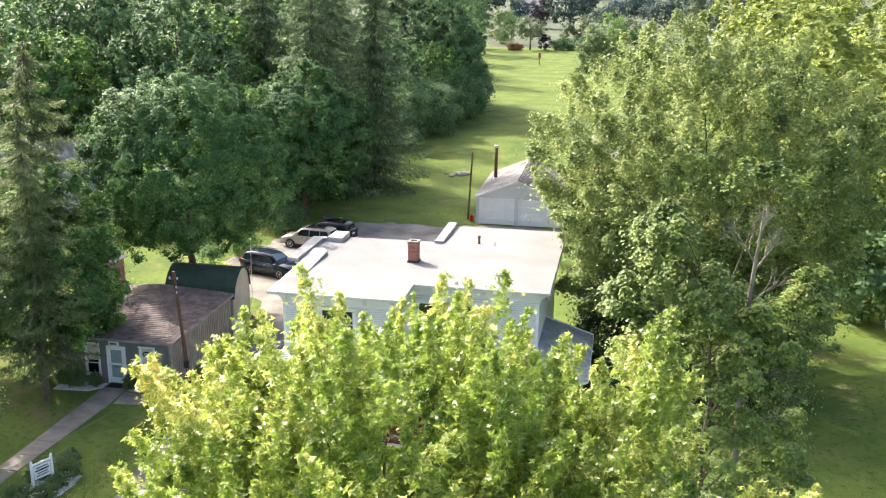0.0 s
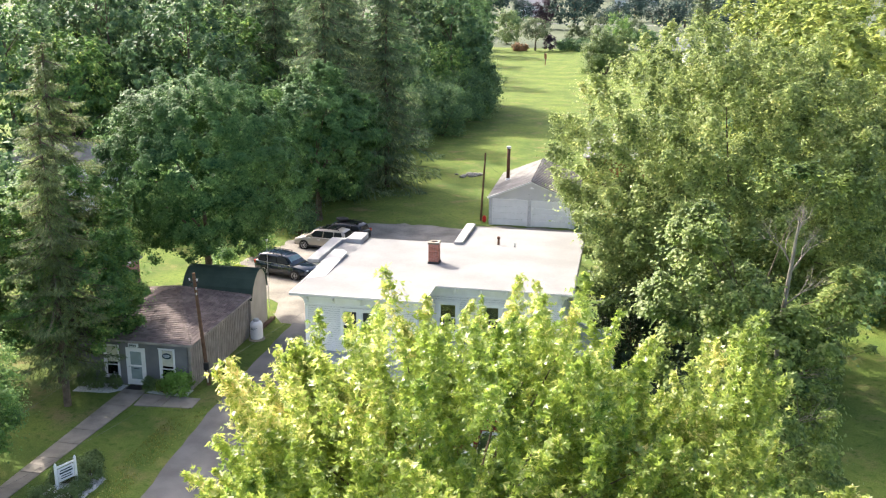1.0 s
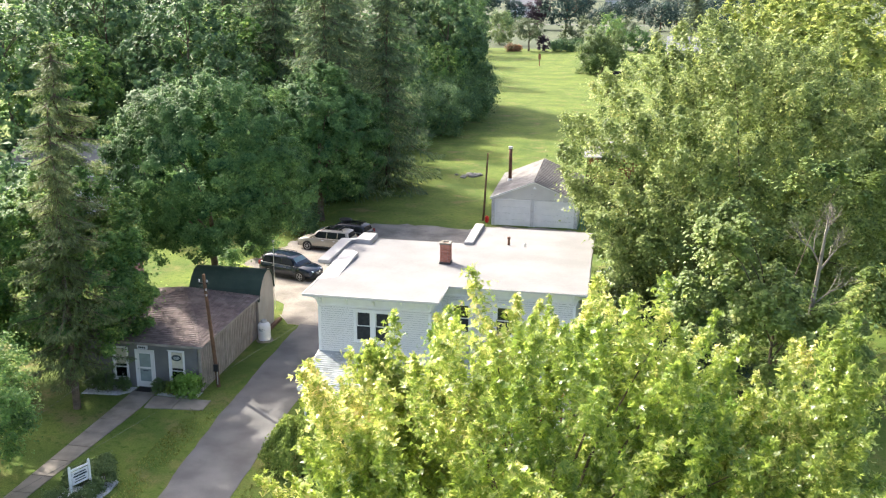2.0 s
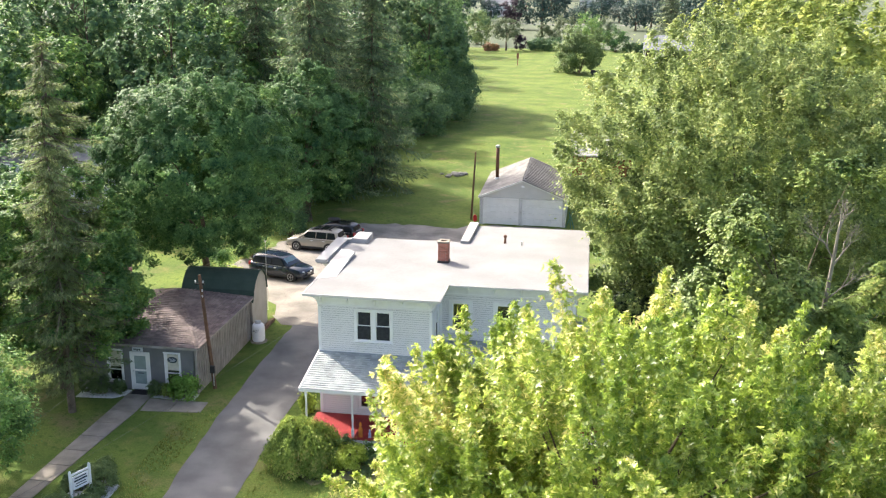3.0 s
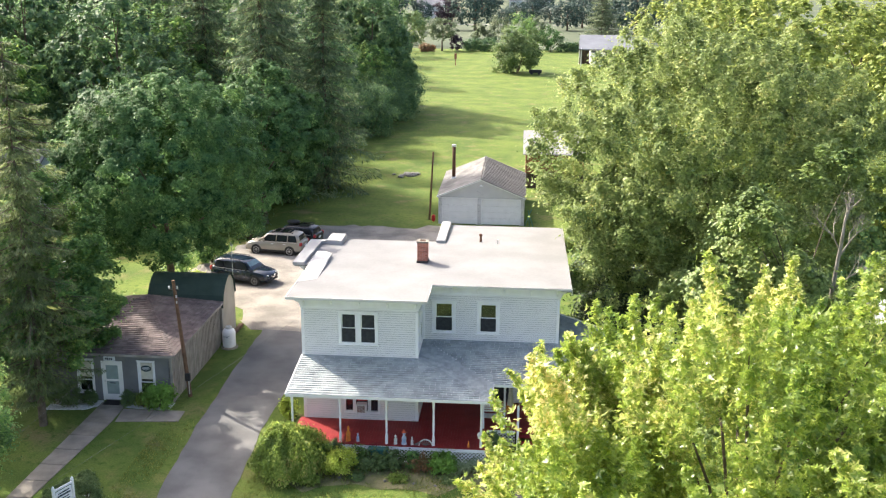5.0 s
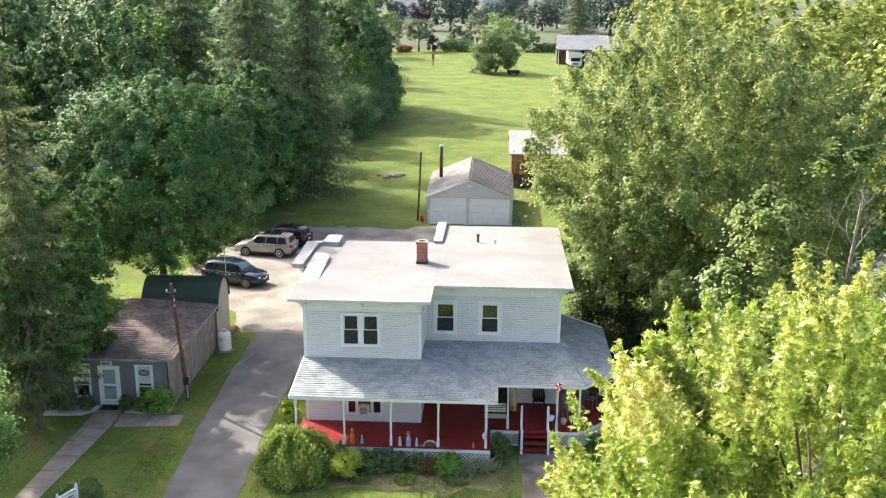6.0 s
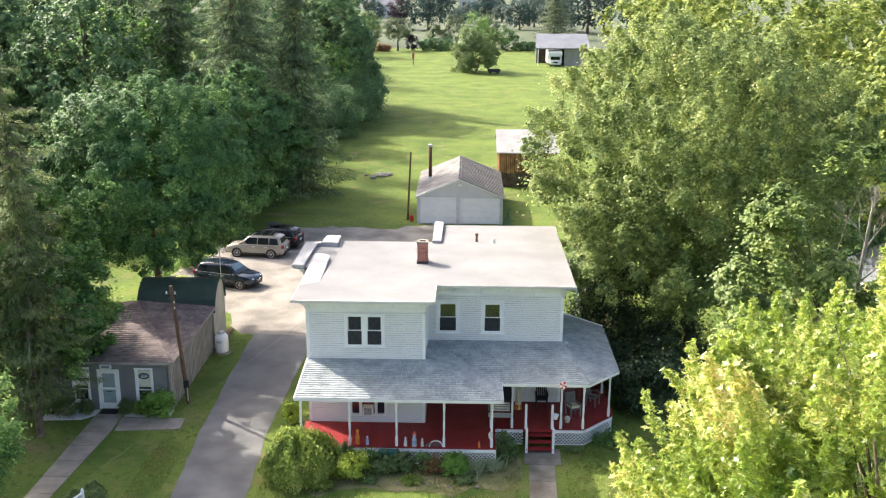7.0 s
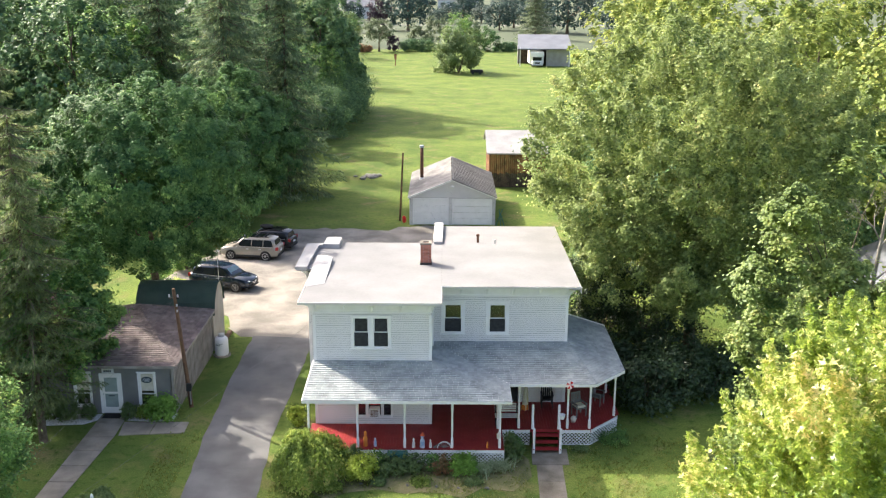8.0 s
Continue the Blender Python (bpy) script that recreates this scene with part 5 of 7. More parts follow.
# ---- propane tank ----
tank = thing("propane_tank", "white upright propane tank on a small pad", "propane tank", (-12.2, 10.45, 0))
bm = bmnew()
lathe(bm, [(0.34, 0.06), (0.375, 0.12), (0.385, 0.2), (0.385, 0.92), (0.37, 1.02), (0.30, 1.12), (0.2, 1.17)], seg=24)
part("body", bm, M["tank"], tank, smooth=True)
bm = bmnew()
lathe(bm, [(0.18, 1.12), (0.185, 1.28), (0.15, 1.33), (0.0, 1.34)], seg=18)
part("valve_cap", bm, M["galvanised"], tank, "grey-green valve cap")
bm = bmnew()
for dz, w in ((0.82, 0.30), (0.74, 0.22)):
    for i in range(8):
        a0 = -2.15 + i * w / 2.2
        for a in (a0,):
            x, y = 0.388 * math.cos(a), 0.388 * math.sin(a)
            beam(bm, (x, y, dz - 0.03), (x, y, dz + 0.03), 0.008, 0.045)
part("lettering", bm, M["ink"], tank)
bm = bmnew()
lathe(bm, [(0.5, -0.05), (0.5, 0.07), (0.46, 0.08)], seg=20)
part("pad", bm, M["concrete"], tank)


# ---- garage ----
garage = thing("garage", "pale grey two-bay garage with gable roof and white doors", "garage")
GX0, GX1, GY0, GY1, GE, GR = -2.45, 5.05, 41.3, 52.0, 2.45, 3.98
GM = 1.28
bays = [(0.40, 3.30, 0.0, 2.28), (3.85, 7.10, 0.0, 2.22)]
wall(garage, (GX0, GY0), 0, GX1 - GX0, 0.0, GE, bays, skin="siding_grey")
for at, turn, ln in (((GX1, GY0), 90, GY1 - GY0), ((GX1, GY1), 180, GX1 - GX0), ((GX0, GY1), -90, GY1 - GY0)):
    wall(garage, at, turn, ln, 0.0, GE, skin="siding_grey")
for y, s in ((GY0, -1), (GY1 - 0.12, 1)):
    bm = bmnew()
    z, last = GE, None
    while z < GR - 0.05:
        zt = min(z + 0.14, GR - 0.03)
        ends = []
        for h in (z, zt):
            f = (h - GE) / (GR - GE)
            ends.append((GX0 + (GM - GX0) * f + 0.02, GX1 - (GX1 - GM) * f - 0.02))
        v = [bm.verts.new(p) for p in ((ends[0][0], y - 0.02, z), (ends[0][1], y - 0.02, z), (ends[1][1], y - 0.004, zt), (ends[1][0], y - 0.004, zt))]
        bm.faces.new(v)
        if last:
            bm.faces.new((last[3], last[2], v[1], v[0]))
        last = v
        z = zt
    part("gable", bm, M["siding_grey"], garage, "pale grey gable siding")
for k, (u0, u1, z0, z1) in enumerate(bays):
    bm = bmnew()
    box(bm, u0 - 0.12, u0, -0.05, 0.08, 0, z1 + 0.12)
    box(bm, u1, u1 + 0.12, -0.05, 0.08, 0, z1 + 0.12)
    box(bm, u0, u1, -0.05, 0.08, z1, z1 + 0.12)
    gd = part("garage_door", bm, M["trim"], garage, "white sectional garage door")
    gd.matrix_basis = pose(GX0, GY0, 0)
    for i in range(4):
        bm = bmnew()
        h = (z1 - 0.03) / 4
        box(bm, u0, u1, 0.03, 0.07, 0.02 + i * h, 0.02 + (i + 1) * h - 0.012)
        rounded(bm, 0.006, 1)
        part("panel", bm, M["trim"], gd)
ov = 0.14
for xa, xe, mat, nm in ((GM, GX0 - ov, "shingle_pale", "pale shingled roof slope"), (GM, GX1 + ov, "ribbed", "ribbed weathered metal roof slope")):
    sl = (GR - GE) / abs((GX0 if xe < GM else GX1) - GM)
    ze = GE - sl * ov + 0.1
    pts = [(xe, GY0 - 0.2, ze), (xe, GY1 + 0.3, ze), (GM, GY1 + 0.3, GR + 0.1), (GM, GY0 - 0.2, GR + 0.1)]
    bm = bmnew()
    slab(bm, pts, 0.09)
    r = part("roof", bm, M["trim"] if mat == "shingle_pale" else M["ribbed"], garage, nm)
    bm = bmnew()
    if mat == "shingle_pale":
        shingle_plane(bm, pts, (pts[0], pts[1]), rng, row=0.2, tab=0.4)
        faces_part("shingles", bm, M[mat], r)
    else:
        # lighter ribs over the dark slab, which paints the shade of the grooves
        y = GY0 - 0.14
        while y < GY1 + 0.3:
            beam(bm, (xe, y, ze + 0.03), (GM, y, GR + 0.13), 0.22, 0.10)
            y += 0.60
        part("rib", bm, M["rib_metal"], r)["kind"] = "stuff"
    bm = bmnew()
    beam(bm, (xe, GY0 - 0.22, ze - 0.03), (GM, GY0 - 0.22, GR + 0.07), 0.04, 0.14)
    part("rake_board", bm, M["trim"], garage)
bm = bmnew()
lathe(bm, [(0.16, 0), (0.15, 0.06), (0.05, 0.10), (0.03, 0.16)], (GM, GY0 - 0.16, 3.45), 10)
part("gable_lamp", bm, M["trim"], garage, "white gable lamp")
bm = bmnew()
ridge_caps(bm, (GM, GY0 - 0.2, GR + 0.1), (GM, GY1 + 0.3, GR + 0.1), rng)
faces_part("ridge_cap", bm, M["shingle_pale"], garage)
flue = thing("stove_flue", "tall rusted stove pipe with bright cap on the garage roof", "stove pipe", (-1.5, 46.9, 2.9))
bm = bmnew()
tube(bm, (0, 0, 0), (0, 0, 3.0), 0.16, 0.16, 12)
part("pipe", bm, M["rust"], flue, smooth=True)
bm = bmnew()
lathe(bm, [(0.21, 3.0), (0.21, 3.18), (0.12, 3.22)], seg=12)
part("cap", bm, M["galvanised"], flue)
bm = bmnew()
lathe(bm, [(0.30, 0.02), (0.18, 0.22)], seg=12)
part("collar", bm, M["galvanised"], flue)

# ---- utility poles and cables ----
def utility_pole(base, top, label, fittings=True, r=0.11):
    ob = thing("utility_pole", label, "utility pole", base)
    t = Vector(top) - Vector(base)
    bm = bmnew()
    tube(bm, (0, 0, -0.2), t, r, r * 0.75, 10)
    part("shaft", bm, M["pole_wood"], ob)
    if fittings:
        bm = bmnew()
        beam(bm, t + Vector((-0.25, 0, -0.5)), t + Vector((0.25, 0, -0.5)), 0.06, 0.06)
        part("bracket", bm, M["plastic"], ob)
        for dx, dz in ((-0.22, -0.42), (0.2, -0.42), (0.12, -0.9), (0.12, -1.2)):
            bm = bmnew()
            lathe(bm, [(0.03, 0), (0.05, 0.04), (0.03, 0.08), (0.05, 0.11), (0.02, 0.14)], t + Vector((dx, -0.05, dz)), 8)
            part("insulator", bm, M["galvanised"], ob)
        bm = bmnew()
        box(bm, -0.16, 0.10, -0.24, -0.10, 0.95, 1.35)
        rounded(bm, 0.01, 1)
        part("meter_box", bm, M["plastic"], ob)
        bm = bmnew()
        tube(bm, (0.0, -0.13, 0.2), (0.0, -0.13, 1.0), 0.03, 0.03, 6)
        part("conduit", bm, M["galvanised"], ob)
    return ob


utility_pole((-12.21, 3.45, 0), (-12.72, 3.45, 6.3), "leaning brown wooden service pole beside the office")
utility_pole((-3.37, 42.6, 0), (-3.05, 42.6, 6.15), "thin brown wooden pole beside the garage", False, 0.10)


def cable(a, b, sag, label, r=0.004):
    a, b = Vector(a), Vector(b)
    cu = bpy.data.curves.new("cable", "CURVE")
    cu.dimensions, cu.bevel_depth, cu.bevel_resolution = "3D", r, 1
    sp = cu.splines.new("POLY")
    sp.points.add(24)
    for i in range(25):
        f = i / 24
        p = a.lerp(b, f) - Vector((0, 0, sag * 4 * f * (1 - f)))
        sp.points[i].co = (*p, 1)
    cu.materials.append(M["wire"])
    return tagged(new("cable", cu), label, "cable", "overhead cables")


cable((-12.7, 3.4, 5.8), (-16.2, -21.2, 4.1), 0.89, "grey overhead cable from the service pole")
cable((-5.5, -0.1, 5.9), (-20.5, -15.7, -1.1), 0.4, "grey overhead cable from the house corner")
cable((-12.7, 3.4, 5.7), (-18.4, 3.6, 2.9), 0.1, "short cable from pole to office roof")
cable((-3.05, 42.6, 5.6), (0.2, 14.2, 6.95), 0.3, "thin cable from garage pole to house", 0.002)
cable((-3.05, 42.6, 5.3), (1.4, 41.12, 2.75), 0.1, "thin cable from pole to garage gable", 0.003)


mast = thing("mast", "thin grey mast with a small pale lamp on top", "mast", (-13.48, 16.0, 0))
bm = bmnew()
tube(bm, (0, 0, -0.1), (0, 0, 4.6), 0.025, 0.02, 6)
part("shaft", bm, M["galvanised"], mast)
bm = bmnew()
lathe(bm, [(0.02, 4.58), (0.08, 4.62), (0.09, 4.74), (0.04, 4.82), (0.0, 4.83)], seg=10)
part("lamp_head", bm, M["tank"], mast)


# ---- vehicles ----
def loft(bm, sections):
    """Skin over closed rings of equal count."""
    rings = [[bm.verts.new(p) for p in s] for s in sections]
    n = len(rings[0])
    for a, b in zip(rings, rings[1:]):
        for i in range(n):
            bm.faces.new((a[i], a[(i + 1) % n], b[(i + 1) % n], b[i]))
    bm.faces.new(rings[0][::-1])
    bm.faces.new(rings[-1])


def suv(name, label, at, turn, paint, tall=1.70, ln=4.65, wid=1.84, rails=True, lower="plastic", rim_spokes=5, stretch=0.0):
    """An estate car on four wheels, front towards +x."""
    ob = thing(name, label, "car", (*at, 0), turn)
    k, hw, h = ln / 4.65, wid / 2, tall / 1.70
    def ring(x, zb, zt, w):
        wb = w * 0.93
        return [(x * k, -wb, zb), (x * k, -w, zb + 0.14), (x * k, -w, zb + (zt - zb) * 0.55), (x * k, -w * 0.965, zt - 0.06), (x * k, -w * 0.90, zt), (x * k, w * 0.90, zt), (x * k, w * 0.965, zt - 0.06), (x * k, w, zb + (zt - zb) * 0.55), (x * k, w, zb + 0.14), (x * k, wb, zb)]
    body = [(-2.32, 0.52, 0.98, 0.80), (-2.27, 0.36, 1.05, 0.86), (-2.0, 0.30, 1.08, 0.905), (-1.0, 0.26, 1.07, 0.92), (0.2, 0.26, 1.04, 0.92), (0.95, 0.26, 1.02, 0.92), (1.25, 0.27, 1.00, 0.91), (1.75, 0.29, 0.93, 0.885), (2.1, 0.31, 0.84, 0.84), (2.27, 0.36, 0.74, 0.76), (2.33, 0.44, 0.64, 0.66)]
    bm = bmnew()
    loft(bm, [ring(x, a, b * (0.6 + 0.4 * h), w * hw / 0.92) for x, a, b, w in body])
    part("body", bm, paint, ob, smooth=True)
    belt = 1.03 * (0.6 + 0.4 * h)
    def cab(x, z, wb, wt, zb):
        return [(x * k, -wb, zb), (x * k, -(wb * 0.35 + wt * 0.65), zb + (z - zb) * 0.7), (x * k, -wt, z - 0.03 * (z > zb + 0.05)), (x * k, -wt * 0.8, z), (x * k, wt * 0.8, z), (x * k, wt, z - 0.03 * (z > zb + 0.05)), (x * k, (wb * 0.35 + wt * 0.65), zb + (z - zb) * 0.7), (x * k, wb, zb)]
    zb = belt - 0.03
    bm = bmnew()
    loft(bm, [cab(-2.18, zb + 0.06, 0.80, 0.76, zb), cab(-1.98 + stretch * -0.1, tall * 0.93, 0.84, 0.62, zb), cab(-1.4, tall * 0.985, 0.855, 0.66, zb), cab(-0.4, tall, 0.86, 0.67, zb), cab(0.25, tall * 0.965, 0.86, 0.66, zb), cab(0.55, tall * 0.915, 0.86, 0.65, zb), cab(1.22, zb + 0.04, 0.85, 0.74, zb)])
    cabin = part("cabin", bm, paint, ob, smooth=True)
    # glass laid just proud of the cabin
    def pane(nm, pts, lab=""):
        bm = bmnew()
        c = sum((Vector(p) for p in pts), Vector()) / len(pts)
        n = (Vector(pts[1]) - Vector(pts[0])).cross(Vector(pts[2]) - Vector(pts[0])).normalized()
        n = n if n.dot(c - Vector((0, 0, 0.9))) > 0 else -n
        a, b = [bm.verts.new(Vector(p) + n * 0.012) for p in pts], [bm.verts.new(Vector(p) - n * 0.03) for p in pts]
        bm.faces.new(a)
        bm.faces.new(b[::-1])
        for i in range(len(pts)):
            bm.faces.new((a[i], b[i], b[(i + 1) % len(pts)], a[(i + 1) % len(pts)]))
        part(nm, bm, M["screen_glass"] if nm == "windshield" else M["car_glass"], cabin, lab)
    zl, zh = zb + 0.07, tall * 0.90
    def yw(z):
        f = (z - zb) / (tall - zb)
        return 0.86 + (0.67 - 0.86) * min(1, f / 0.7) * 0.66
    for s in (-1, 1):
        for xa, xb, xc, xd in ((-1.95, -1.22, -1.24, -1.80), (-1.14, -0.30, -0.34, -1.14), (-0.22, 0.88, 0.42, -0.26)):
            pane("side_window", [(xa * k, s * (yw(zl) + 0.004), zl), (xb * k, s * (yw(zl) + 0.004), zl), (xc * k, s * (yw(zh) + 0.004), zh), (xd * k, s * (yw(zh) + 0.004), zh)])
        bm = bmnew()
        box(bm, 0.62 * k, 0.82 * k, s * 0.90 - 0.09, s * 0.90 + 0.09, zb + 0.02, zb + 0.17)
        rounded(bm, 0.04, 2)
        part("mirror", bm, paint, ob)
        bm = bmnew()
        beam(bm, (-1.9 * k, s * 0.905, zb + 0.035), (0.95 * k, s * 0.905, zb + 0.035), 0.02, 0.03)
        part("window_trim", bm, M["alloy"], ob, "bright window trim")
        for x in (-0.95, 0.05):
            bm = bmnew()
            box(bm, (x - 0.1) * k, (x + 0.1) * k, s * hw - 0.02, s * hw + 0.025, 0.86, 0.90)
            part("door_handle", bm, M["alloy"], ob)
        if rails:
            bm = bmnew()
            beam(bm, (-1.6 * k, s * 0.62, tall + 0.03), (0.1 * k, s * 0.62, tall + 0.03), 0.04, 0.04)
            for x in (-1.55, -0.7, 0.05):
                box(bm, x * k - 0.03, x * k + 0.03, s * 0.62 - 0.02, s * 0.62 + 0.02, tall - 0.04, tall + 0.02)
            part("roof_rail", bm, M["plastic"], ob)
        bm = bmnew()
        prismpts = [(2.02 * k, s * 0.80), (2.20 * k, s * 0.70), (2.31 * k, s * 0.52), (2.20 * k, s * 0.48), (1.92 * k, s * 0.72)]
        prism(bm, prismpts if s > 0 else prismpts[::-1], 0.63, 0.775)
        part("headlight", bm, M["lamp"], ob)
        bm = bmnew()
        box(bm, -2.34 * k, -2.15 * k, s * 0.78 - 0.11, s * 0.78 + 0.11, 0.80, 1.06)
        rounded(bm, 0.03, 1)
        part("tail_light", bm, M["tail"], ob)
        # dark sill
        bm = bmnew()
        box(bm, -1.0 * k, 1.0 * k, s * 0.90 - 0.045, s * 0.90 + 0.045, 0.24, 0.40)
        rounded(bm, 0.02, 1)
        part("sill_trim", bm, M[lower], ob)
        for x in (-1.36, 1.36):
            bm = bmnew()
            tube(bm, (x * k, s * (hw - 0.28), 0.345), (x * k, s * (hw + 0.012), 0.345), 0.43, 0.42, 22)
            part("wheel_arch", bm, M["plastic"], ob)
            bm = bmnew()
            tube(bm, (x * k, s * (hw - 0.22), 0.345), (x * k, s * (hw + 0.03), 0.345), 0.345, 0.335, 24)
            wheel = part("wheel", bm, M["tyre"], ob)
            bm = bmnew()
            tube(bm, (x * k, s * (hw + 0.02), 0.345), (x * k, s * (hw + 0.036), 0.345), 0.075, 0.07, 12)
            for i in range(rim_spokes):
                a = 2 * math.pi * i / rim_spokes
                beam(bm, (x * k + 0.05 * math.cos(a), s * (hw + 0.034), 0.345 + 0.05 * math.sin(a)), (x * k + 0.24 * math.cos(a), s * (hw + 0.034), 0.345 + 0.24 * math.sin(a)), 0.05, 0.02)
            ri = [(x * k + 0.24 * math.cos(2 * math.pi * i / 24), s * (hw + 0.034), 0.345 + 0.24 * math.sin(2 * math.pi * i / 24)) for i in range(25)]
            for p, q in zip(ri, ri[1:]):
                beam(bm, p, q, 0.03, 0.03)
            part("rim", bm, M["alloy"], wheel, "silver alloy rim")
    pane("windshield", [(1.10 * k, -0.70, zb + 0.09), (1.10 * k, 0.70, zb + 0.09), (0.60 * k, 0.56, tall * 0.905), (0.60 * k, -0.56, tall * 0.905)], "raked windscreen")
    pane("rear_window", [(-2.14 * k, -0.64, zb + 0.12), (-2.14 * k, 0.64, zb + 0.12), (-2.03 * k, 0.54, tall * 0.89), (-2.03 * k, -0.54, tall * 0.89)])
    bm = bmnew()
    box(bm, 2.27 * k, 2.36 * k, -0.34, 0.34, 0.50, 0.66)
    rounded(bm, 0.02, 1)
    gr = part("grille", bm, M["plastic"], ob)
    bm = bmnew()
    beam(bm, (2.365 * k, -0.26, 0.66), (2.375 * k, 0.0, 0.53), 0.03, 0.05)
    beam(bm, (2.375 * k, 0.0, 0.53), (2.365 * k, 0.26, 0.66), 0.03, 0.05)
    part("chrome_bar", bm, M["alloy"], gr, "bright chrome bar")
    bm = bmnew()
    box(bm, 2.15 * k, 2.33 * k, -0.68, 0.68, 0.27, 0.43)
    rounded(bm, 0.03, 1)
    part("bumper", bm, M["plastic"], ob)
    bm = bmnew()
    box(bm, -2.36 * k, -2.2 * k, -0.74, 0.74, 0.30, 0.52)
    rounded(bm, 0.03, 1)
    part("bumper", bm, M["plastic"], ob)
    bm = bmnew()
    box(bm, -2.365 * k, -2.34 * k, -0.2, 0.2, 0.66, 0.80)
    part("plate_holder", bm, M["sign_paint"], ob)
    return ob


suv("car", "dark blue compact sport-utility car parked on gravel", (-14.85, 23.35), -17, M["navy"], 1.68, 4.63, 1.84)
tan_car = suv("car", "champagne sport-utility car with roof rails, parked", (-14.35, 30.9), 172, M["tan"], 1.74, 4.70, 1.84, rim_spokes=6)
suv("car", "black car parked beyond the champagne one", (-13.6, 33.6), 168, M["black_paint"], 1.62, 4.5, 1.8, rails=True)

bm = bmnew()
box(bm, -1.35, 0.05, -0.50, 0.50, 1.72, 1.755)
rounded(bm, 0.012, 1)
part("roof_glass", bm, M["car_glass"], tan_car, "dark glass roof panel")
for x in (-1.2, -0.5):
    bm = bmnew()
    beam(bm, (x, -0.62, 1.80), (x, 0.62, 1.80), 0.06, 0.03)
    part("cross_bar", bm, M["plastic"], tan_car)
bm = bmnew()
bmesh.ops.create_icosphere(bm, subdivisions=2, radius=1)
for v in bm.verts:
    v.co = Vector((v.co.x * 0.55, v.co.y * 0.42, v.co.z * 0.17)) * (1 + 0.25 * noise.noise(v.co * 2.2))
solid("cargo_bag", bm, M["plastic"], "lumpy black cargo bag on the car roof", "bag", (-13.6, 33.6, 1.79), 168, smooth=True)

# ---- brown barn shed, far carport, motorhome, neighbours ----
barn = thing("wood_shed", "open-sided brown board shed with pale roof", "shed")
BX0, BX1, BY0, BY1 = 5.2, 11.0, 57.2, 65.0
rng = np.random.default_rng(41)
x = BX0
while x < BX1:
    w = rng.uniform(0.16, 0.24)
    # each plank is in two pieces, the lower one darker
    foot = 1.55 + rng.uniform(-0.12, 0.12)
    for z0, z1, mt, dy in ((0, foot, "barn_foot", 0.0), (foot - 0.06, 3.5, "barn", -0.03)):
        bm = bmnew()
        box(bm, x, x + w - 0.012, BY0 + dy + rng.uniform(0, 0.025), BY0 + dy + 0.06, z0, z1)
        part("plank", bm, M[mt], barn)
    x += w
y = BY0 + 0.08
while y < BY1:
    bm = bmnew()
    box(bm, BX0, BX0 + 0.05, y, y + 0.19, 0, 3.5)
    part("plank", bm, M["barn"], barn)
    y += 0.2
bm = bmnew()
slab(bm, [(BX0 - 0.3, BY0 - 0.5, 3.65), (BX1 + 0.3, BY0 - 0.5, 3.65), (BX1 + 0.3, BY0 + 4.4, 5.3), (BX0 - 0.3, BY0 + 4.4, 5.3)], 0.12)
slab(bm, [(BX0 - 0.3, BY0 + 4.4, 5.3), (BX1 + 0.3, BY0 + 4.4, 5.3), (BX1 + 0.3, BY0 + 9, 3.65), (BX0 - 0.3, BY0 + 9, 3.65)], 0.12)
part("roof", bm, M["tin_roof"], barn, "pale grey tin roof")

carport = thing("carport", "far open carport with blue-grey metal roof", "carport")
bm = bmnew()
slab(bm, [(18.0, 195.5, 4.2), (31, 195.5, 4.2), (31, 205.0, 7.0), (18.6, 205.0, 7.0)], 0.25)
part("roof", bm, M["grey_roof"], carport)
for x in (18.6, 30.4):
    for y in (196, 204):
        bm = bmnew()
        box(bm, x - 0.1, x + 0.1, y - 0.1, y + 0.1, 0, 4.4)
        part("post", bm, M["trim"], carport)
bm = bmnew()
box(bm, 24.9, 30.4, 196.6, 196.8, 0, 4.4)
part("wall", bm, M["shed_beige"], carport, "beige board wall")
# dark walls added in place of the shade inside the open carport
bm = bmnew()
box(bm, 18.6, 30.4, 204.2, 204.4, 0, 6.4)
box(bm, 24.9, 25.1, 196.8, 204.2, 0, 4.6)
part("wall", bm, M["barn_foot"], carport, "dark wall added for the shaded inside")
rv = thing("motorhome", "white motorhome parked under the open carport", "motorhome", (22.6, 197.2, 0))
bm = bmnew()
box(bm, -1.7, 1.7, -1.0, 5.0, 0.5, 3.5)
box(bm, -1.65, 1.65, -2.6, -1.0, 2.35, 3.45)
rounded(bm, 0.16, 2)
part("body", bm, M["trim"], rv)
bm = bmnew()
box(bm, -1.2, 1.2, -3.2, -1.0, 0.45, 1.4)
box(bm, -1.2, 1.2, -2.5, -1.0, 1.4, 2.4)
rounded(bm, 0.12, 2)
part("cab", bm, M["trim"], rv)
bm = bmnew()
box(bm, -1.08, 1.08, -2.56, -2.49, 1.5, 2.3)
part("windshield", bm, M["car_glass"], rv)
bm = bmnew()
box(bm, -0.6, 0.6, -3.25, -3.19, 0.8, 1.15)
part("grille", bm, M["plastic"], rv)
bm = bmnew()
box(bm, -1.3, 1.3, -3.3, -3.12, 0.42, 0.65)
part("bumper", bm, M["galvanised"], rv)
for sx in (-0.9, 0.9):
    bm = bmnew()
    tube(bm, (sx, -3.26, 0.98), (sx, -3.18, 0.98), 0.16, 0.16, 12)
    part("headlight", bm, M["lamp"], rv)
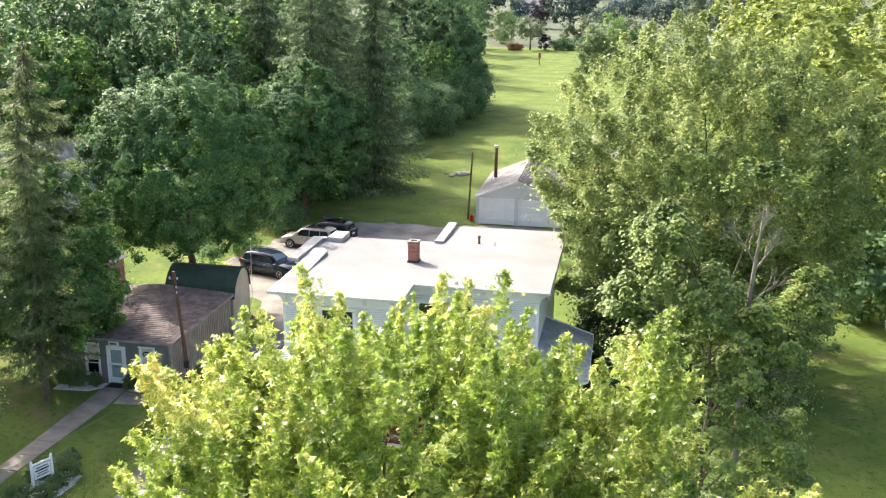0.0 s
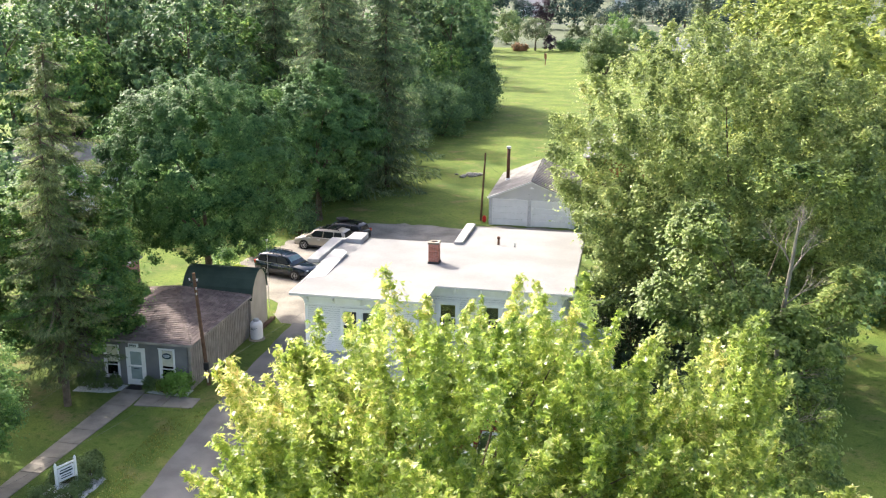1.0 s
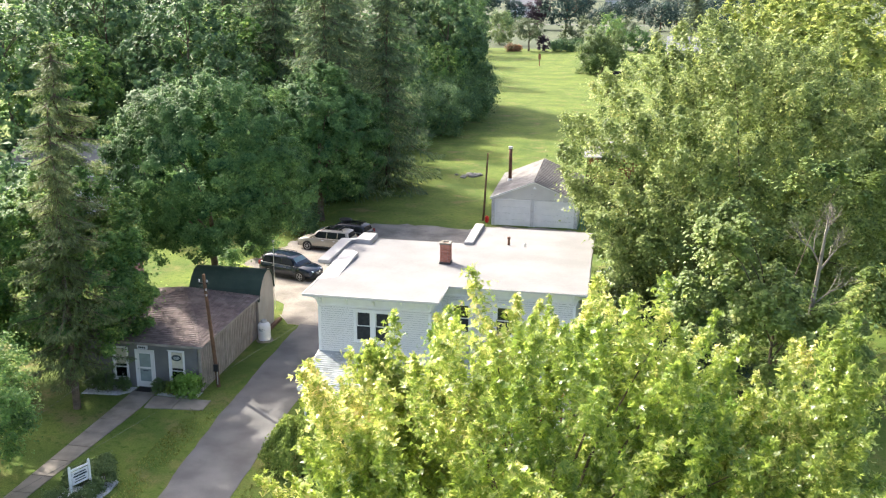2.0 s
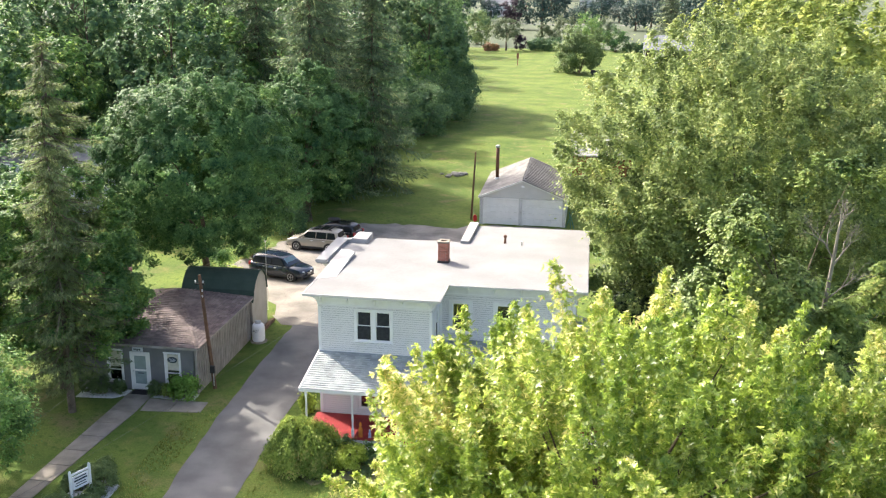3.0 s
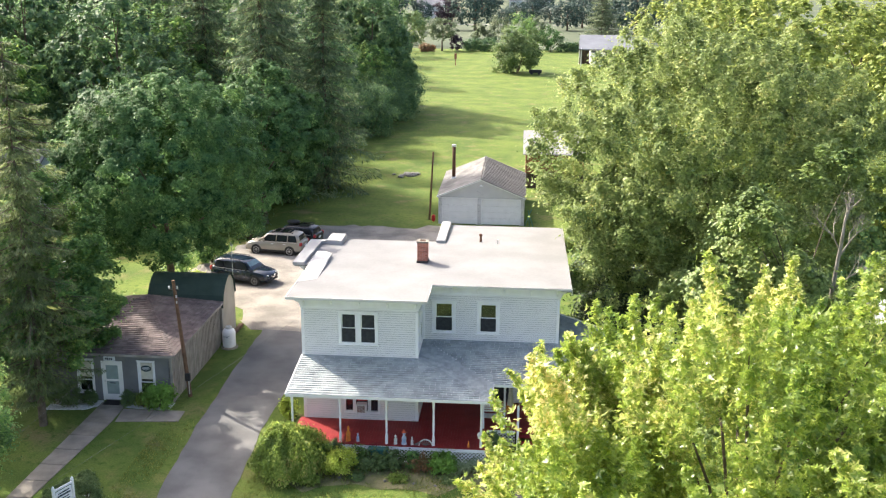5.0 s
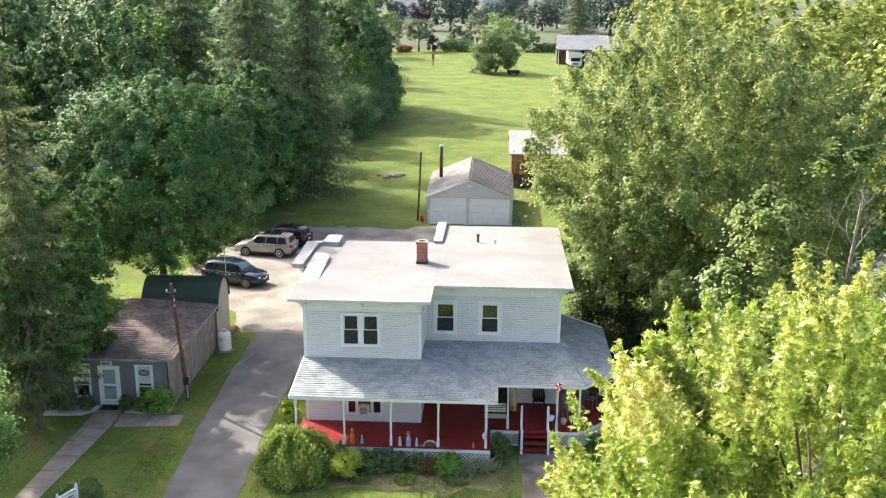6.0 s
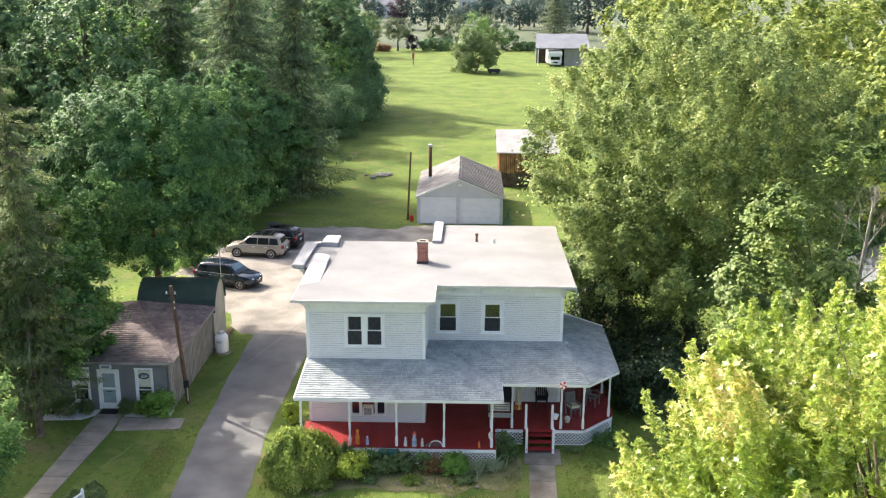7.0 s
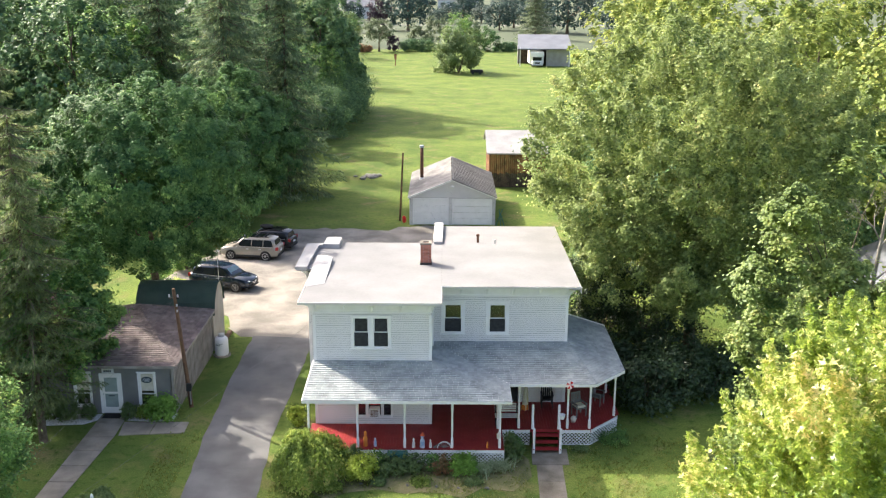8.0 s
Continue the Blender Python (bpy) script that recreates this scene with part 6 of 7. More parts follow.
for sx in (-1.15, 1.15):
    for y in (-2.3, 3.2):
        bm = bmnew()
        tube(bm, (sx - 0.14, y, 0.42), (sx + 0.14, y, 0.42), 0.42, 0.42, 14)
        part("wheel", bm, M["tyre"], rv)


def plain_house(name, label, x0, x1, y0, y1, eave, ridge, along_x, roof_mat, wins):
    ob = thing(name, label, "house")
    holes = [(u, u + w, z, z + hh) for u, w, z, hh in wins]
    wall(ob, (x0, y0), 0, x1 - x0, 0, eave, holes, skin="far_wall")
    for at, turn, ln in (((x1, y0), 90, y1 - y0), ((x1, y1), 180, x1 - x0), ((x0, y1), -90, y1 - y0)):
        wall(ob, at, turn, ln, 0, eave, skin="far_wall")
    for u, w, z, hh in wins:
        bm = bmnew()
        box(bm, x0 + u, x0 + u + w, y0 + 0.05, y0 + 0.07, z, z + hh)
        wi = part("window", bm, M["car_glass"], ob)
        bm = bmnew()
        for a, b, c, d in ((u - 0.1, u, z, z + hh), (u + w, u + w + 0.1, z, z + hh), (u - 0.1, u + w + 0.1, z + hh, z + hh + 0.1), (u - 0.1, u + w + 0.1, z - 0.1, z)):
            box(bm, x0 + a, x0 + b, y0 - 0.04, y0 + 0.04, c, d)
        part("window_frame", bm, M["trim"], wi)
    o = 0.35
    bm = bmnew()
    if along_x:
        ym = (y0 + y1) / 2
        slab(bm, [(x0 - o, y0 - o, eave - 0.1), (x1 + o, y0 - o, eave - 0.1), (x1 + o, ym, ridge), (x0 - o, ym, ridge)], 0.15)
        slab(bm, [(x0 - o, ym, ridge), (x1 + o, ym, ridge), (x1 + o, y1 + o, eave - 0.1), (x0 - o, y1 + o, eave - 0.1)], 0.15)
    else:
        xm = (x0 + x1) / 2
        slab(bm, [(x0 - o, y0 - o, eave - 0.1), (xm, y0 - o, ridge), (xm, y1 + o, ridge), (x0 - o, y1 + o, eave - 0.1)], 0.15)
        slab(bm, [(xm, y0 - o, ridge), (x1 + o, y0 - o, eave - 0.1), (x1 + o, y1 + o, eave - 0.1), (xm, y1 + o, ridge)], 0.15)
    part("roof", bm, roof_mat, ob)
    xm, ym = (x0 + x1) / 2, (y0 + y1) / 2
    for k in (0, 1):
        bm = bmnew()
        if along_x:
            x = (x0, x1 - 0.16)[k]
            v = ((x, y0, eave), (x, y1, eave), (x, ym, ridge - 0.15), (x + 0.16, y0, eave), (x + 0.16, y1, eave), (x + 0.16, ym, ridge - 0.15))
        else:
            y = (y0, y1 - 0.16)[k]
            v = ((x0, y, eave), (x1, y, eave), (xm, y, ridge - 0.15), (x0, y + 0.16, eave), (x1, y + 0.16, eave), (xm, y + 0.16, ridge - 0.15))
        v = [bm.verts.new(p) for p in v]
        for f in ((0, 1, 2), (5, 4, 3), (0, 3, 4, 1), (1, 4, 5, 2), (2, 5, 3, 0)):
            bm.faces.new([v[i] for i in f])
        part("gable", bm, M["far_wall"], ob)
    return ob


plain_house("house", "pale blue-grey neighbouring house half hidden by trees", -47.5, -38.0, 37.5, 46, 3.4, 5.8, True, M["shingle_pale"], [(6.6, 0.9, 3.0, 1.4), (2, 0.9, 3.0, 1.4)])
plain_house("outbuilding", "small white building at the lawn's edge", 27.2, 32.6, 14.6, 21, 2.9, 4.2, False, M["grey_roof"], [(2.2, 0.9, 1.0, 1.2)])
plain_house("house", "distant blue-grey house beyond the field", -47, -34, 448, 458, 5.6, 9.0, True, M["grey_roof"], [(2, 1.4, 1.2, 1.8), (6, 1.4, 1.2, 1.8), (9.6, 1.4, 1.2, 1.8)])
plain_house("house", "distant white house beyond the field", -4, 22, 600, 612, 5.0, 9.5, True, M["grey_roof"], [(2, 2.0, 1.5, 2.2), (8, 2.0, 1.5, 2.2), (14, 2.0, 1.5, 2.2), (20, 2.0, 1.5, 2.2)])
# far ground: distance haze is painted in as a duller, greyer green
flat("meadow", [(-700, 246), (700, 252), (700, 900), (-700, 900)], 0.012, material("hazed_meadow", (0.050, 0.070, 0.036), (0.090, 0.108, 0.060), 0.03, 0.95, bump=0.3, bump_scale=2.0, fine=0.5), "dull grey-green meadow beyond the lawn, haze in its colour", "meadow", thick=0.1)
flat("road", [(-300, 378), (300, 398), (300, 403), (-300, 383)], 0.03, M["asphalt"], "far pale country road across the fields", "road")
pink = thing("playhouse", "faded pink board playhouse behind the office", "playhouse", (-25.6, 18.6, 0))
bm = bmnew()
for k in range(9):
    box(bm, -1.1, 1.1, -0.9, 0.9, k * 0.2, k * 0.2 + 0.19)
part("wall", bm, material("faded_pink_boards", (0.34, 0.15, 0.20), (0.46, 0.24, 0.30), 2.0, 0.8), pink)
bm = bmnew()
slab(bm, [(-1.3, -1.1, 1.8), (0, -1.1, 2.5), (0, 1.1, 2.5), (-1.3, 1.1, 1.8)], 0.06)
slab(bm, [(0, -1.1, 2.5), (1.3, -1.1, 1.8), (1.3, 1.1, 1.8), (0, 1.1, 2.5)], 0.06)
part("roof", bm, M["grey_roof"], pink)
stakes = thing("garden_stakes", "teal garden stakes leaning at the garage corner", "stakes", (5.35, 41.0, 0))
for a, b in (((-0.25, 0, 0), (0.35, 0.2, 1.5)), ((0.2, 0, 0), (0.05, 0.2, 1.45)), ((0.5, 0, 0), (0.15, 0.2, 1.1))):
    bm = bmnew()
    tube(bm, a, b, 0.035, 0.03, 6)
    part("stake", bm, M["teal"], stakes)

# ---- sign by the walk ----
sign = thing("yard_sign", "white hanging sign between two posts, in stone chips", "sign", (-13.35, -8.55, 0), 66)
for x in (-0.47, 0.47):
    bm = bmnew()
    box(bm, x - 0.05, x + 0.05, -0.05, 0.05, -0.05, 1.55)
    rounded(bm, 0.008, 1)
    lathe(bm, [(0.06, 0), (0.07, 0.03), (0.0, 0.12)], (x, 0, 1.55), 4)
    part("post", bm, M["sign_paint"], sign)
bm = bmnew()
beam(bm, (-0.47, 0, 1.42), (0.47, 0, 1.42), 0.06, 0.08)
part("cross_bar", bm, M["sign_paint"], sign)
bm = bmnew()
box(bm, -0.38, 0.38, -0.025, 0.025, 0.72, 1.32)
rounded(bm, 0.01, 1)
pl = part("board", bm, M["sign_paint"], sign, "white board with dark rows of writing")
bm = bmnew()
for z, a, hh in ((1.22, 0.28, 0.05), (1.10, 0.32, 0.07), (0.97, 0.24, 0.04), (0.86, 0.28, 0.04)):
    box(bm, -a, a, -0.034, -0.026, z - hh / 2, z + hh / 2)
part("lettering", bm, M["ink"], pl)

# ---- on the porch ----
def figure(label, at, h, mat, wide=1.0):
    """A small garden ornament as one plain turned shape."""
    bm = bmnew()
    w = wide * h
    lathe(bm, [(0.17 * w, 0), (0.19 * w, 0.06 * h), (0.15 * w, 0.25 * h), (0.17 * w, 0.48 * h), (0.12 * w, 0.62 * h), (0.06 * w, 0.67 * h), (0.10 * w, 0.74 * h), (0.11 * w, 0.84 * h), (0.07 * w, 0.94 * h), (0.0, h)], seg=12)
    return solid("garden_figure", bm, mat, label, "garden ornament", (*at, FL), smooth=True)


figure("grey plaster garden ornament on the porch edge", (-0.75, -2.42), 0.46, M["statue"])
figure("blue and white painted garden ornament", (-0.36, -2.42), 0.66, M["statue_blue"])
figure("small white garden ornament", (0.0, -2.42), 0.40, M["statue"])
figure("orange-red garden ornament by the porch post", (-2.92, -2.30), 0.75, M["orange"], wide=0.8)
figure("dark blue and white garden ornament", (-2.48, -2.32), 0.42, M["statue_blue"])
figure("small tan ornament at the porch edge", (2.55, -2.42), 0.30, M["orange"])
bm = bmnew()
lathe(bm, [(0.12, 0), (0.12, 0.02), (0.06, 0.04), (0.05, 0.12), (0.0, 0.13)], seg=14)
solid("ornament_hat", bm, M["statue_red"], "red hat on the tallest garden ornament", "hat", (-0.36, -2.42, FL + 0.60), smooth=True)
# half wagon wheel
wheel = thing("wagon_wheel", "small half-sunk white wagon wheel at the porch edge", "ornament wheel", (0.62, -2.47, FL))
bm = bmnew()
pts = [Vector((0.30 * math.cos(math.pi * i / 14), 0, 0.30 * math.sin(math.pi * i / 14))) for i in range(15)]
for a, b in zip(pts, pts[1:]):
    beam(bm, a, b, 0.05, 0.05)
part("rim", bm, M["statue"], wheel)
bm = bmnew()
for i in range(1, 7):
    a = math.pi * i / 7
    beam(bm, (0, 0, 0.01), (0.28 * math.cos(a), 0, 0.28 * math.sin(a)), 0.025, 0.025)
part("spoke", bm, M["grey_wood"], wheel)
bm = bmnew()
beam(bm, (0.0, 0, 0.03), (0.45, 0.0, 0.28), 0.10, 0.03)
box(bm, 0.05, 0.15, -0.03, 0.03, 0, 0.08)
solid("toy_barrow", bm, M["grey_wood"], "small grey wooden wheelbarrow ornament", "ornament", (0.12, -2.45, FL), smooth=False)


def porch_chair(label, at, turn, mat):
    ob = thing("porch_chair", label, "chair", (*at, FL), turn, group="porch chairs")
    bm = bmnew()
    box(bm, -0.27, 0.27, -0.25, 0.27, 0.40, 0.46)
    rounded(bm, 0.02, 1)
    part("seat", bm, mat, ob)
    for i in range(6):
        bm = bmnew()
        x = -0.23 + i * 0.092
        beam(bm, (x, 0.24, 0.46), (x, 0.36, 1.05), 0.07, 0.02)
        part("back_slat", bm, mat, ob)
    bm = bmnew()
    beam(bm, (-0.27, 0.36, 1.05), (0.27, 0.36, 1.05), 0.03, 0.08)
    part("top_rail", bm, mat, ob)
    for s in (-1, 1):
        for y in (-0.22, 0.24):
            bm = bmnew()
            box(bm, s * 0.26 - 0.025, s * 0.26 + 0.025, y - 0.025, y + 0.025, 0, 0.64)
            part("leg", bm, mat, ob)
        bm = bmnew()
        box(bm, s * 0.27 - 0.04, s * 0.27 + 0.04, -0.27, 0.30, 0.64, 0.67)
        part("arm", bm, mat, ob)
    return ob


porch_chair("dark metal armchair against the porch wall", (5.65, 2.0), 0, M["plastic"])
porch_chair("grey wooden porch chair facing the steps", (7.1, 1.0), 25, M["grey_wood"])
porch_chair("grey wooden porch chair at the corner", (8.2, 2.3), 60, M["grey_wood"])
bench = thing("bench", "weathered white slatted bench on the porch", "bench", (3.55, 0.0, FL), 0)
for i in range(4):
    bm = bmnew()
    box(bm, -0.55, 0.55, -0.22 + i * 0.12, -0.13 + i * 0.12, 0.42, 0.45)
    part("seat_slat", bm, M["statue"], bench)
for i in range(4):
    bm = bmnew()
    box(bm, -0.55, 0.55, 0.26, 0.29, 0.52 + i * 0.12, 0.60 + i * 0.12)
    part("back_slat", bm, M["statue"], bench)
for x in (-0.5, 0.5):
    bm = bmnew()
    box(bm, x - 0.03, x + 0.03, -0.22, -0.16, 0, 0.42)
    box(bm, x - 0.03, x + 0.03, 0.22, 0.28, 0, 0.98)
    part("leg", bm, M["plastic"], bench)
bm = bmnew()
box(bm, -0.25, 0.25, -0.24, 0.24, 0.47, 0.58)
rounded(bm, 0.04, 2)
solid("seat_cushion", bm, M["cream"], "beige cushion on the porch chair", "cushion", (7.1, 1.0, FL), 25)
bm = bmnew()
lathe(bm, [(0.10, 0), (0.14, 0.16), (0.15, 0.2), (0.09, 0.3), (0.0, 0.34)], seg=12)
solid("flower_pot", bm, M["statue"], "white pot with red and white flowers on the porch", "flower pot", (6.75, 0.25, FL), smooth=True)
# hanging banner and pinwheel
banner = thing("banner", "cream and orange cloth banner hanging from the eave", "banner", (4.35, -0.62, 1.75))
bm = bmnew()
cols, rows_ = 5, 10
vs = [[bm.verts.new((-0.05 - 0.12 * j / rows_ + (0.16 + 0.18 * j / rows_) * i / cols, 0.05 * math.sin(i * 1.9), 1.25 - 1.2 * j / rows_)) for i in range(cols + 1)] for j in range(rows_ + 1)]
for j in range(rows_):
    for i in range(cols):
        bm.faces.new((vs[j][i], vs[j][i + 1], vs[j + 1][i + 1], vs[j + 1][i]))
bmesh.ops.solidify(bm, geom=list(bm.faces), thickness=0.008)
part("cloth", bm, M["cream"], banner, smooth=True)
bm = bmnew()
vs = [[bm.verts.new((-0.16 + 0.30 * i / 4, -0.012 + 0.05 * math.sin(i * 2.3), 0.32 - 0.26 * j / 3)) for i in range(5)] for j in range(4)]
for j in range(3):
    for i in range(4):
        bm.faces.new((vs[j][i], vs[j][i + 1], vs[j + 1][i + 1], vs[j + 1][i]))
bmesh.ops.solidify(bm, geom=list(bm.faces), thickness=0.008)
part("hem", bm, M["orange"], banner, "orange lower end")
pin = thing("pinwheel", "red and white striped pinwheel on the porch post", "pinwheel", (6.36, -0.98, 3.22))
for i in range(8):
    a = 2 * math.pi * i / 8
    bm = bmnew()
    v = [bm.verts.new(p) for p in ((0, 0, 0), (0.19 * math.cos(a), -0.05, 0.21 * math.sin(a)), (0.17 * math.cos(a + 0.7), 0.03, 0.19 * math.sin(a + 0.7)))]
    bm.faces.new(v)
    bmesh.ops.solidify(bm, geom=list(bm.faces), thickness=0.01)
    part("vane", bm, M["red"] if i % 2 else M["trim"], pin)
bm = bmnew()
tube(bm, (0, 0.02, 0), (-0.0, 0.52, -0.35), 0.012, 0.012, 6)
part("stick", bm, M["trim"], pin)
bm = bmnew()
lathe(bm, [(0.10, 0), (0.14, 0.12), (0.16, 0.22), (0.13, 0.23)], seg=12)
solid("mailbox", bm, M["tank"], "white round letter box on the newel post", "mailbox", (6.10, -0.56, 1.35))
lantern_bm = bmnew()
lathe(lantern_bm, [(0.09, 0), (0.11, 0.2), (0.04, 0.3)], seg=8)
solid("hanging_basket", lantern_bm, M["statue"], "pale hanging pot on the porch post", "hanging pot", (3.05, -2.60, 1.35))

# stones on the back lawn, red marker, trailer
rng = np.random.default_rng(61)
for i in range(16):
    bm = bmnew()
    bmesh.ops.create_icosphere(bm, subdivisions=2, radius=1)
    s = rng.uniform(0.2, 0.42)
    for v in bm.verts:
        v.co = v.co * (1 + 0.25 * noise.noise(v.co * 1.5 + Vector((i, 0, 0))))
        v.co = Vector((v.co.x * s * 1.2, v.co.y * s, v.co.z * s * 0.6))
    solid("stone", bm, M["stone"], "grey field stone in a low heap on the lawn", "stone", (-7.46 + rng.normal() * 0.62, 62.0 + rng.normal() * 0.6, s * 0.3), rng.uniform(0, 180), group="heap of stones")
bm = bmnew()
tube(bm, (0, 0, 0), (0, 0, 2.4), 0.10, 0.08, 8)
box(bm, -0.28, 0.28, -0.08, 0.08, 1.5, 2.8)
solid("marker_post", bm, M["brick"], "red marker post on the far lawn", "marker", (-11.2, 195.5, 0))
bm = bmnew()
box(bm, -1.4, 1.4, -0.6, 0.6, 0.35, 1.0)
rounded(bm, 0.1, 1)
for x in (-0.8, 0.8):
    tube(bm, (x, -0.7, 0.3), (x, 0.7, 0.3), 0.3, 0.3, 12)
solid("yard_trailer", bm, M["plastic"], "dark yard trailer beside the far round shrub", "trailer", (7.6, 176.5, 0))
bm = bmnew()
box(bm, -0.16, 0.16, -0.14, 0.14, 0.0, 0.62)
rounded(bm, 0.08, 2)
solid("fuel_can", bm, M["red"], "red equipment standing by the garage corner", "equipment", (-2.95, 42.0, 0))
# rail fence by the lawn
fence = thing("rail_fence", "low weathered wooden rail fence behind the shed", "fence")
for x in (-26, -23.4, -20.8, -18.2):
    bm = bmnew()
    box(bm, x - 0.06, x + 0.06, 15.4, 15.52, 0, 1.15)
    part("post", bm, M["pole_wood"], fence)
for z in (0.6, 1.05):
    bm = bmnew()
    beam(bm, (-26, 15.36, z), (-18.0, 15.36, z), 0.05, 0.12)
    part("rail", bm, M["pole_wood"], fence)

# ---- planting near the house ----
def weeping_shrub(at, rx, h, seed):
    """A mound of hanging shoots, parted at the crown."""
    rng = np.random.default_rng(seed)
    ob = thing("weeping_shrub", "large weeping green shrub by the porch corner", "shrub", (*at, 0))
    C, N, S, Hd = [], [], [], []
    bm = bmnew()
    for i in range(620):
        a = rng.uniform(0, 2 * math.pi)
        r0 = rx * rng.random() ** 0.7 * 0.55
        ln = rng.uniform(0.7, 1.15)
        k = 34
        s = np.linspace(0, 1, k)
        swell = 1 + 0.42 * noise.noise(Vector((math.cos(a) * 1.6, math.sin(a) * 1.6, seed))) + 0.2 * math.cos(a + 0.4)
        rad = r0 + (rx * ln * swell - r0) * np.sin(s * math.pi / 2) * 0.95
        z = h * (1 - 0.42 * (r0 / rx)) * (1 + 0.35 * noise.noise(Vector((math.cos(a) * 1.9, math.sin(a) * 1.9, seed + 4)))) * rng.uniform(0.82, 1.06) * np.cos(s * math.pi / 2 * 0.94) ** 0.75
        wob = 0.12 * np.sin(s * 7 + a * 3)
        p = np.stack([np.cos(a + wob * 0.3) * rad, np.sin(a + wob * 0.3) * rad, z + 0.05], 1) + rng.normal(size=(k, 3)) * 0.05
        C.append(p)
        N.append(np.stack([np.cos(a) + 0 * s, np.sin(a) + 0 * s, 0.7 + 0 * s], 1) + rng.normal(size=(k, 3)) * 0.6)
        Hd.append(np.stack([np.cos(a) * 0.4 + 0 * s, np.sin(a) * 0.4 + 0 * s, -1 + 0 * s], 1) + rng.normal(size=(k, 3)) * 0.4)
        S.append(0.115 * rng.uniform(0.6, 1.4, k))
        if i % 14 == 0:
            tube(bm, (0, 0, 0), p[6], 0.03, 0.01, 5)
    me = leaves("foliage", np.vstack(C), np.vstack(N), np.concatenate(S), M["lf_weep"], rng, LEAF, heads=np.vstack(Hd))
    part("foliage", me, None, ob)
    part("stem", bm, M["bark"], ob)


weeping_shrub((-5.5, -3.75), 1.62, 2.0, 5)
shrub("shrub", "bright yellow-green shrub in the flower bed", (-3.0, -4.0, 0), (0.62, 0.6, 0.62), M["lf_lime"], 4600, 0.095, 71)
shrub("shrub", "low dark green plants along the porch", (-1.75, -3.35, 0), (0.55, 0.42, 0.42), M["lf_box"], 2200, 0.11, 72, rough=0.6)
shrub("shrub", "low dark green plants along the porch", (-3.9, -3.2, 0), (0.6, 0.5, 0.55), M["lf_mid"], 2400, 0.11, 73, rough=0.5)
shrub("shrub", "leafy green plant by the lattice", (-0.75, -3.3, 0), (0.42, 0.36, 0.42), M["lf_box"], 1300, 0.11, 74, rough=0.6)
shrub("shrub", "small flowering plant with rusty tops", (0.55, -3.4, 0), (0.36, 0.34, 0.42), M["lf_rusty"], 1300, 0.09, 75, rough=0.5)
shrub("shrub", "round fresh green shrub in the flower bed", (1.45, -3.4, 0), (0.58, 0.5, 0.45), M["lf_fresh"], 3400, 0.095, 76)
shrub("shrub", "leafy plant climbing by the porch steps", (3.72, -2.1, 0), (0.36, 0.5, 0.62), M["lf_box"], 1900, 0.10, 77, rough=0.6)
shrub("shrub", "low green perennials at the porch corner", (8.6, -0.4, 0), (0.6, 0.4, 0.30), M["lf_mid"], 1700, 0.10, 78, rough=0.6)
shrub("shrub", "low green perennials at the porch corner", (6.9, -1.15, 0), (0.36, 0.22, 0.14), M["lf_box"], 500, 0.09, 79)
bm = bmnew()
box(bm, -0.42, 0.42, -0.14, 0.14, 0.0, 0.26)
rounded(bm, 0.02, 1)
box(bm, -0.45, 0.45, -0.17, 0.17, 0.24, 0.30)
solid("planter_box", bm, M["teal"], "dull teal planter box before the porch edge", "planter", (-1.45, -2.98, 0.55))
bm = bmnew()
for x in (-0.35, 0.35):
    box(bm, x - 0.03, x + 0.03, -0.1, 0.1, 0, 0.55)
solid("planter_stand", bm, M["pole_wood"], "dark wooden stand under the planter", "stand", (-1.45, -2.98, 0))
rng = np.random.default_rng(64)
for i in range(7):
    bm = bmnew()
    bmesh.ops.create_icosphere(bm, subdivisions=1, radius=1)
    k = rng.uniform(0.05, 0.09)
    for v in bm.verts:
        v.co = Vector((v.co.x * k * 1.3, v.co.y * k, v.co.z * k * 0.7)) * (1 + 0.3 * noise.noise(v.co * 2 + Vector((i, 0, 0))))
    solid("edging_stone", bm, M["stone"], "small grey edging stone along the flower bed", "stone", (-4.2 + i * 1.1 + rng.normal() * 0.1, -4.45 + 0.25 * math.sin(i * 0.9) + rng.normal() * 0.08, k * 0.4), rng.uniform(0, 180), group="edging stones")


def blade_clump(label, at, r, h, count, mat, seed):
    """Sword-shaped leaves that arch out from one foot."""
    rng = np.random.default_rng(seed)
    bm = bmnew()
    for i in range(count):
        a, ln = rng.uniform(0, 2 * math.pi), h * rng.uniform(0.7, 1.2)
        f = Vector((rng.normal() * r * 0.5, rng.normal() * r * 0.3, 0))
        d = Vector((math.cos(a), math.sin(a), 0))
        side = Vector((-math.sin(a), math.cos(a), 0))
        pr = None
        for j in range(5):
            t = j / 4
            p = f + d * (r * 0.9 * t ** 1.5) + Vector((0, 0, ln * (t - 0.45 * t * t)))
            w = 0.03 * (1 - t * 0.9)
            cu = (bm.verts.new(p - side * w), bm.verts.new(p + side * w))
            if pr:
                bm.faces.new((pr[0], pr[1], cu[1], cu[0]))
            pr = cu
    me = bpy.data.meshes.new("blades")
    bm.to_mesh(me)
    bm.free()
    me.materials.append(mat)
    ob = new("sword_leaf_plant", me)
    ob.location = (*at, 0)
    tagged(ob, label, "plant")


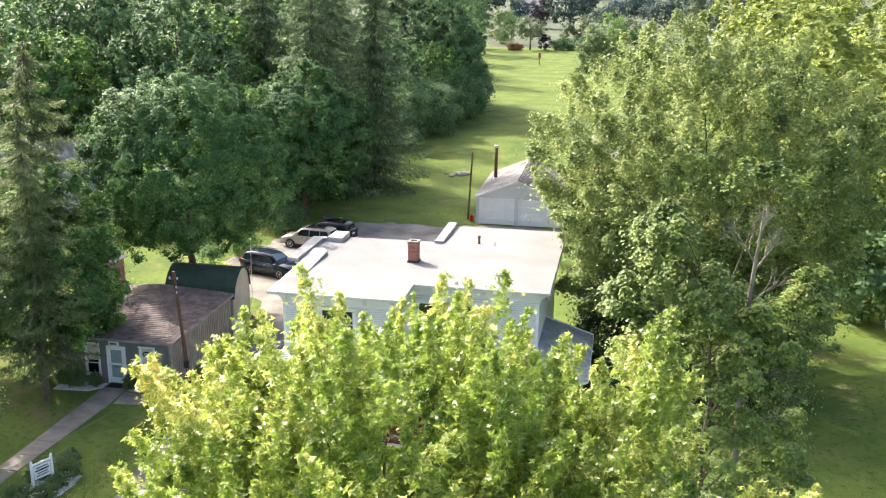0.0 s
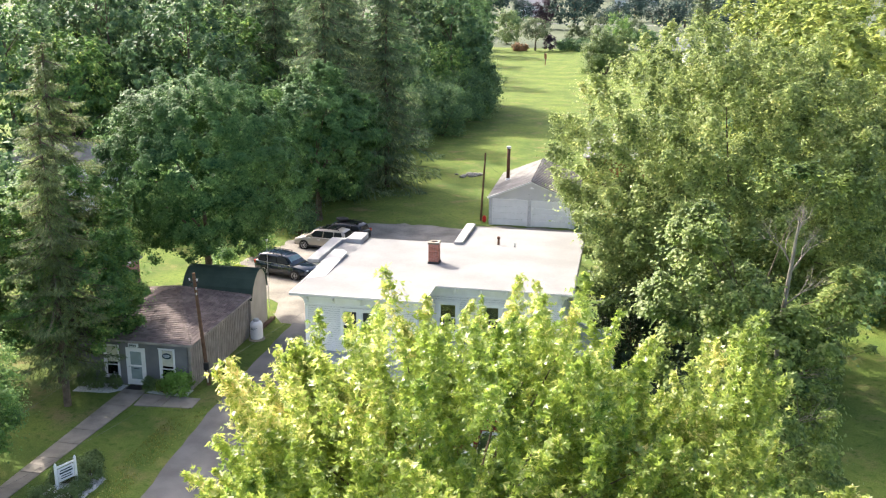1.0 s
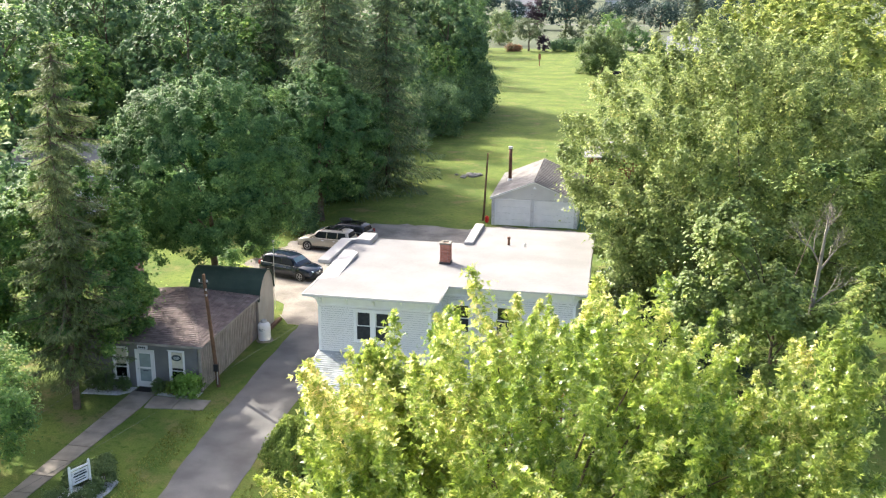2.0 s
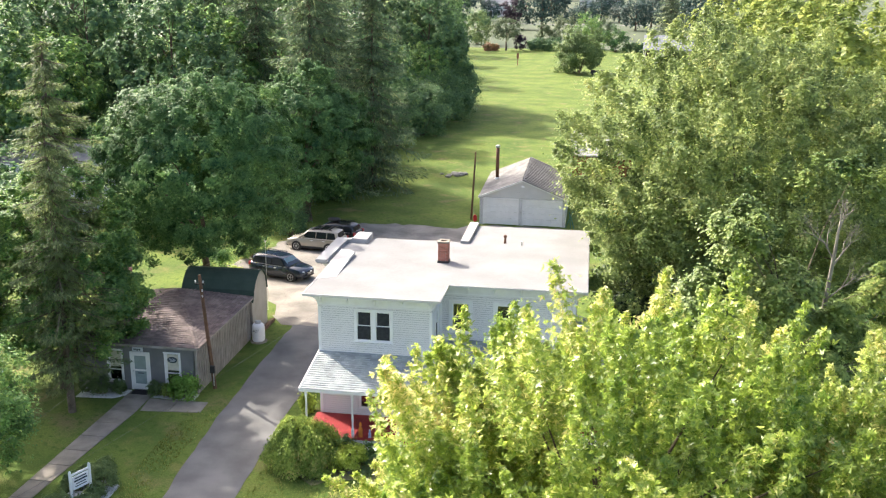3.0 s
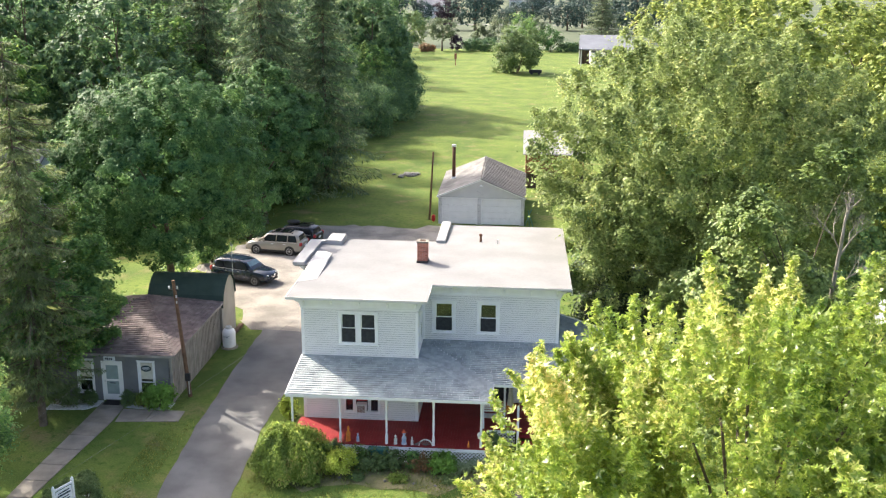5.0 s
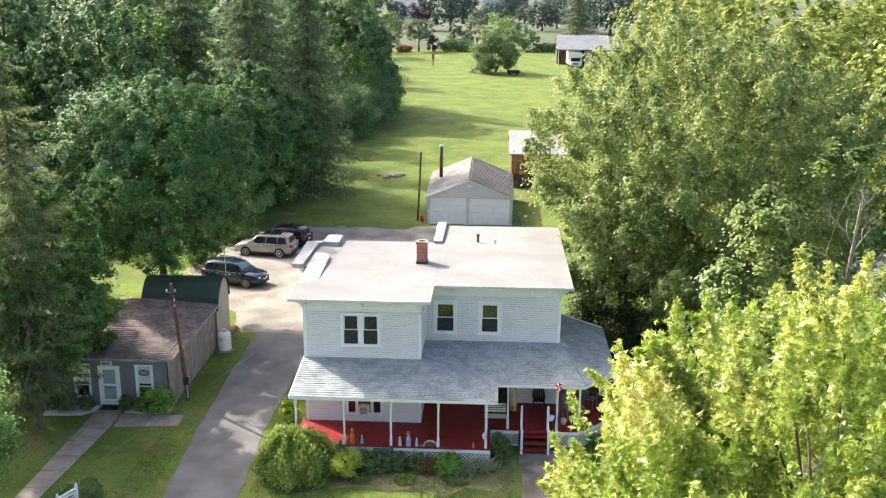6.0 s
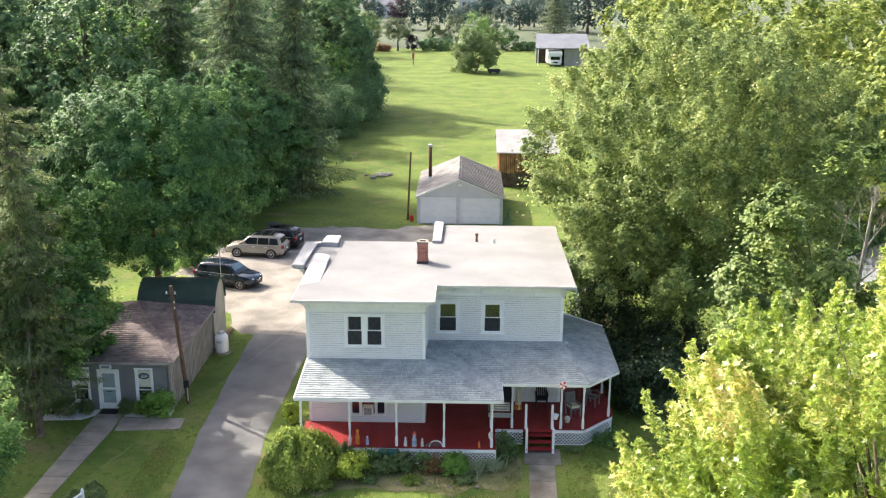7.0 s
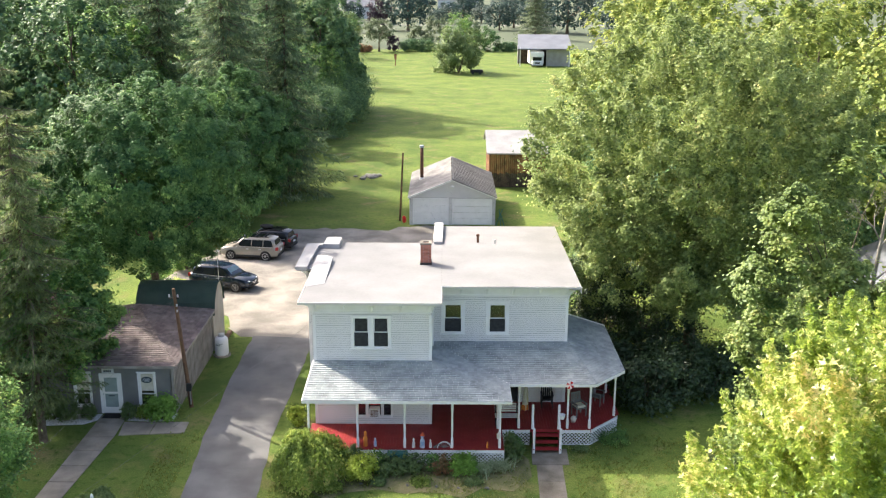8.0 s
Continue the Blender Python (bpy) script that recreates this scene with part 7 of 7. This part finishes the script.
for i, (x, y, rx, h, mt, lab) in enumerate(((-3.35, -3.1, 0.5, 0.62, "lf_box", "dark leafy plant along the porch lattice"), (-2.35, -3.15, 0.42, 0.5, "lf_mid", "fresh leafy plant along the porch lattice"), (-1.2, -3.35, 0.4, 0.36, "lf_box", "dark leafy plant along the porch lattice"), (0.1, -3.25, 0.34, 0.5, "lf_mid", "thin flowering stems along the porch lattice"), (0.95, -3.2, 0.3, 0.3, "lf_box", "dark leafy plant along the porch lattice"), (3.85, -1.5, 0.42, 0.5, "lf_mid", "leafy plant beside the porch steps"), (-2.2, -4.35, 0.3, 0.16, "lf_box", "low ground cover at the bed's edge"), (-0.4, -4.3, 0.4, 0.14, "lf_weep", "low ground cover at the bed's edge"), (-4.3, -4.9, 0.45, 0.2, "lf_weep", "low ground cover at the bed's edge"), (1.9, -4.2, 0.35, 0.16, "lf_box", "low ground cover at the bed's edge"))):
    shrub("shrub", lab, (x, y, 0), (rx, rx * 0.8, h), M[mt], int(2600 * rx), 0.10, 700 + i, rough=0.6, dome=0.7)
blade_clump("clump of pale sword-shaped leaves by the porch", (2.3, -3.3), 0.5, 0.7, 160, M["lf_blade"], 81)
blade_clump("clump of pale sword-shaped leaves by the porch", (3.1, -3.0), 0.5, 0.75, 160, M["lf_blade"], 82)
# round clipped shrubs by the office and the sign
for x, y, r in ((-16.95, 2.05, 0.36), (-14.95, 2.05, 0.36), (-17.9, 1.8, 0.55), (-18.6, 1.9, 0.5)):
    shrub("clipped_shrub", "dark clipped round shrub before the office", (x, y, 0), (r, r, r * 1.15), M["lf_box"], int(2600 * r / 0.4), 0.07, int(x * -10), group="office shrubs", rough=0.1, clumps=90, clump=0.22, drop=0.5)
shrub("shrub", "bright green leafy shrub at the office corner", (-13.35, 2.0, 0), (0.78, 0.6, 0.62), M["lf_fresh"], 3600, 0.15, 91)
shrub("shrub", "small variegated plant under the office window", (-14.15, 2.0, 0), (0.38, 0.35, 0.4), M["lf_weep"], 1200, 0.10, 92)
for x, y, r in ((-13.9, -6.9, 0.5), (-13.1, -7.2, 0.62), (-13.0, -8.1, 0.42), (-14.3, -7.6, 0.5), (-12.9, -9.1, 0.5), (-13.9, -9.5, 0.55), (-13.6, -6.0, 0.42)):
    shrub("clipped_shrub", "round clipped green shrub round the sign", (x, y, 0), (r, r, r * 0.85), M["lf_box"], int(3000 * r / 0.5), 0.075, int(x * -100 + y * 10), group="sign shrubs", rough=0.12, clumps=90, clump=0.22, drop=0.5)
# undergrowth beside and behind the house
# the darkest bushes carry the tree shade in their leaf colour
for i, (x, y, rx, h, mt) in enumerate(((10.9, 3.6, 1.7, 1.6, "lf_deep_shade"), (12.6, 4.8, 1.6, 1.5, "lf_deep_shade"), (9.9, 6.4, 1.2, 1.5, "lf_deep_shade"), (14.6, 5.4, 1.6, 1.3, "lf_deep_shade"), (16.5, 6.8, 1.6, 1.4, "lf_small"), (13.0, 8.0, 1.8, 1.8, "lf_deep_shade"), (9.6, 9.5, 1.8, 2.4, "lf_deep_shade"), (10.2, 12.6, 2.0, 2.6, "lf_deep_shade"), (9.8, 15.8, 2.2, 2.8, "lf_deep_shade"), (11.0, 19.5, 2.4, 2.8, "lf_wood"), (13.0, 15.0, 2.2, 2.4, "lf_deep_shade"), (19.0, 8.0, 1.7, 1.3, "lf_small"), (-18.6, 27.5, 1.2, 1.3, "lf_mid"), (-18.9, 21.8, 1.1, 1.3, "lf_mid"), (-17.0, 19.2, 0.9, 0.9, "lf_lime"), (-17.6, 34.5, 1.6, 1.6, "lf_wood"), (-6.6, 1.5, 0.4, 0.5, "lf_lime"), (-17.0, 78, 3.6, 3.8, "lf_wood"), (-15.6, 88, 3.6, 4.2, "lf_wood"), (-15.2, 96, 3.8, 4.4, "lf_wood"), (-14.8, 104, 3.8, 4.6, "lf_wood"), (-14.6, 112, 3.8, 4.4, "lf_wood"), (-16.0, 121, 3.8, 4.2, "lf_wood"), (-17.5, 49, 2.4, 2.4, "lf_wood"), (20.5, 17.0, 2.2, 2.2, "lf_wood"))):
    shrub("shrub", "leafy undergrowth in the shade of the trees" if mt in ("lf_wood", "lf_deep_shade") else "fresh green bush at the lawn's edge", (x, y, 0), (rx, rx * 0.9, h), M[mt], int(2600 * rx), 0.17, 200 + i, clumps=50)

# rough grass on the front lawn
rng = np.random.default_rng(91)
g = np.stack([rng.uniform(-12.5, 12.5, 60000), rng.uniform(-13, 0.5, 60000)], 1)
keep = (g[:, 0] > -6.9) | (g[:, 0] < -11.0)
keep &= ~((g[:, 0] > 4.35) & (g[:, 0] < 6.35) & (g[:, 1] < -0.7))
keep &= ~((g[:, 0] > -5.7) & (g[:, 0] < 3.4) & (g[:, 1] > -2.7)) & ~((g[:, 0] > 3.2) & (g[:, 0] < 9.2) & (g[:, 1] > -0.7))
keep &= np.array([noise.noise(Vector((x * 0.45, y * 0.45, 2))) + noise.noise(Vector((x * 1.7, y * 1.7, 7))) * 0.9 > rng.uniform(-0.5, 0.6) for x, y in g])
g = g[keep]
n = len(g)
up_head = np.stack([rng.normal(size=n) * 0.5, rng.normal(size=n) * 0.5, np.ones(n)], 1)
me = leaves("grass", np.column_stack([g, rng.uniform(0.02, 0.06, n)]), rng.normal(size=(n, 3)) * np.array([1, 1, 0.3]), 0.085 * rng.uniform(0.6, 1.5, n), M["lf_grass"], rng, NARROW, heads=up_head)
tagged(new("grass", me), "uneven tufts of lawn grass before the porch", "grass", kind="stuff")

# ---- trees ----
fore = dict(r=0.2, shape=MAPLE, up=1.0, wild=0.85, drop=0.45, flat=1.0, rough=0.28, shoot=3.9, lean=0.55, loose=0.10, ball=0.3, dome=0.0, taper=0.12)
broadleaf("maple_tree", "young maple with bright yellow-green leaves in full sun", (7.35, -31.4, 0), 16.7, (3.2, 3.7, 2.75), 14.7, M["lf_fore"], 185000, 0.092, 11, limbs=70, clumps=780, clump=0.057,
          more=((1.5, -0.2, 15.1, 1.2, 2.0, 2.4, 150), (-1.7, 0.2, 14.5, 1.2, 1.6, 2.1, 130), (0.2, -0.4, 12.4, 3.5, 4.6, 2.4, 320)), **fore)
# right-hand lobes of the crown, built as a second tree with paler leaves
broadleaf("maple_tree", "young maple with paler cream-tipped leaves", (10.3, -31.6, 0), 15.6, (1.3, 2.6, 2.1), 14.5, M["lf_cream_tip"], 100000, 0.092, 61, limbs=40, clumps=260, clump=0.082,
          more=((0.3, 0.2, 15.3, 0.8, 1.6, 2.1, 120), (1.95, -0.2, 13.6, 1.1, 2.0, 2.0, 160), (0.1, -0.4, 12.2, 2.6, 4.0, 2.2, 190), (-1.9, -2.2, 14.7, 1.3, 1.4, 1.7, 110), (-2.9, -1.9, 14.5, 1.1, 1.3, 1.7, 90)), **fore)
broadleaf("maple_tree", "broad spreading maple with sunlit olive-green leaves", (14.9, 11.6, 0), 11.5, (8.8, 8.2, 7.4), 11.2, M["lf_big"], 330000, 0.172, 12, r=0.34, limbs=4, clumps=980, clump=0.086, loose=0.12, ball=0.5, dome=0.3, wild=0.55, drop=0.42, rough=0.26, shoot=1.3, lean=1.1, up=0.9, more=((-2.6, -1.2, 6.4, 5.6, 5.6, 3.8, 170), (2.0, -1.0, 5.2, 5.6, 5.6, 3.6, 150)))
broadleaf("tree", "ragged half-dead tree with sparse yellowing leaves", (13.3, -12.0, 0), 13.5, (2.9, 2.9, 4.6), 7.2, M["lf_small"], 105000, 0.138, 13, r=0.16, limbs=34, clumps=190, clump=0.15, drop=0.4, rough=0.4, flat=0.5, shoot=0.8, lean=1.2, wild=0.45, loose=0.08, ball=0.8, dome=0.6, up=0.9,
          more=((-1.7, -0.6, 13.3, 0.8, 0.9, 1.7, 30), (-2.7, -0.4, 11.8, 0.6, 0.8, 1.0, 16), (-0.2, -0.8, 11.8, 1.4, 1.2, 1.2, 34), (1.2, -1.0, 10.8, 1.4, 1.2, 1.5, 34), (2.7, -0.3, 11.6, 1.0, 1.0, 1.6, 30), (1.3, 0.6, 15.6, 1.3, 0.8, 0.8, 9)))
broadleaf("maple_tree", "round dark green maple behind the office", (-17.2, 14.9, 0), 9.0, (6.2, 5.7, 5.9), 9.3, M["lf_maple"], 160000, 0.175, 14, r=0.35, limbs=4, clumps=1150, clump=0.094, shoot=0.6, lean=1.2, loose=0.04, ball=0.45, dome=1.2, wild=0.35, up=0.5, drop=0.26, rough=0.28, taper=-0.2)
broadleaf("maple_tree", "dark green maple beside the parking yard", (-17.6, 39.6, 0), 7.5, (5.7, 5.5, 5.9), 7.3, M["lf_maple"], 80000, 0.24, 15, r=0.32, limbs=4, clumps=860, clump=0.104, shoot=0.6, lean=1.2, loose=0.04, ball=0.45, dome=1.2, wild=0.35, up=0.5, drop=0.26, rough=0.28)
broadleaf("tree", "fresh green broadleaf tree beside the office", (-20.1, 2.2, 0), 12.2, (4.9, 3.5, 5.0), 6.4, M["lf_mid"], 92000, 0.18, 16, r=0.2, limbs=10, clumps=340, clump=0.13, drop=0.25, rough=0.3, shoot=0.8, lean=1.1, loose=0.12, ball=0.4, dome=0.3, wild=0.45, up=1.0)
broadleaf("tree", "small silvery-green tree by the street", (-18.2, -8.8, 0), 6.8, (2.9, 2.6, 2.7), 3.9, M["lf_mid"], 26000, 0.14, 17, r=0.12, limbs=20, clumps=220, clump=0.15, rough=0.35, up=1.0, dome=0.3)
old_spruce = spruce("spruce_tree", "old drooping spruce with dark hanging boughs", (-18.2, -0.5, 0), 15.2, 2.6, M["needle"], 18, whorls=21, per=6, sprays=74, spray=0.21, low=2.6, droop=0.42, r=0.2, hang=1.9, shape=0.68, uneven=0.7, skirt=0.6)
copy_thing(old_spruce, Matrix.Translation((-21.4, 5.4, 0)) @ Matrix.Rotation(radians(130), 4, "Z") @ Matrix.Diagonal((1.5, 1.5, 1.16, 1)))
back_spruce = spruce("spruce_tree", "tall dark spruce at the wood's edge", (-20.8, 57.5, 0), 27, 6.8, M["needle_blue"], 19, whorls=30, per=6, sprays=26, spray=0.62, low=1.2, droop=0.34, r=0.35, hang=0.9, uneven=0.5)
for x, y, k, turn in ((-28.0, 58.0, 1.02, 50), (-24.0, 72.0, 0.98, 140), (-35.5, 63.0, 1.05, 220), (-15.0, 54.5, 0.88, 300), (-19.8, 49.2, 1.0, 80), (-19.5, 120.0, 1.0, 20), (-24.0, 127.0, 1.06, 190), (-26.0, 108.0, 1.0, 260)):
    copy_thing(back_spruce, Matrix.Translation((x, y, 0)) @ Matrix.Rotation(radians(turn), 4, "Z") @ Matrix.Diagonal((k * 0.9, k * 0.9, k, 1)))

# bare dead limbs above the ragged tree
dead = thing("dead_tree", "bleached bare dead trunk with forking twigs", "tree", (14.6, -12.6, 0))
rng = np.random.default_rng(23)
bm = bmnew()
def fork(p, d, ln, r, depth):
    q = p + d * ln
    tube(bm, p, q, r, r * 0.72, 6 if r > 0.03 else 4)
    if depth == 0:
        return
    for i in range(3 if depth > 2 else 2):
        nd = (d + Vector(rng.normal(size=3)) * 0.42 + Vector((0, 0, 0.12))).normalized()
        fork(p.lerp(q, rng.uniform(0.65, 1.0)), nd, ln * rng.uniform(0.6, 0.85), r * rng.uniform(0.42, 0.6), depth - 1)


tube(bm, (0, 0, -0.1), (-0.3, 0.1, 6.0), 0.13, 0.10, 10)
tube(bm, (-0.3, 0.1, 6.0), (-0.45, 0.0, 11.0), 0.10, 0.08, 9)
tube(bm, (-0.45, 0.0, 11.0), (-0.27, 0.0, 13.6), 0.08, 0.055, 8)
for p, d, ln, r, k in (((-0.27, 0, 13.6), (0.05, 0, 1), 0.62, 0.05, 5), ((-0.30, 0, 13.2), (-0.45, 0.1, 0.8), 0.6, 0.03, 5), ((-0.30, 0, 13.0), (0.5, 0.1, 0.8), 0.6, 0.032, 5), ((-0.4, 0, 11.9), (0.6, -0.2, 0.7), 0.7, 0.03, 4),
                       ((-0.4, 0, 11.3), (-0.6, -0.2, 0.55), 0.75, 0.03, 5), ((-0.42, 0, 9.6), (0.75, -0.4, 0.3), 0.8, 0.03, 4), ((-0.35, 0, 8.0), (0.6, -0.7, 0.3), 0.9, 0.035, 4), ((-0.3, 0, 6.0), (-0.4, -0.9, 0.2), 1.0, 0.035, 4), ((-0.3, 0, 5.2), (0.5, -0.9, 0.15), 1.0, 0.03, 4)):
    fork(Vector(p), Vector(d).normalized(), ln, r, k)
part("trunk", bm, M["dead_wood"], dead)

# woodland: three pattern trees, then copies at other places, sizes and turns
patterns = []
wood_label = "tall leafy woodland tree"
for i, (mt, rr) in enumerate((("lf_wood", (6.6, 6.4, 8.6)), ("lf_wood", (5.6, 5.8, 9.2)), ("lf_gold", (7.0, 6.6, 8.8)), ("lf_mid", (6.2, 6.0, 7.6)))):
    at = [(-41, 62, 0), (-34, 50, 0), (25, 31, 0), (-56, 58, 0)][i]
    patterns.append(broadleaf("woodland_tree", wood_label if mt == "lf_wood" else ("tall sunlit yellow-green tree" if mt == "lf_gold" else "fresh green woodland tree"), at, 18, rr, 11.0, M[mt], 11500, 0.46, 300 + i, r=0.3, limbs=14, group="woodland trees", clumps=270, clump=0.122, rough=0.36, drop=0.36, shoot=0.9, lean=1.2, loose=0.12, ball=0.5, dome=0.9, wild=0.4, up=0.6))


def plant(which, x, y, s, turn, sink=0.0):
    o = patterns[which]
    copy_thing(o, Matrix.Translation((x, y, -sink)) @ Matrix.Rotation(radians(turn), 4, "Z") @ Matrix.Diagonal((s, s, s, 1)))


understorey = shrub("understorey_bush", "dense dark undergrowth at the foot of the wood", (-24.5, 47, 0), (4.2, 4.0, 3.6), M["lf_wood"], 3200, 0.5, 395, group="understorey", clumps=120, clump=0.16)
rng = np.random.default_rng(77)
for x, y, k in ((-30, 44, 1.0), (-50, 34, 1.1), (-58, 36, 1.1), (-32, 53, 1.1), (-40, 50, 1.2), (-48, 54, 1.2), (-62, 48, 1.2), (-26, 64, 1.0), (-20.5, 68, 0.8), (-34, 72, 1.2), (-46, 66, 1.3), (-29, 84, 1.2), (-22, 80, 0.9), (23, 40, 1.0), (20, 56, 1.0), (20, 66, 1.0), (22, 84, 1.1), (26, 24, 1.0), (32, 34, 1.2), (-40, 27, 1.1), (-28, 33, 0.8), (-16.6, 95, 0.9), (-16.0, 104, 1.0), (-15.2, 113, 1.0), (-19, 88, 1.1), (-22, 100, 1.2)):
    copy_thing(understorey, Matrix.Translation((x, y, 0)) @ Matrix.Rotation(rng.uniform(0, 6.28), 4, "Z") @ Matrix.Diagonal((k, k, k, 1)))
# (3, -31.5, 4.5) and (1, -26.0, -0.5) are unseen, added to shade the lawn
for which, x, y, s in ((0, -50, 44, 0.95), (1, -29, 46, 0.75), (1, -47, 58, 1.1), (0, -54, 68, 1.15), (1, -32, 66, 0.95), (3, -43, 90, 1.2), (1, -46, 76, 1.1), (3, -66, 70, 1.15), (0, -60, 90, 1.25), (1, -36, 88, 1.1), (3, -74, 52, 1.0), (0, -30, 100, 1.0), (1, -45, 110, 1.2), (0, -24.5, 92, 0.66), (0, -18.0, 107, 1.0), (1, -19.5, 118, 0.85), (3, -31.5, 4.5, 0.66), (1, -26.0, -0.5, 0.68), (3, -45, 46, 0.85), (0, -52, 60, 1.0), (3, -33, 56, 0.95), (0, -58, 42, 0.85), (3, -17.2, 99, 0.62), (1, -17.0, 112, 0.8), (0, -22, 84, 0.8), (1, -23, 112, 1.0),
                       (2, 24, 52, 1.0), (2, 33, 44, 1.05), (2, 22.5, 72, 1.0), (2, 32, 22, 0.95), (2, 42, 30, 1.1), (2, 30, 92, 1.1), (2, 45, 60, 1.2), (2, 38, 120, 1.2), (0, 48, 190, 1.2)):
    plant(which, x, y, s, rng.uniform(0, 360))
# trees along the lawn's far left
for which, x, y, k in ((1, -22.0, 151, 0.72), (0, -29.0, 168, 0.8), (3, -33.0, 196, 0.9), (0, -33.0, 222, 0.95), (1, -35.0, 240, 0.8)):
    plant(which, x, y, k, rng.uniform(0, 360))
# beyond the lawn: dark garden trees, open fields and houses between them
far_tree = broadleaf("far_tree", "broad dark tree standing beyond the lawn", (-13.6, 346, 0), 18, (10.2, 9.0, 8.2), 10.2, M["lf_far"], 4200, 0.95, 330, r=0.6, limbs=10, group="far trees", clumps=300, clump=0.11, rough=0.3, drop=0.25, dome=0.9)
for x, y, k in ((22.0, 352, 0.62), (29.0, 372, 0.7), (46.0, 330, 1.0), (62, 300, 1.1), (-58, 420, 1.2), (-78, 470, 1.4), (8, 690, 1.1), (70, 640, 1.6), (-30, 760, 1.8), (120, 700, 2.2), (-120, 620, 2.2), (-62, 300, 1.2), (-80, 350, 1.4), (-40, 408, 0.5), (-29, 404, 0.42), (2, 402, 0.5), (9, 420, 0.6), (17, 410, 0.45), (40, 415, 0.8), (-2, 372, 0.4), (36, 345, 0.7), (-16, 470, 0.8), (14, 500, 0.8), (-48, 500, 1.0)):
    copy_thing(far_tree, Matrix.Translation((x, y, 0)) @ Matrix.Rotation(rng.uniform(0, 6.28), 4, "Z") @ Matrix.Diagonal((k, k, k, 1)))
broadleaf("plum_tree", "purple-leaved tree beside the dark one", (-25.0, 349, 0), 13, (4.6, 4.4, 6.0), 7.4, M["lf_plum"], 4000, 0.6, 331, r=0.25, limbs=8, clumps=120, clump=0.16, dome=0.8)
spruce("spruce_tree", "blue-grey spruce beyond the carport", (31.0, 296, 0), 19, 7.6, M["lf_sage"], 332, whorls=18, per=7, sprays=14, spray=0.9, low=0.8, droop=0.2, hang=0.3)
broadleaf("small_tree", "small open tree at the far lawn's edge", (-18.0, 240, 0), 8.8, (4.0, 3.8, 2.9), 6.0, M["lf_sage"], 5200, 0.36, 402, r=0.28, limbs=16, clumps=90, clump=0.17, rough=0.4)
shrub("round_shrub", "large round shrub standing alone on the far lawn", (3.7, 179.5, 0), (5.2, 5.0, 5.0), M["lf_box"], 16000, 0.40, 401, clumps=150, clump=0.15, dome=0.9, rough=0.4)
for i, (x, y, rx, h, mt) in enumerate(((-14.0, 241, 1.7, 2.2, "lf_plum"), (-9.6, 242, 2.6, 1.9, "lf_wood"), (-5.2, 242, 3.2, 1.9, "lf_wood"), (-7.6, 247, 2.6, 3.9, "lf_sage"), (-2.2, 246, 3.4, 4.8, "lf_sage"), (4.6, 251, 4.2, 5.4, "lf_mid"), (12.6, 243, 3.6, 3.2, "lf_maple"), (17.4, 244, 2.2, 1.2, "lf_wood"), (20.8, 244, 2.2, 1.1, "lf_wood"), (-22.0, 238, 2.0, 1.0, "lf_rusty"), (-29.0, 262, 4.5, 5.0, "lf_box"), (9.0, 300, 4.0, 3.4, "lf_sage"), (-36, 330, 5, 4, "lf_wood"))):
    shrub("hedge_shrub", "plum-coloured bush in the hedge at the end of the lawn" if mt == "lf_plum" else "bush in the loose hedge at the end of the lawn", (x, y, 0), (rx, rx * 0.8, h), M[mt], int(1100 * rx), 0.40, 410 + i, group="far hedge", clumps=60, clump=0.22, dome=0.9, rough=0.5)
